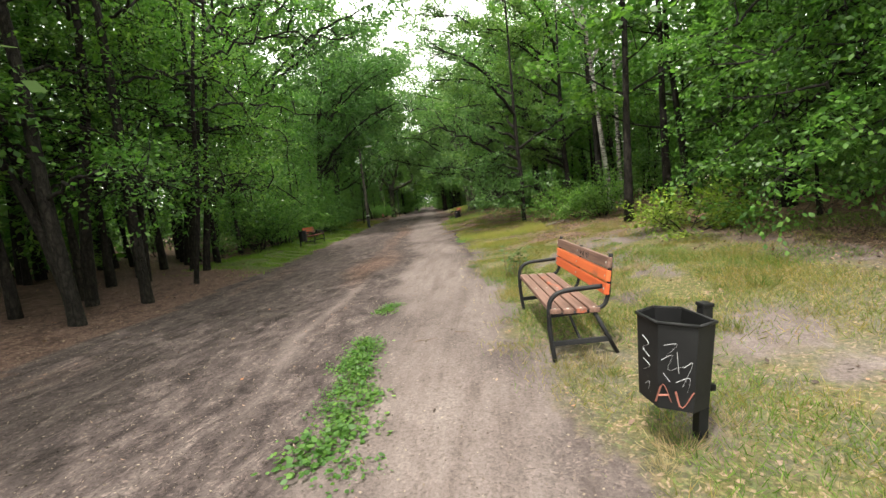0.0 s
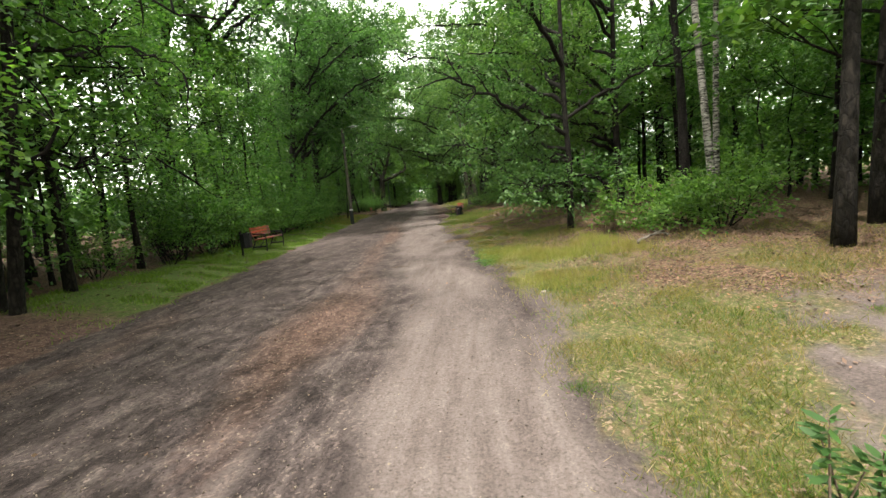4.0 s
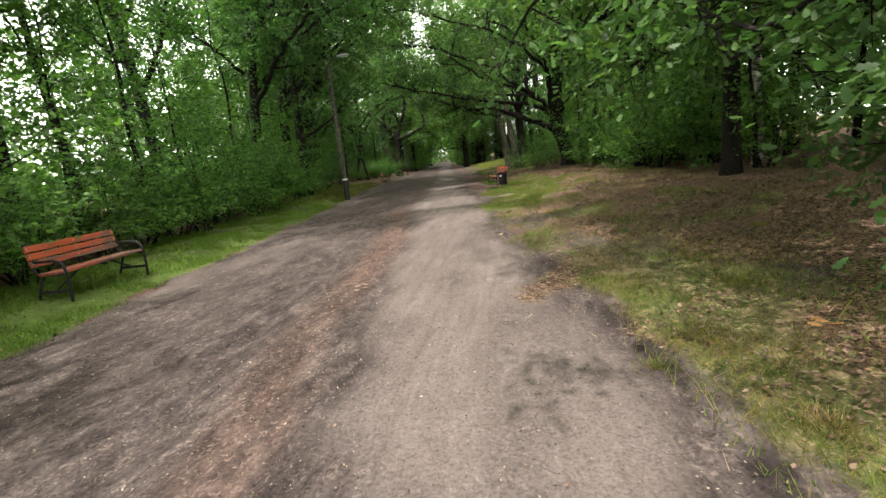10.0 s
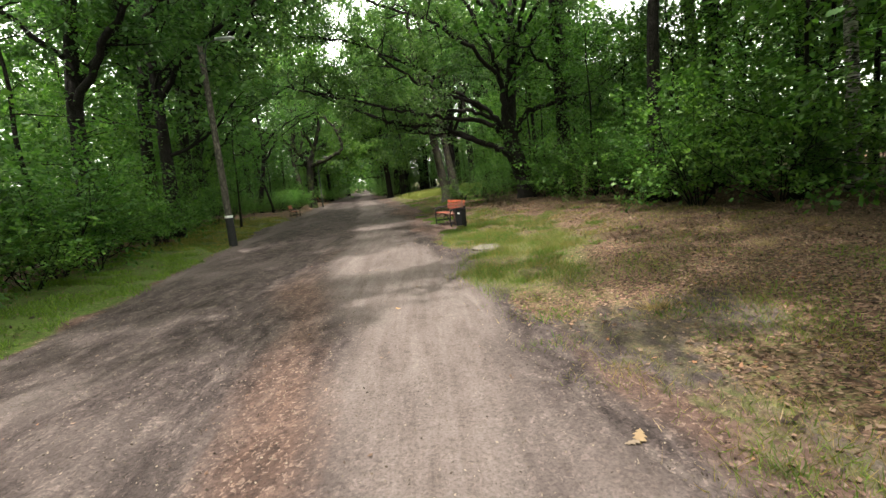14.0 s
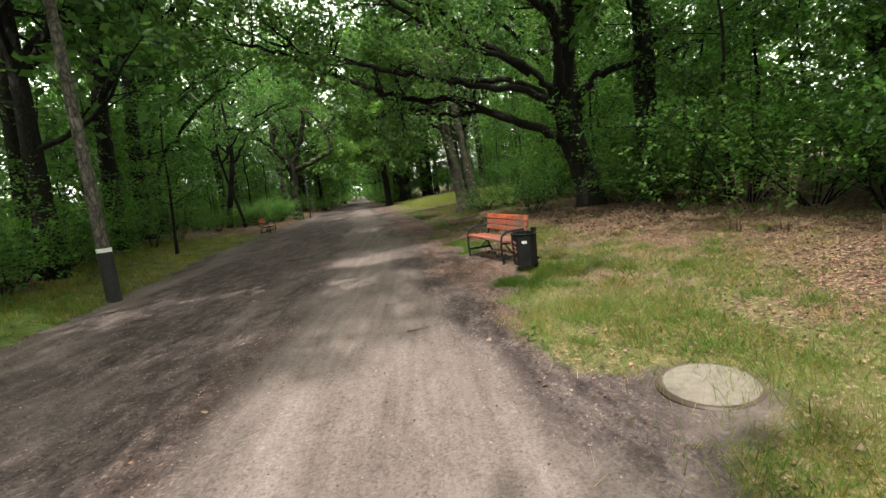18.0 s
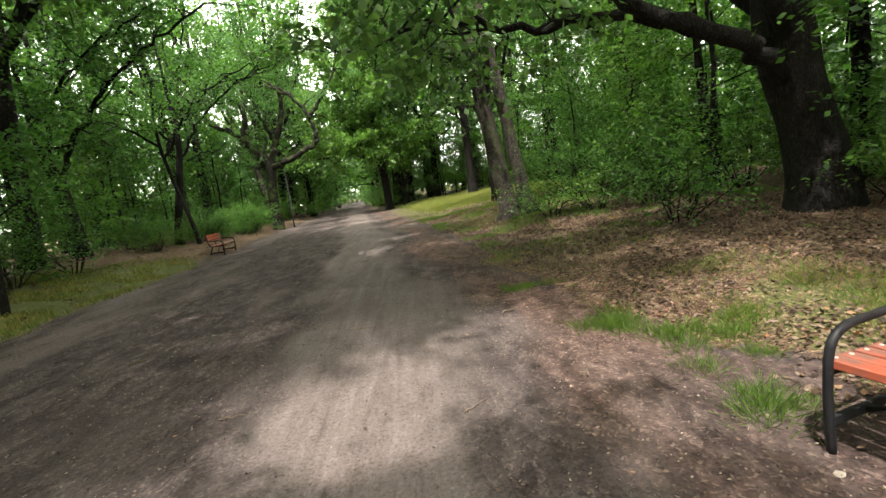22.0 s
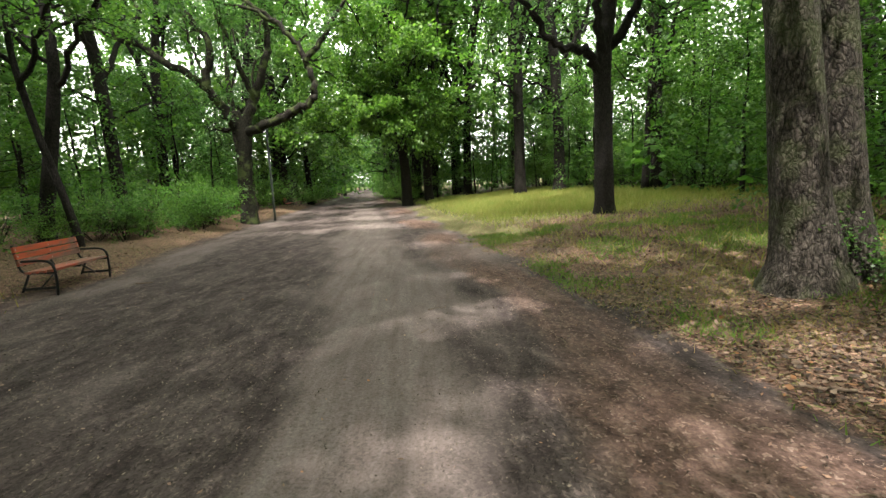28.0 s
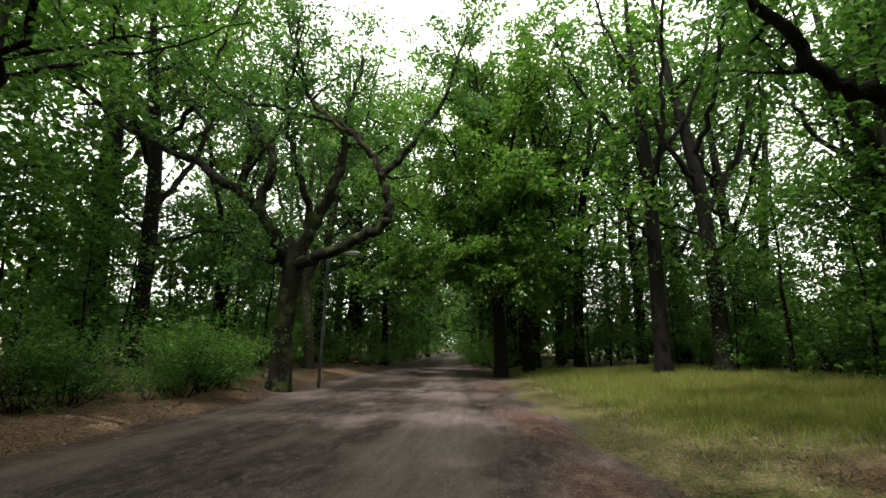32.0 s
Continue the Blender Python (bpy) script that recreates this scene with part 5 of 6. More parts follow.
# maple whose sprays hang over the grass
great_tree("maple_tree", "dense maple with layered sprays hanging over the grass", foot(10.4, 5.2),
    [(0, 0, -0.2), (0, 0, 0.4), (0.05, 0, 1.8), (0, 0, 4.0), (0.1, 0, 9.0)], [0.22, 0.16, 0.145, 0.125, 0.03],
    [([(0, 0, z), (-0.9 * c, -0.9 * s, z + 0.35), (-1.9 * c, -1.9 * s, z + 0.1), (-2.7 * c, -2.7 * s, z - 0.4)], 0.045)
     for z, c, s in ((1.4, 0.95, 0.3), (1.5, 0.8, 0.7), (1.7, 0.98, -0.2), (1.9, 0.6, 0.85), (2.2, 0.9, 0.4), (2.5, 0.75, -0.65), (2.8, 0.95, 0.1), (3.2, 0.7, 0.7), (3.6, 0.95, -0.3), (4.0, 0.85, 0.5), (4.6, 0.9, -0.1), (5.2, 0.7, 0.6))],
    LEAF, BARK_PINE, 42, per=18, size=0.088, gap=0.4, side=0.95, bare=0.3, flutes=0.03, droop=0.3, reach=0.5)

# ---- woodland trees ----
TALL_KINDS = [(14, 0.115, 3.4, 2.8, 0.5, BARK_PINE), (16, 0.15, 4.2, 3.2, -0.4, BARK), (12, 0.09, 2.6, 2.6, 0.8, BARK_PINE), (15, 0.115, 4.6, 2.8, -0.9, BARK)]


def tall(label, per, size, twig, row):
    return [plant("woodland_tree", label, "tree", tree_meshes("tall", 50 + i, h, r, base, sp, 12, 3, per, size, LEAF, bark, (lx, 0.2), levels=2, twig=twig), (row, -30 - 9 * i, 0), group="woodland trees")
            for i, (h, r, base, sp, lx, bark) in enumerate(TALL_KINDS)]


TALL = tall("tall slim dark-barked tree standing in the wood", 7, 0.26, False, 0)
TALL_NEAR = tall("tall slim dark-barked tree at the wood's edge", 10, 0.185, True, 9)


def bushy(label, per, size, seed, twig):
    return [plant("understory_tree", label, "tree", tree_meshes("bushy", seed + i, h, r, base, sp, 12, 3, per, size, mat, BARK_PINE, (0.3, 0.1), levels=2, rise=0.3, low=0.15, twig=twig), (-12 - seed, -30 - 9 * i, 0), group="understory trees")
            for i, (h, r, base, sp, mat) in enumerate([(6.5, 0.06, 0.9, 2.0, LEAF), (5.0, 0.045, 0.5, 1.9, LEAF_BRIGHT), (8.0, 0.08, 1.6, 2.4, LEAF), (8.5, 0.08, 2.3, 2.5, LEAF)])]


BUSHY = bushy("leafy young understory tree with spreading sprays", 10, 0.13, 60, True)
DEEP = bushy("leafy understory tree deep in the wood", 4, 0.26, 64, False)


def wide(label, per, size, row, twig):
    return [plant("spreading_tree", label, "tree", tree_meshes("wide", 70 + i, h, 0.22, base, 4.6, 15, 4, per, size, mat, BARK, (0.4, 0.3), levels=2, rise=0.3, low=0.1, top=0.55, reach=0.9, twig=twig), (row, -40 - 9 * i, 0), group="spreading trees")
            for i, (h, base, mat) in enumerate([(13, 2.6, LEAF), (15, 3.2, LEAF_OAK)])]


WIDE = wide("broad leafy tree with a spreading crown over the roadside", 5, 0.27, -20, True)
FAR = wide("broad leafy tree far along the road", 2, 0.46, -30, False)
tall_oak = great_tree("tall_oak_tree", "tall dark oak with ascending crooked limbs at the wood's edge", (-30, -60, 0),
    [(0, 0, -0.2), (0.02, 0, 0.5), (0.0, 0, 2.0), (-0.1, 0, 4.5), (-0.3, 0, 7.0), (-0.8, 0.2, 10.5), (-1.2, 0.3, 15.5)], [0.36, 0.26, 0.235, 0.215, 0.2, 0.13, 0.03],
    [([(-0.1, 0, 5.0), (0.9, 0.2, 6.6), (1.6, 0.4, 8.6), (2.0, 0.5, 11.0), (2.6, 0.5, 13.6)], 0.12),
     ([(-0.2, 0, 6.0), (-1.2, -0.5, 7.4), (-1.8, -0.7, 9.4), (-2.9, -0.9, 11.6), (-3.4, -1.0, 13.6)], 0.10),
     ([(-0.3, 0, 7.0), (0.2, -1.2, 8.6), (0.3, -2.0, 10.6), (0.8, -2.4, 12.8)], 0.10),
     ([(-0.4, 0, 7.8), (-0.4, 1.4, 9.2), (-0.9, 2.4, 11.0), (-0.8, 2.9, 13.0)], 0.09),
     ([(-0.6, 0.1, 9.5), (0.6, 0.8, 11.2), (1.2, 1.2, 13.2), (1.3, 1.5, 15.0)], 0.08),
     ([(-0.2, 0, 4.2), (-1.4, 0.6, 5.0), (-2.6, 1.0, 5.2)], 0.05), ([(-0.1, 0, 3.6), (1.2, -0.6, 4.4), (2.4, -0.9, 4.6)], 0.045)],
    LEAF, BARK, 71, per=9, size=0.22, gap=0.75, side=1.5, kids=3, bare=0.3, reach=0.9)
tagged(tall_oak, group="tall oaks")
# oak whose crown arches over the road
arching = great_tree("oak_tree", "broad oak whose leafy crown arches over the road", foot(-9.6, 34.6),
    [(0, 0, -0.2), (0, 0, 0.5), (0.1, 0, 2.0), (0.3, 0, 4.5), (0.8, 0, 8.0), (1.2, 0, 13.0)], [0.34, 0.25, 0.22, 0.2, 0.15, 0.04],
    [([(0.3, 0, 4.2), (1.8, -0.6, 5.8), (3.6, -1.2, 7.2), (5.6, -1.8, 8.2), (7.2, -2.2, 8.6)], 0.12),
     ([(0.4, 0, 5.0), (2.0, 0.8, 6.8), (4.0, 1.6, 8.4), (6.4, 2.4, 9.6)], 0.11),
     ([(0.6, 0, 6.4), (2.2, -1.4, 8.4), (4.2, -2.8, 10.0), (6.4, -3.8, 11.0)], 0.10),
     ([(0.7, 0, 7.2), (2.4, 0.4, 9.4), (4.6, 0.6, 11.2), (7.0, 0.8, 12.2)], 0.10),
     ([(0.9, 0, 8.4), (2.0, 2.0, 10.4), (3.8, 4.0, 12.0), (5.4, 5.4, 12.6)], 0.08),
     ([(0.9, 0, 8.8), (2.4, -2.4, 11.0), (3.6, -4.6, 12.4)], 0.08),
     ([(1.0, 0, 10.0), (2.8, -0.4, 12.2), (5.0, -0.8, 13.8)], 0.07),
     ([(0.4, 0, 5.6), (-0.8, -1.6, 7.2), (-1.6, -3.2, 8.4)], 0.08),
     ([(0.8, 0, 8.0), (-0.6, 1.4, 9.8), (-1.8, 2.6, 11.0)], 0.07)], LEAF_OAK, BARK, 72, per=15, size=0.19, gap=0.6, side=1.7, kids=4, bare=0.2)

for x, y, turn, s in ((-11.4, 24.5, 5, 1.3), (11.4, 32.5, 170, 1.1), (-11.2, 41.0, 12, 1.15), (-12.2, 46.5, -5, 1.3), (8.8, 53.6, 172, 1.3), (-13.4, 50.6, -4, 1.4)):
    stand(arching, x, y, turn, s)

# low thickets that close the wood off
THICKET = []
for i, hgt in enumerate((2.6, 3.4)):
    rng = np.random.default_rng(90 + i)
    wood, anchors = Build(), []
    for j in range(8):
        bough(wood, anchors, (0.3 * math.cos(j * 2.4), 0.3 * math.sin(j * 2.4), -0.05), (math.cos(j * 2.4) * 0.6, math.sin(j * 2.4) * 0.6, 1), hgt * rng.uniform(0.6, 1.1), 0.025, 1, rng, -0.03, 0.2, 5, False)
    s = thing("thicket_shrub", "dense shady shrub deep in the wood", "shrub", "thicket shrubs")
    tagged(part("branching", wood.mesh("thicket_branching", BARK_PINE), s), kind="stuff")
    tagged(part("foliage", leaf_mesh("thicket_foliage", LEAF, *spray(anchors, 3, 0.9, 0.42, rng, 0.4)), s), kind="stuff")
    s.matrix_basis = pose(-40, -30 - 6 * i, 0)
    THICKET.append(s)

SHRUB = []
for i, (h, n, mat) in enumerate([(2.2, 9, LEAF), (1.7, 8, LEAF_BRIGHT), (3.0, 10, LEAF)]):
    rng = np.random.default_rng(80 + i)
    wood, anchors = Build(), []
    for j in range(n):
        a = j * 2.4
        bough(wood, anchors, (0.15 * math.cos(a), 0.15 * math.sin(a), -0.05), (math.cos(a) * 0.5, math.sin(a) * 0.5, 1), h * rng.uniform(0.7, 1.1), 0.022, 1, rng, -0.02, 0.2, 6)
    s = thing("shrub", "dense leafy green shrub at the wood's edge", "shrub", "shrubs")
    tagged(part("branching", wood.mesh("shrub_branching", BARK_PINE), s), kind="stuff")
    tagged(part("foliage", leaf_mesh("shrub_foliage", mat, *spray(anchors, 13, 0.6, 0.12, rng, 0.75)), s), kind="stuff")
    s.matrix_basis = pose(-24, -30 - 6 * i, 0)
    SHRUB.append(s)

rng = np.random.default_rng(5)
KNOWN = [(-9.0, 20.7, 1), (-8.6, 24.0, 0), (-7.2, 13.2, 2), (-8.8, 9.4, 0),
         (7.49, 10.4, 2), (9.09, 11.8, 0), (9.96, 12.4, 2), (10.4, 8.6, 0), (11.2, 10.2, 3), (9.9, 24.2, 2), (10.6, 22.4, 2), (9.4, 27.9, 2), (8.2, 43.4, 1), (7.6, 47.2, 0), (12.2, 61.6, 0), (11.0, 66, 3), (9.0, 66.4, 1)]
for x, y, k in KNOWN:
    stand(TALL_NEAR[k], x, y, rng.uniform(0, 360), rng.uniform(0.9, 1.15))


stand(TALL_NEAR[2], -8.5, 43.5, 40, 0.6)
for x, y, k, z in ((11.4, 13.6, 2, 0.8), (12.6, 11.6, 0, 0.9), (12.2, 8.0, 2, 0.9), (13.6, 9.6, 0, 0.9), (14.2, 6.2, 2, 1.0), (15.4, 11.2, 1, 0.9), (16.0, 7.4, 0, 0.9)):
    stand(TALL_NEAR[k], x, y, 57 * x, z)
for x, y in ((13.0, 4.0), (14.5, 8.2), (15.0, 12.4), (16.5, 5.6), (13.4, 14.8), (17.4, 9.8), (18.2, 13.5), (12.4, 1.0)):
    stand(BUSHY[2], x, y, 83 * y, 0.9)

# slim dark trees with layered sprays on the left where the road begins
for i, (x, y, lx, r) in enumerate(((-3.06, 4.48, -0.07, 0.125), (-3.32, 4.75, -0.25, 0.085), (-4.15, 5.95, 0.12, 0.12), (-3.7, 5.1, -0.16, 0.07), (-3.18, 6.2, 0.0, 0.115), (-5.1, 8.7, 0.08, 0.10), (-3.5, 8.25, 0.2, 0.065), (-5.25, 10.85, 0.13, 0.13), (-4.79, 10.74, 0.18, 0.11), (-6.44, 12.33, 0.15, 0.12), (-8.0, 11.8, -0.12, 0.08))):
    q = np.random.default_rng(700 + i)
    limbs = []
    for k in range(11):
        z = 2.1 + 0.62 * k + q.uniform(-0.2, 0.2)
        a = k * 2.4 + q.uniform(-0.6, 0.6)
        n = q.uniform(1.1, 2.1) * (0.75 if k < 2 else 1.0)
        c, e = math.cos(a) * n, math.sin(a) * n
        limbs.append(([(lx * z, 0, z), (lx * z + c * 0.5, e * 0.5, z + 0.25), (lx * z + c, e, z + 0.3), (lx * z + c * 1.5, e * 1.5, z + 0.1)], 0.028))
    # four roadside hornbeams get brighter leaf colour in place of the light on them
    great_tree("hornbeam_tree", "slim dark hornbeam with layered sprays at the road's edge", foot(x, y),
        [(0, 0, -0.2), (lx * 0.3, 0, 0.3), (lx * 2, 0, 2.0), (lx * 4.5 + q.normal(0, 0.08), q.normal(0, 0.15), 4.5), (lx * 8, 0, 9.0)], [r * 1.2, r * 0.92, r * 0.8, r * 0.7, 0.02],
        limbs, LEAF_BRIGHT if i in (4, 6, 7, 8) else LEAF, BARK_PINE, 700 + i, per=9, size=0.08, gap=0.45, side=0.85, kids=3, levels=1, bare=0.45, flutes=0.06, reach=0.5, droop=0.12)


def beside(side, y, u):
    return (float(right_edge(y)) + u) if side > 0 else (float(left_edge(y)) - u)


for side in (-1, 1):
    for _ in range(44):
        y = rng.uniform(-10, 96)
        u = 6 + 22 * rng.uniform(0, 1) ** 1.2 + (6 if side > 0 and y > 34 else 0)
        if side < 0 and 19 < y < 38:
            continue
        stand(TALL[rng.integers(4)], beside(side, y, u), y, rng.uniform(0, 360), rng.uniform(0.85, 1.25))
    for _ in range(44):
        y = rng.uniform(-14, 100)
        if rng.uniform() < 0.35:
            continue
        stand(DEEP[rng.integers(3)], beside(side, y, rng.uniform(11, 30)), y, rng.uniform(0, 360), rng.uniform(0.9, 1.5))
    for y in np.arange(86, 176, 7.0):
        stand(FAR[rng.integers(2)], beside(side, y, rng.uniform(-0.2, 2.2)), y, rng.uniform(0, 360), rng.uniform(1.0, 1.3))
        stand(DEEP[rng.integers(3)], beside(side, y + 2, rng.uniform(0.8, 2.0)), y + 2, rng.uniform(0, 360), rng.uniform(0.8, 1.1))
for x, y, s in ((-0.6, 82.0, 1.35), (4.6, 74.0, 1.4), (7.1, 73.8, 1.45), (10.7, 88.0, 1.5), (2.0, 90.0, 1.5), (14.5, 84.0, 1.4), (-4.0, 97.0, 1.7), (-13.2, 84.0, 1.7), (-2.0, 87.0, 1.65), (-1.2, 78.5, 1.3), (-18.5, 62.0, 1.5), (-21.0, 70.0, 1.6), (-15.5, 90.0, 1.6), (9.6, 66.5, 1.0), (12.6, 71, 1.35), (10.4, 79, 1.4), (2.0, 81, 1.3), (-16, 67, 1.2), (-17.5, 74, 1.3), (-14.5, 80, 1.3), (13.5, 60, 1.2), (15.5, 66, 1.3), (6.5, 84, 1.4), (7.0, 25.8, 0.8), (7.2, 40.9, 1.2), (-1.2, 90, 1.0), (10.2, 56, 1.0), (9.4, 33.5, 0.9), (11.5, 38, 1.0), (-9.8, 22.5, 0.9), (-11.5, 30.5, 0.9)):
    stand(tall_oak, x, y, rng.uniform(0, 360), s)
# crowns that lean in over the road; those at x -4.9 and -5.6 are added, mostly unseen, to shade its start
for x, y, s in ((-9.6, 39.5, 1.2), (-16.2, 44.0, 1.1), (-19, 60, 1.1), (-22.5, 71, 1.4), (-17.2, 55.5, 1.2), (-13.8, 84, 1.2), (11.8, 27, 1.1), (14.5, 70, 1.1), (-4.9, 0.3, 1.1), (-5.6, -6.0, 1.3), (-8.2, 5.0, 1.0), (-8.6, 11.5, 1.0), (1.4, 86, 1.2), (6.0, 92, 1.2), (10, 87, 1.2), (-2.5, 94, 1.3)):
    stand(WIDE[rng.integers(2)], x, y, rng.uniform(0, 360), s)
# tall crowns behind the road's end
for x, y, s in ((-23, 92, 1.8), (-16, 88, 1.6), (-17, 102, 1.9), (-4.5, 104, 1.7), (3.5, 97, 1.6), (9, 98, 1.8)):
    stand(WIDE[rng.integers(2)], x, y, rng.uniform(0, 360), s)
# bank of leaves along the road's far side
for y in np.arange(-6, 86, 2.4):
    u = rng.uniform(3.0, 4.8) if 13 < y < 36 else rng.uniform(3.8, 6.2)
    if y < 13:
        u += 1.5
    if not 50 < y < 70:
        stand(BUSHY[3 if y < 13 else rng.integers(4)], beside(-1, y, u), y, rng.uniform(0, 360), rng.uniform(0.8, 1.1))
    if y < 19 or y > 36 or rng.uniform() < 0.4:
        stand(DEEP[rng.integers(4)], beside(-1, y + 1, rng.uniform(8.0, 10.5)), y + 1, rng.uniform(0, 360), rng.uniform(0.9, 1.3))
for y in np.arange(-8, 14, 1.6):
    stand(DEEP[rng.integers(3)], beside(-1, y, rng.uniform(9.0, 15)), y, rng.uniform(0, 360), rng.uniform(0.9, 1.3))
for y in np.arange(-6, 15, 1.3):
    stand(SHRUB[rng.integers(3)], beside(-1, y, rng.uniform(5.0, 8.5)), y, rng.uniform(0, 360), rng.uniform(0.5, 0.8))
    stand(THICKET[rng.integers(2)], beside(-1, y, rng.uniform(9.0, 11.5)), y, rng.uniform(0, 360), rng.uniform(0.7, 1.0))
for y in np.arange(14, 84, 2.2):
    if not 51 < y < 68:
        stand(SHRUB[rng.integers(3)], beside(-1, y, rng.uniform(2.0, 3.4) if y < 36 else rng.uniform(3.0, 4.6)), y, rng.uniform(0, 360), rng.uniform(0.5, 0.85))
for y in np.arange(17, 36, 1.15):
    stand(SHRUB[rng.integers(3)], beside(-1, y, rng.uniform(2.5, 3.8)), y, rng.uniform(0, 360), rng.uniform(0.7, 1.05))
for y in np.arange(37, 50, 1.3):
    stand(SHRUB[rng.integers(3)], beside(-1, y, float(np.interp(y, [37, 50], [2.4, 5.2])) + rng.uniform(0, 1)), y, rng.uniform(0, 360), rng.uniform(0.6, 0.95))
for y in np.arange(54.5, 67, 0.42):
    stand(SHRUB[(0, 2)[rng.integers(2)]], beside(-1, y, float(np.interp(y, [54, 58, 65], [2.5, 1.6, 0.7])) + rng.uniform(0.2, 3.6)), y, rng.uniform(0, 360), rng.uniform(0.28, 0.72))
for y in np.arange(50, 70, 2.5):
    stand(BUSHY[rng.integers(4)], beside(-1, y, rng.uniform(7.0, 9.0)), y, rng.uniform(0, 360), rng.uniform(0.8, 1.1))
for y in np.arange(2, 17, 1.5):
    stand(BUSHY[3 if y % 2 else 2], beside(-1, y, rng.uniform(2.4, 5.0)), y, rng.uniform(0, 360), rng.uniform(1.0, 1.25))
# wood's edge across the grass
for y in np.arange(1, 80, 2.8):
    u = rng.uniform(6.4, 9.0) + (4 if y > 54 else 0)
    if not 11 < y < 25:
        stand(BUSHY[rng.integers(4)], beside(1, y, u), y, rng.uniform(0, 360), rng.uniform(0.75, 1.15))
    if y < 46:
        stand(DEEP[rng.integers(4)], beside(1, y, u + 3), y + 1.2, rng.uniform(0, 360), rng.uniform(0.8, 1.2))
for y in np.arange(2, 78, 3.0):
    u = rng.uniform(6.0, 8.5) + (5 if y > 52 else 0)
    if not 11 < y < 25:
        stand(SHRUB[rng.integers(3)], beside(1, y, u), y, rng.uniform(0, 360), rng.uniform(0.5, 0.85))
for y in np.arange(29, 52, 1.5):
    if abs(y - 41.4) > 1.0:
        stand(SHRUB[(0, 2)[rng.integers(2)]], beside(1, y, rng.uniform(6.0, 7.8)), y, rng.uniform(0, 360), rng.uniform(0.6, 0.95))
for y in np.arange(30, 58, 2.2):
    stand(BUSHY[rng.integers(3)], beside(1, y, rng.uniform(7.0, 10.0)), y, rng.uniform(0, 360), rng.uniform(0.7, 1.0))
for y in np.arange(10, 27, 1.9):
    stand(BUSHY[rng.integers(4)], beside(1, y, rng.uniform(8.6, 11.5)), y, rng.uniform(0, 360), rng.uniform(0.75, 1.1))
for y in np.arange(18, 34, 4.2):
    stand(DEEP[rng.integers(4)], beside(1, y, rng.uniform(11, 14)), y, rng.uniform(0, 360), rng.uniform(0.9, 1.3))
for side in (-1, 1):
    for y in np.arange(-16, 108, 2.6):
        stand(THICKET[rng.integers(2)], beside(side, y, rng.uniform(12, 20)), y, rng.uniform(0, 360), rng.uniform(0.8, 1.3))
        if int(y) % 2:
            stand(THICKET[rng.integers(2)], beside(side, y + 1, rng.uniform(20, 30)), y + 1, rng.uniform(0, 360), rng.uniform(0.9, 1.4))
for x in np.arange(-34, -4, 1.8):
    stand(FAR[rng.integers(2)], x, 196 + rng.uniform(-6, 6), rng.uniform(0, 360), rng.uniform(0.9, 1.2))
    stand(THICKET[rng.integers(2)], x, 188 + rng.uniform(-4, 4), rng.uniform(0, 360), rng.uniform(1.0, 1.5))
for k in range(22):
    stand(DEEP[rng.integers(4)], 13.5 + 5.2 * (k % 4) + rng.uniform(-1, 1), 56 + 1.6 * k + rng.uniform(-1, 1), rng.uniform(0, 360), rng.uniform(0.9, 1.3))
    stand(THICKET[rng.integers(2)], 14.0 + 3.0 * (k % 3) + rng.uniform(-1, 1), 54 + 1.6 * k, rng.uniform(0, 360), rng.uniform(0.9, 1.3))
for x in np.arange(-42, 30, 1.7):
    if not -13.5 < x < -4.5:
        stand(THICKET[rng.integers(2)], x, 106 + rng.uniform(-3, 3), rng.uniform(0, 360), rng.uniform(1.3, 1.8))
# thicket behind the meadow and on both sides of the road's far end
for x in np.arange(-0.5, 13, 1.5):
    stand(BUSHY[rng.integers(3)], x, 81 + rng.uniform(-2, 2), rng.uniform(0, 360), rng.uniform(0.7, 1.0))
    stand(DEEP[rng.integers(3)], x - 0.8, 88 + rng.uniform(-2, 2), rng.uniform(0, 360), rng.uniform(0.8, 1.2))
for x in np.arange(-24, -12, 1.8):
    stand(DEEP[rng.integers(3)], x, 84 + rng.uniform(-2, 4), rng.uniform(0, 360), rng.uniform(0.8, 1.2))
for y in np.arange(82, 120, 2.5):
    stand(SHRUB[rng.integers(3)], beside(-1, y, rng.uniform(0.6, 1.6)), y, rng.uniform(0, 360), rng.uniform(0.6, 0.9))
    stand(SHRUB[rng.integers(3)], beside(1, y, rng.uniform(0.6, 1.6)), y, rng.uniform(0, 360), rng.uniform(0.6, 0.9))


# ---- grass, leaves and small things on the ground ----
def blades(name, mat, x, y, tall, label, category, lean=0.45, wide=0.15):
    rng = np.random.default_rng(len(x))
    n = len(x)
    p = np.stack([x, y, relief(x, y) - 0.01], -1)
    w = rng.normal(0, lean, (n, 3))
    w[:, 2] = 1
    f = rng.normal(0, 1, (n, 3))
    f[:, 2] = 0
    h = tall * rng.uniform(0.5, 1.3, n)
    me = leaf_mesh(name, mat, p, w, f, h, wide, blade=True)
    return tagged(new(name, me), label, category, kind="stuff")


def scatter(n, y0, y1, side, u0, u1, want, seed):
    """Places beside the road, kept where want(x, y) says so."""
    r = np.random.default_rng(seed)
    y, u = r.uniform(y0, y1, n), r.uniform(u0, u1, n)
    x = right_edge(y) + u if side > 0 else left_edge(y) - u
    keep = r.uniform(0, 1, n) < want(x, y)
    return x[keep], y[keep]


def grass_here(x, y):
    return zones(x, y)[0] * smooth((lattice(x, y, 0.5, 21) - 0.3) / 0.4)


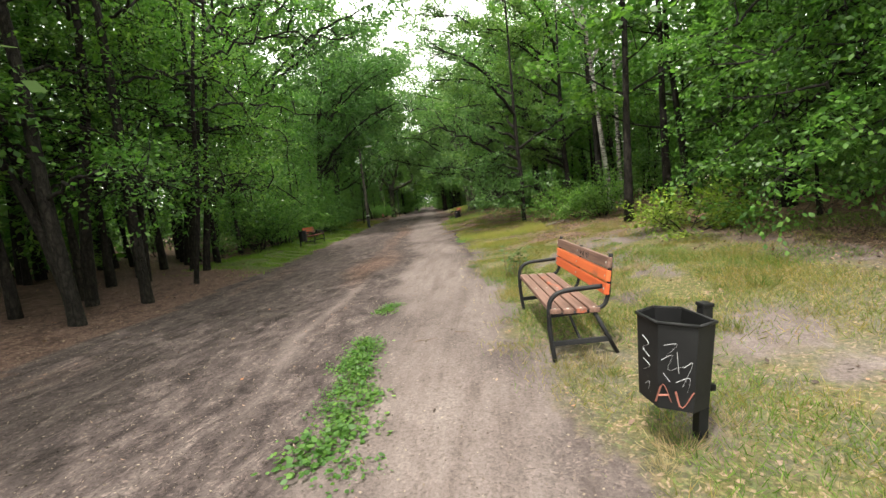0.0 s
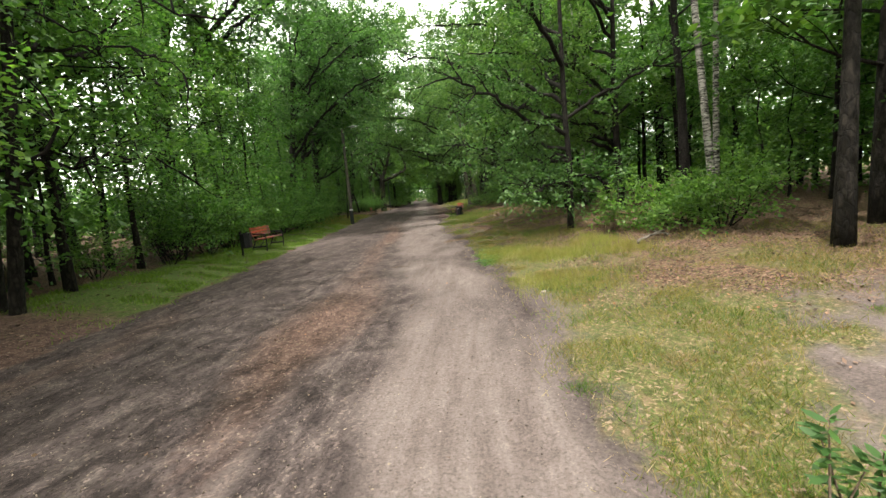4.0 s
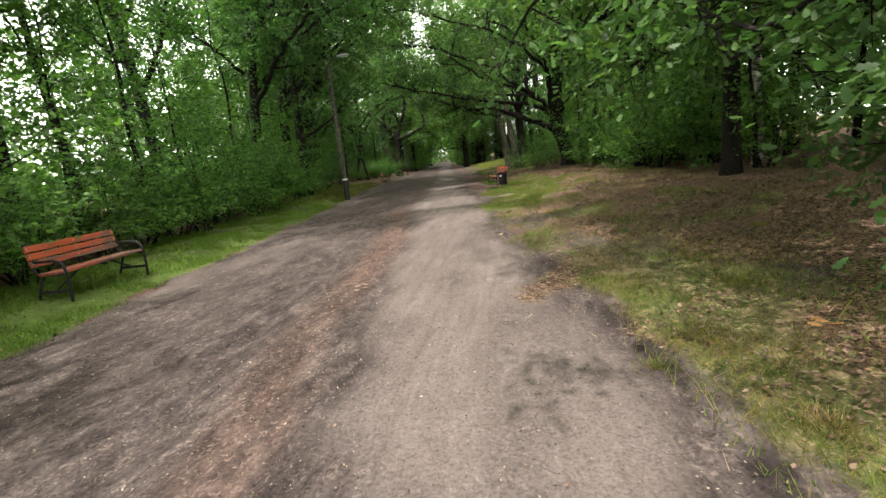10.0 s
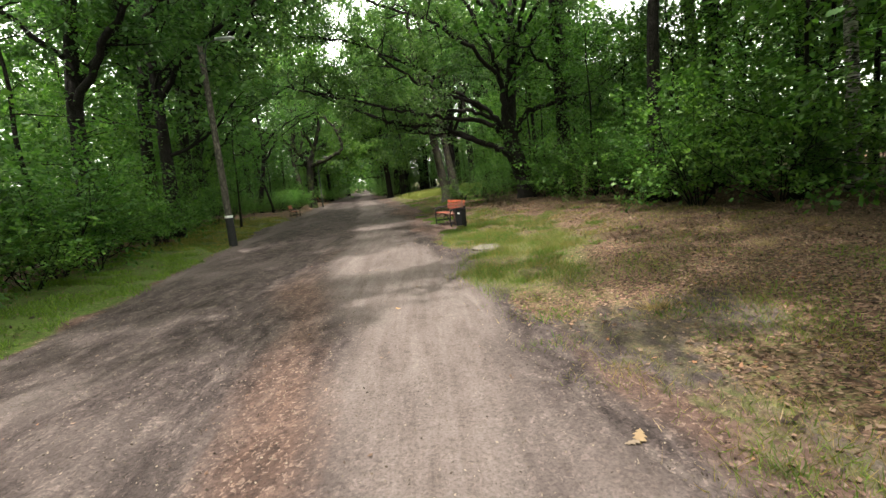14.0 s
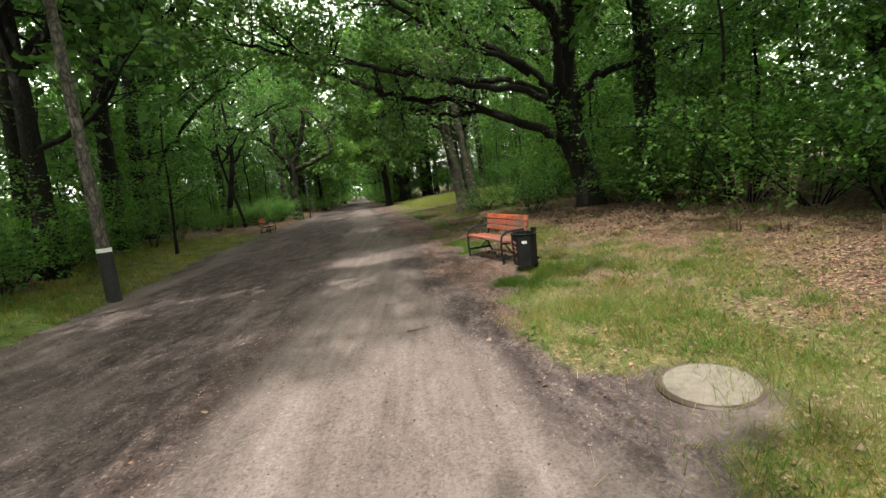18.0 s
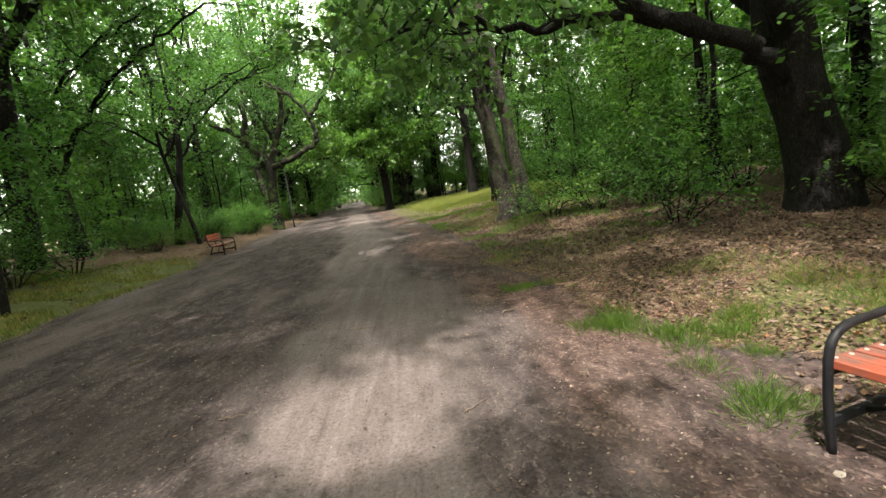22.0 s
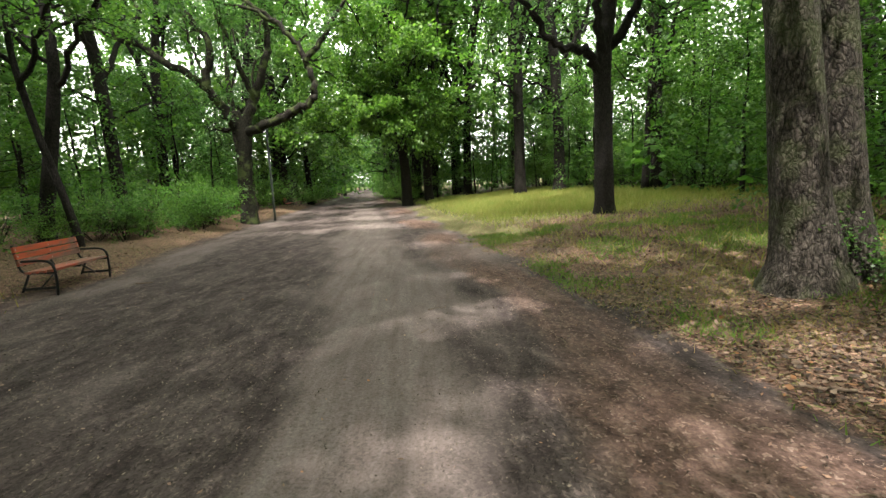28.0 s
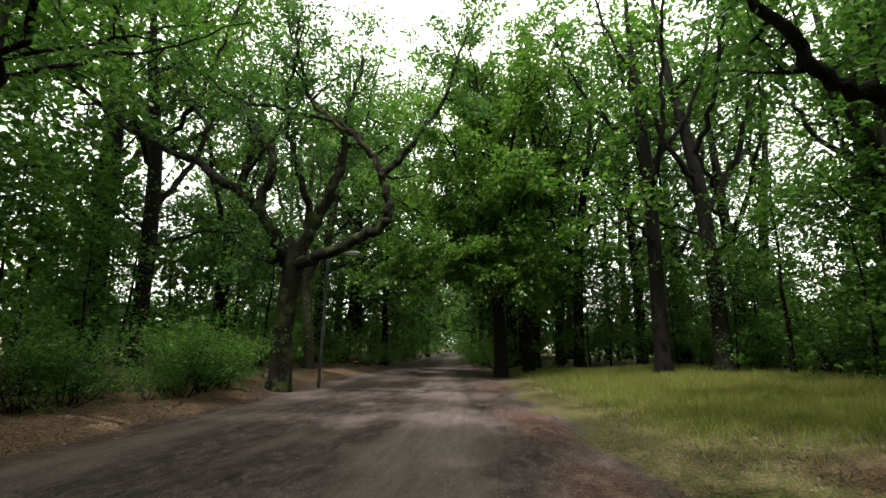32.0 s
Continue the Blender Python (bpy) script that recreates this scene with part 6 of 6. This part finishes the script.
blades("grass", GRASS, *scatter(1700000, -2, 57, 1, -0.3, 6.0, lambda x, y: grass_here(x, y) * 0.9, 1), 0.085, "short patchy meadow grass beside the road", "grass", 0.75, 0.06)
blades("grass", GRASS_DRY, *scatter(260000, -2, 50, 1, -0.2, 6, lambda x, y: (0.45 + 0.55 * smooth((y - 5) / 3)) * (1 - 0.7 * smooth((y - 10) / 4)) * (0.1 * (1 - smooth((y - 30) / 6)) + 0.6 * grass_here(x, y)) * (1 - 0.6 * smooth((y - 16) / 3) * smooth((27 - y) / 3)) * smooth((lattice(x, y, 1.4, 33) - 0.35) / 0.3), 2), 0.10, "dry straw-coloured grass among the green", "grass", 0.8, 0.045)
blades("grass", GRASS, *scatter(60000, 34, 52, -1, -0.1, 4.5, lambda x, y: grass_here(x, y), 9), 0.13, "shady olive grass on the road bank", "grass", 0.6, 0.11)
blades("grass", GRASS_LUSH, *scatter(45000, 24, 41, 1, 0.1, 4, lambda x, y: grass_here(x, y) * smooth((lattice(x, y, 0.9, 31) - 0.4) / 0.2), 10), 0.11, "fresh green grass patches by the bench", "grass", 0.7, 0.1)
blades("grass", GRASS_LUSH, *scatter(110000, -2, 9, 1, 0.2, 7, lambda x, y: 0.7 * smooth((lattice(x, y, 1.1, 58) - 0.45) / 0.18) * smooth((9 - y) / 3), 59), 0.08, "green grass patches in the worn meadow", "grass", 0.75, 0.08)
blades("grass", GRASS_LUSH, *scatter(60000, 14, 27, 1, 0.15, 4.5, lambda x, y: 0.75 * smooth((lattice(x, y, 0.8, 45) - 0.52) / 0.16) * smooth((y - 14) / 3) * smooth((27 - y) / 3), 46), 0.075, "green grass patches among dark leaf litter", "grass", 0.75, 0.09)
blades("grass", GRASS_LUSH, *scatter(90000, 42, 57, 1, 0.3, 7, lambda x, y: 0.8 * smooth((lattice(x, y, 0.75, 43) - 0.56) / 0.16) * smooth((y - 42) / 3), 44), 0.12, "fresh green grass tufts among fallen leaves", "grass", 0.7, 0.1)
blades("grass", GRASS_LUSH, *scatter(120000, 8, 36, -1, -0.1, 2.8, lambda x, y: grass_here(x, y), 3), 0.09, "lush green grass along the road's edge", "grass", 0.6, 0.13)
blades("grass", GRASS_TALL, *scatter(140000, 50, 80, 1, 0.2, 13, lambda x, y: smooth((x - right_edge(y) - 1.0) / 2.2) * (0.08 + 0.92 * smooth((y - 55.2 - 2.5 * lattice(x, y, 1.6, 57)) / 5)), 4), 0.22, "tall ripe yellow-green meadow grass", "grass", 0.5, 0.09)


blades("grass", GRASS_TALL, *scatter(52000, 9.5, 18, 1, 0.15, 3.0, lambda x, y: 0.6 * smooth((lattice(x, y, 1.2, 51) - 0.3) / 0.3) * smooth((y - 9.5) / 2) * (1 - smooth((y - 14) / 4)), 52), 0.2, "fine tall seeding grass in a soft haze", "grass", 0.4, 0.022)
blades("grass", GRASS_TALL, *scatter(40000, 25, 34, 1, 0.15, 2.6, lambda x, y: 0.6 * smooth((lattice(x, y, 1.0, 53) - 0.4) / 0.3) * smooth((y - 25) / 2) * (1 - smooth((y - 32) / 2)), 54), 0.16, "fine tall seeding grass round the manhole", "grass", 0.45, 0.026)


def litter_here(x, y):
    return zones(x, y)[1] * smooth((lattice(x, y, 0.8, 22) - 0.2) / 0.5)


def fallen(name, n, y0, y1, side, u0, u1, want, seed, size, label, mat=None, tilt=0.35, category="leaf litter"):
    x, y = scatter(n, y0, y1, side, u0, u1, want, seed)
    r = np.random.default_rng(seed)
    m = len(x)
    p = np.stack([x, y, relief(x, y) + r.uniform(0.004, 0.03, m)], -1)
    w = r.normal(0, 1, (m, 3)) * (1, 1, 0.25)
    f = r.normal(0, tilt, (m, 3)) + (0, 0, 1)
    me = leaf_mesh(name, mat or LITTER, p, w, f, size * r.uniform(0.6, 1.3, m), 0.55)
    tagged(new(name, me), label, category, kind="stuff")


fallen("leaf_litter", 270000, 0, 62, 1, 0.2, 7.5, lambda x, y: 0.012 + 0.85 * litter_here(x, y), 6, 0.045, "fallen brown oak leaves on the forest floor")
fallen("leaf_litter", 42000, 41, 58, 1, 0.25, 7.5, lambda x, y: 0.75 * smooth((y - 41) / 4) * smooth((58 - y) / 4) * (1 - 0.85 * np.clip(grass_here(x, y), 0, 1)) * smooth((lattice(x, y, 0.6, 41) - 0.15) / 0.5), 61, 0.056, "curled pale brown oak leaves among grass tufts")
# leaves thinned before y 26: the dark mould between them stands for crown shade
fallen("leaf_litter", 26000, 19, 33, 1, -0.5, 5.5, lambda x, y: (0.35 + 0.35 * smooth((y - 26) / 3)) * smooth((x - right_edge(y) + 0.2) / 1.2) * smooth((y - 19) / 3) * smooth((33 - y) / 3) * smooth((lattice(x, y, 0.9, 47) - 0.25) / 0.5), 62, 0.05, "brown oak leaves strewn over thin grass")
fallen("leaf_litter", 60000, 35, 51, 1, 0.5, 7, lambda x, y: smooth((y - 35) / 3) * smooth((51 - y) / 3) * (1 - 0.8 * np.clip(grass_here(x, y), 0, 1)) * smooth((lattice(x, y, 0.8, 48) - 0.12) / 0.4), 63, 0.058, "russet and tan oak leaves under the trees", None, 0.5)
fallen("leaf_litter", 22000, -2, 66, -1, 0.0, 6, litter_here, 7, 0.07, "fallen brown leaves under the slim trees")
fallen("leaf_litter", 60000, -3, 66, 1, -8, 0.3, lambda x, y: 0.035 + 0.4 * zones(x, y)[3], 8, 0.036, "scattered leaf scraps on the dirt road")
CRUMB = leaf_material("soil_crumb", (0.022, 0.015, 0.011), (0.085, 0.060, 0.047), (0.27, 0.205, 0.17), 0.0, 0.9)
fallen("road_crumbs", 150000, -2, 56, 1, -7.5, 0.2, lambda x, y: 0.12 + 0.75 * zones(x, y)[2], 12, 0.019, "small crumbs of soil and leaf scraps on the road", CRUMB, 0.7, "crumbs")


# ---- weeds, sticks and tufts ----
def tuft(n, tall, seed, mat, wide=0.09, spread=0.07, lean=0.55):
    r = np.random.default_rng(seed)
    p = np.stack([r.normal(0, spread, n), r.normal(0, spread, n), np.full(n, -0.02)], -1)
    w = r.normal(0, lean, (n, 3)) + p * 4
    w[:, 2] = 1
    f = r.normal(0, 1, (n, 3))
    f[:, 2] = 0
    return leaf_mesh("tuft", mat, p, w, f, tall * r.uniform(0.5, 1.2, n), wide)


def small(name, label, category, data, x, y, turn=0, scale=1.0, group=""):
    if category in ("grass tuft", "weed"):
        ob = thing(name, label, category, group)
        tagged(part("foliage", data, ob), kind="stuff")
    else:
        ob = tagged(new(name, data), label, category, group)
    ob.matrix_basis = pose(x, y, float(relief(x, y)), 0, 0, turn)
    ob.scale = (scale, scale, scale)
    return ob


TUFT = [tuft(160, 0.15, 301, GRASS_LUSH, 0.035, 0.09, 0.7), tuft(150, 0.18, 302, GRASS, 0.032, 0.10, 0.7), tuft(110, 0.2, 303, GRASS_DRY, 0.026, 0.09, 0.7)]
rng = np.random.default_rng(77)
for x, y, k, s in ((0.95, 38.81, 0, 1.0), (0.9, 38.5, 0, 0.7), (1.03, 39.07, 1, 0.9), (1.22, 38.24, 0, 1.1), (1.5, 38.0, 0, 0.9), (1.56, 31.4, 0, 0.8), (1.8, 31.83, 0, 0.9), (2.3, 32.6, 1, 1.0), (2.0, 33.4, 1, 1.2), (2.7, 33.2, 1, 1.1), (2.9, 34.2, 0, 1.0), (2.2, 34.6, 1, 1.0), (4.55, 0.1, 2, 0.55), (4.4, -0.05, 2, 0.4), (4.9, 0.3, 2, 0.5), (5.6, 1.6, 1, 0.9), (6.4, 2.6, 1, 0.9), (7.0, 3.4, 1, 0.9), (5.8, 4.4, 2, 0.8), (1.1, 33.7, 0, 0.7), (1.9, 35.2, 2, 0.8)):
    small("grass_tuft", "loose tuft of long grass blades", "grass tuft", TUFT[k], x, y, rng.uniform(0, 360), s, "grass tufts")
for cx, cy, n, wide in ((1.65, 33.8, 9, 0.25), (1.2, 33.5, 6, 0.12), (1.56, 33.3, 5, 0.15), (2.5, 33.9, 8, 0.4), (0.9, 38.7, 6, 0.15), (1.2, 38.0, 7, 0.2), (1.7, 38.2, 6, 0.25), (1.05, 36.95, 5, 0.12), (0.52, 40.55, 6, 0.12)):
    for _ in range(n):
        small("grass_tuft", "fresh green tuft of grass on trodden soil", "grass tuft", TUFT[0], cx + rng.normal(0, wide), cy + rng.normal(0, wide), rng.uniform(0, 360), rng.uniform(0.5, 0.95), "grass tufts")
for _ in range(60):
    y = rng.uniform(27.5, 34.5)
    x = beside(1, y, abs(rng.normal(1.4, 1.1)) + 0.15)
    if math.hypot(x - 1.5, y - 29.75) > 0.85 and not (x < 2.0 and y < 29.75):
        small("grass_tuft", "fresh green tuft of grass on thin turf", "grass tuft", TUFT[0], x, y, rng.uniform(0, 360), rng.uniform(0.45, 0.85), "grass tufts")
for _ in range(70):
    y = rng.uniform(-1, 47)
    x = beside(1, y, abs(rng.normal(1.8, 1.6)) + 0.1)
    if math.hypot(x - 1.5, y - 29.75) < 0.8:
        continue
    small("grass_tuft", "loose tuft of long grass blades", "grass tuft", TUFT[rng.integers(3)], x, y, rng.uniform(0, 360), rng.uniform(0.35, 0.8), "grass tufts")


def weed_leaves(n, seed, size, high):
    r = np.random.default_rng(seed)
    p = np.stack([r.normal(0, 0.10, n), r.normal(0, 0.10, n), r.uniform(0.01, high, n)], -1)
    w = r.normal(0, 1, (n, 3)) * (1, 1, 0.3) + p * 5 * (1, 1, 0)
    f = r.normal(0, 0.4, (n, 3)) + (0, 0, 1)
    return leaf_mesh("weed", LEAF_BRIGHT, p, w, f, size * r.uniform(0.5, 1.2, n), 0.7)


WEED = [weed_leaves(110, 311, 0.05, 0.08), weed_leaves(90, 312, 0.042, 0.06)]
for k in range(46):
    f = (k / 45) ** 0.8
    y = 0.1 + 3.0 * f if k < 36 else 3.9 + 0.5 * (k - 36) / 10
    x = float(np.interp(y, [0.2, 1.2, 2.5, 4.4], [2.52, 2.44, 2.26, 2.14])) + rng.normal(0, 0.10 * (1 - 0.5 * f))
    small("weed", "low broad-leaved green weed growing between the tracks", "weed", WEED[rng.integers(2)], x, y, rng.uniform(0, 360), rng.uniform(0.6, 1.15) * (1 - 0.35 * f), "weeds between the tracks")


for _ in range(16):
    y = 14.2 + rng.normal(0, 0.55)
    small("weed", "low broad-leaved green weed at the road's edge", "weed", WEED[rng.integers(2)], float(right_edge(y)) + 0.1 + abs(rng.normal(0, 0.22)), y, rng.uniform(0, 360), rng.uniform(0.5, 1.0), "weeds at the road's edge")


def twig_thing(name, label, category, x, y, turn, length, r, seed, forks=2, mat=None, up=0.0):
    b, q = Build(), np.random.default_rng(seed)
    pts = [Vector((i * length / 6 - length / 2, q.normal(0, length * 0.03), r + 0.01 + up * i / 6 + abs(q.normal(0, 0.01)))) for i in range(7)]
    b.tube(curve(pts, 2), [r * (1 - 0.6 * i / 12) for i in range(13)], 5)
    ob = thing(name, label, category, "sticks")
    part("stick", b.mesh("stick", mat or TWIG), ob)
    for k in range(forks):
        c = Build()
        a = pts[2 + k]
        d = Vector((0.7, (-1) ** k * 0.7, 0.1)) * length * 0.28
        c.tube([a, a + d * 0.5 + Vector((0, 0, 0.01)), a + d], [r * 0.6, r * 0.45, r * 0.2], 4)
        part("fork", c.mesh("fork", mat or TWIG), ob)
    ob.matrix_basis = pose(x, y, float(relief(x, y)), 0, 0, turn)
    return ob


PALEWOOD = plain("bleached_dead_wood", (0.125, 0.108, 0.092), 0.9, 0.3, 25)
twig_thing("dead_branch", "bleached dead branch lying on leaf litter", "branch", 6.0, 13.05, 45, 1.15, 0.035, 401, 2, PALEWOOD, 0.10)
twig_thing("dead_branch", "bleached dead branch lying on leaf litter", "branch", 6.35, 13.6, 100, 0.7, 0.022, 402, 1, PALEWOOD, 0.05)
for x, y, a, n, r in ((-1.55, 39.77, 0, 0.28, 0.008), (-0.15, 39.9, 40, 0.22, 0.006), (0.1, 39.6, 30, 0.25, 0.008), (0.5, 39.5, 10, 0.25, 0.008), (-4.0, 39.8, 60, 0.3, 0.012), (-0.2, 31.9, 5, 0.25, 0.01), (0.0, 43.6, -10, 0.35, 0.022), (-0.1, 44.0, -30, 0.3, 0.01), (2.9, 2.4, 20, 0.22, 0.005), (3.3, 2.6, -20, 0.18, 0.005), (1.7, 10.3, 70, 0.12, 0.006), (0.9, 14.0, 20, 0.4, 0.006), (0.3, 21.6, 80, 0.25, 0.006), (-1.6, 42.0, 20, 0.3, 0.008), (-2.0, 45.2, 35, 0.3, 0.006), (-6.85, 52.6, 20, 0.25, 0.012), (-0.5, 28.6, 10, 0.2, 0.006)):
    twig_thing("stick", "short dry stick lying on the dirt road", "stick", x, y, a, n, r, int(400 + abs(x * 37 + y * 11)), 1 if n > 0.3 else 0)


def stalk_plant(name, label, x, y, tall, stems, seed, mat, leaf, per):
    q, ob = np.random.default_rng(seed), thing(name, label, "plant")
    p, w, f, s = [], [], [], []
    for k in range(stems):
        b = Build()
        bx, by = q.normal(0, 0.06, 2)
        dx, dy = q.normal(0, 0.10, 2)
        h = tall * q.uniform(0.7, 1.1)
        pts = [(bx + dx * i / 4, by + dy * i / 4, -0.02 + h * i / 4) for i in range(5)]
        b.tube(pts, [0.007, 0.006, 0.005, 0.004, 0.002], 5)
        part("stem", b.mesh("stem", TWIG), ob)
        for i in range(per):
            z = q.uniform(0.2, 1.0)
            a = q.uniform(0, 6.28)
            p.append((bx + dx * z, by + dy * z, h * z))
            w.append((math.cos(a), math.sin(a), q.uniform(-0.2, 0.7)))
            f.append((q.normal(0, 0.3), q.normal(0, 0.3), 1))
            s.append(leaf * q.uniform(0.6, 1.2))
    tagged(part("foliage", leaf_mesh("stalk_foliage", mat, p, w, f, s, 0.34), ob), kind="stuff")
    ob.matrix_basis = pose(x, y, float(relief(x, y)))


stalk_plant("oak_sapling", "small bushy oak sapling in the grass", 4.02, 5.72, 0.55, 6, 501, LEAF_OAK, 0.085, 26)
stalk_plant("oak_sapling", "small bushy oak sapling in the grass", 4.2, 5.8, 0.52, 4, 502, LEAF_OAK, 0.085, 26)
stalk_plant("tall_weed", "tall upright green weed before the shrubs", 4.83, 33.92, 1.0, 3, 503, LEAF_BRIGHT, 0.10, 34)
stalk_plant("tall_weed", "tall upright green weed before the shrubs", 5.11, 33.24, 1.3, 3, 504, LEAF_BRIGHT, 0.10, 44)
stalk_plant("tall_weed", "tall upright green weed before the shrubs", 6.0, 15.5, 1.3, 8, 505, LEAF_BRIGHT, 0.12, 50)
stalk_plant("tall_weed", "tall upright green weed before the shrubs", 5.75, 14.95, 1.1, 7, 506, LEAF_BRIGHT, 0.12, 40)


def bush(x, y, h, n, seed, mat, leaf, label, flat=0.5, per=24, up=0.8):
    q = np.random.default_rng(seed)
    wood, anchors = Build(), []
    for j in range(n):
        a = j * 2.4
        bough(wood, anchors, (0.12 * math.cos(a), 0.12 * math.sin(a), -0.05), (math.cos(a) * 0.8, math.sin(a) * 0.8, up), h * q.uniform(0.7, 1.1), 0.018, 1, q, -0.03, 0.2, 6)
    s = thing("shrub", label, "shrub", "shrubs")
    tagged(part("branching", wood.mesh("bush_branching", BARK_PINE), s), kind="stuff")
    tagged(part("foliage", leaf_mesh("bush_foliage", mat, *spray(anchors, per, 0.5, leaf, q, flat)), s), kind="stuff")
    s.matrix_basis = pose(x, y, float(land(x, y)), 0, 0, 40)


bush(7.6, 7.2, 0.85, 6, 511, LEAF_YELLOW, 0.09, "low yellow-green maple shrub before the dark wood", 0.95, 18, 0.4)
bush(8.4, 8.1, 0.9, 6, 512, LEAF_YELLOW, 0.09, "low yellow-green maple shrub before the dark wood", 0.95, 18, 0.4)
bush(7.2, 14.8, 1.3, 9, 513, LEAF_BRIGHT, 0.085, "bright green leafy shrub at the wood's edge")
bush(7.6, 13.6, 1.4, 9, 514, LEAF_BRIGHT, 0.085, "bright green leafy shrub at the wood's edge")
bush(2.98, 47.05, 1.5, 9, 515, LEAF, 0.08, "many-stemmed green shrub beside the tree pair", 0.85, 12, 1.2)
bush(4.0, 46.5, 2.2, 10, 516, LEAF, 0.08, "many-stemmed green shrub beside the tree pair", 0.85, 12, 1.3)
bush(5.2, 46.0, 2.3, 10, 517, LEAF, 0.08, "many-stemmed green shrub beside the tree pair", 0.85, 12, 1.3)

bush(3.0, 49.12, 0.5, 7, 522, LEAF, 0.05, "green shoots sprouting at the tree pair's foot", 0.85, 12, 1.2)
bush(6.3, 40.7, 0.95, 7, 520, LEAF_BRIGHT, 0.09, "fresh green sprouts at the old oak's foot", 0.85, 10)
bush(3.9, 42.6, 1.3, 8, 521, LEAF, 0.075, "many-stemmed green shrub by the old oak", 0.85, 12, 1.3)
bush(8.2, 32.4, 3.2, 14, 518, LEAF, 0.11, "many-stemmed hazel shrub in deep shade")
bush(7.8, 29.2, 3.2, 14, 519, LEAF, 0.11, "many-stemmed hazel shrub in deep shade")

# pebbles on the road
PEB = []
for k in range(3):
    q = np.random.default_rng(600 + k)
    bm = bmesh.new()
    bmesh.ops.create_icosphere(bm, subdivisions=1, radius=0.5)
    for v in bm.verts:
        v.co = Vector((v.co.x * q.uniform(0.8, 1.2), v.co.y * q.uniform(0.6, 1.0), v.co.z * 0.5))
    me = bpy.data.meshes.new("pebble")
    bm.to_mesh(me)
    bm.free()
    me.materials.append(PEBBLE)
    PEB.append(me)
rng = np.random.default_rng(9)
for _ in range(150):
    y = rng.uniform(-1, 58)
    x = float(left_edge(y)) + (float(right_edge(y)) - float(left_edge(y))) * rng.uniform(0.05, 1.0)
    small("pebble", "small pale pebble on the dirt road", "pebble", PEB[rng.integers(3)], x, y, rng.uniform(0, 360), rng.uniform(0.012, 0.04), "pebbles")
small("stone", "flat pale stone in the thin grass", "stone", PEB[1], 3.55, 10.4, 30, 0.10)
small("stone", "pale stone at the bench's foot", "stone", PEB[0], 0.86, 36.45, 10, 0.06)

# larger single leaves, a green sprig and loose sticks
LEAF_FALLEN = leaf_material("fallen_oak_leaf", (0.15, 0.105, 0.075), (0.19, 0.142, 0.105), (0.24, 0.19, 0.145), 0.1, 0.6)
LEAF_RUSSET = leaf_material("fallen_russet_leaf", (0.30, 0.14, 0.05), (0.36, 0.19, 0.08), (0.42, 0.25, 0.11), 0.2, 0.6)


def one_leaf(name, mat, size):
    return leaf_mesh(name, mat, [(-size / 2, 0, 0.014)], [(1, 0, 0.12)], [(0.1, 0.15, 1)], [size], lobed=True)


PALE_LEAF, RUSSET_LEAF = one_leaf("fallen_leaf", LEAF_FALLEN, 0.12), one_leaf("russet_leaf", LEAF_RUSSET, 0.12)
rng = np.random.default_rng(31)
for x, y, s in ((-0.40, 19.65, 1.1), (-0.36, 19.5, 0.9), (-0.47, 19.58, 1.0), (-0.43, 19.38, 0.8), (1.44, 22.51, 1.2), (1.36, 22.45, 0.9), (2.24, 21.33, 1.2), (2.16, 21.27, 0.9), (-1.17, 45.6, 1.1), (0.29, 3.22, 0.9), (3.59, 1.98, 0.7), (0.63, 14.88, 0.9), (0.48, 31.35, 0.9), (-2.24, 32.3, 0.8), (-1.9, 30.6, 0.7), (0.2, 27.0, 0.8)):
    small("fallen_leaf", "single pale fallen oak leaf on the road", "leaf", PALE_LEAF, x, y, rng.uniform(0, 360), s, "fallen leaves")
for x, y, s in ((3.71, 17.34, 1.2), (3.64, 17.28, 1.0), (3.76, 17.26, 0.9), (-0.08, 25.83, 0.9)):
    small("fallen_leaf", "single russet fallen oak leaf on thin grass", "leaf", RUSSET_LEAF, x, y, rng.uniform(0, 360), s, "fallen leaves")
for k in range(30):
    y = rng.uniform(34, 50)
    x = float(right_edge(y)) + rng.normal(-0.3, 1.0)
    twig_thing("stick", "thin dry twig on trodden soil", "stick", x, y, rng.uniform(0, 180), rng.uniform(0.10, 0.32), rng.uniform(0.003, 0.007), 460 + k, 0)
stalk_plant("oak_sprig", "broken green oak sprig lying at the road's edge", 0.86, 31.25, 0.10, 3, 507, LEAF_OAK, 0.08, 5)
twig_thing("stick", "thick broken stick on the litter by the road", "stick", 0.35, 45.85, 12, 0.40, 0.014, 451, 0)
twig_thing("stick", "forked dry twig on the litter by the road", "stick", 0.62, 47.3, 160, 0.4, 0.012, 452, 1)
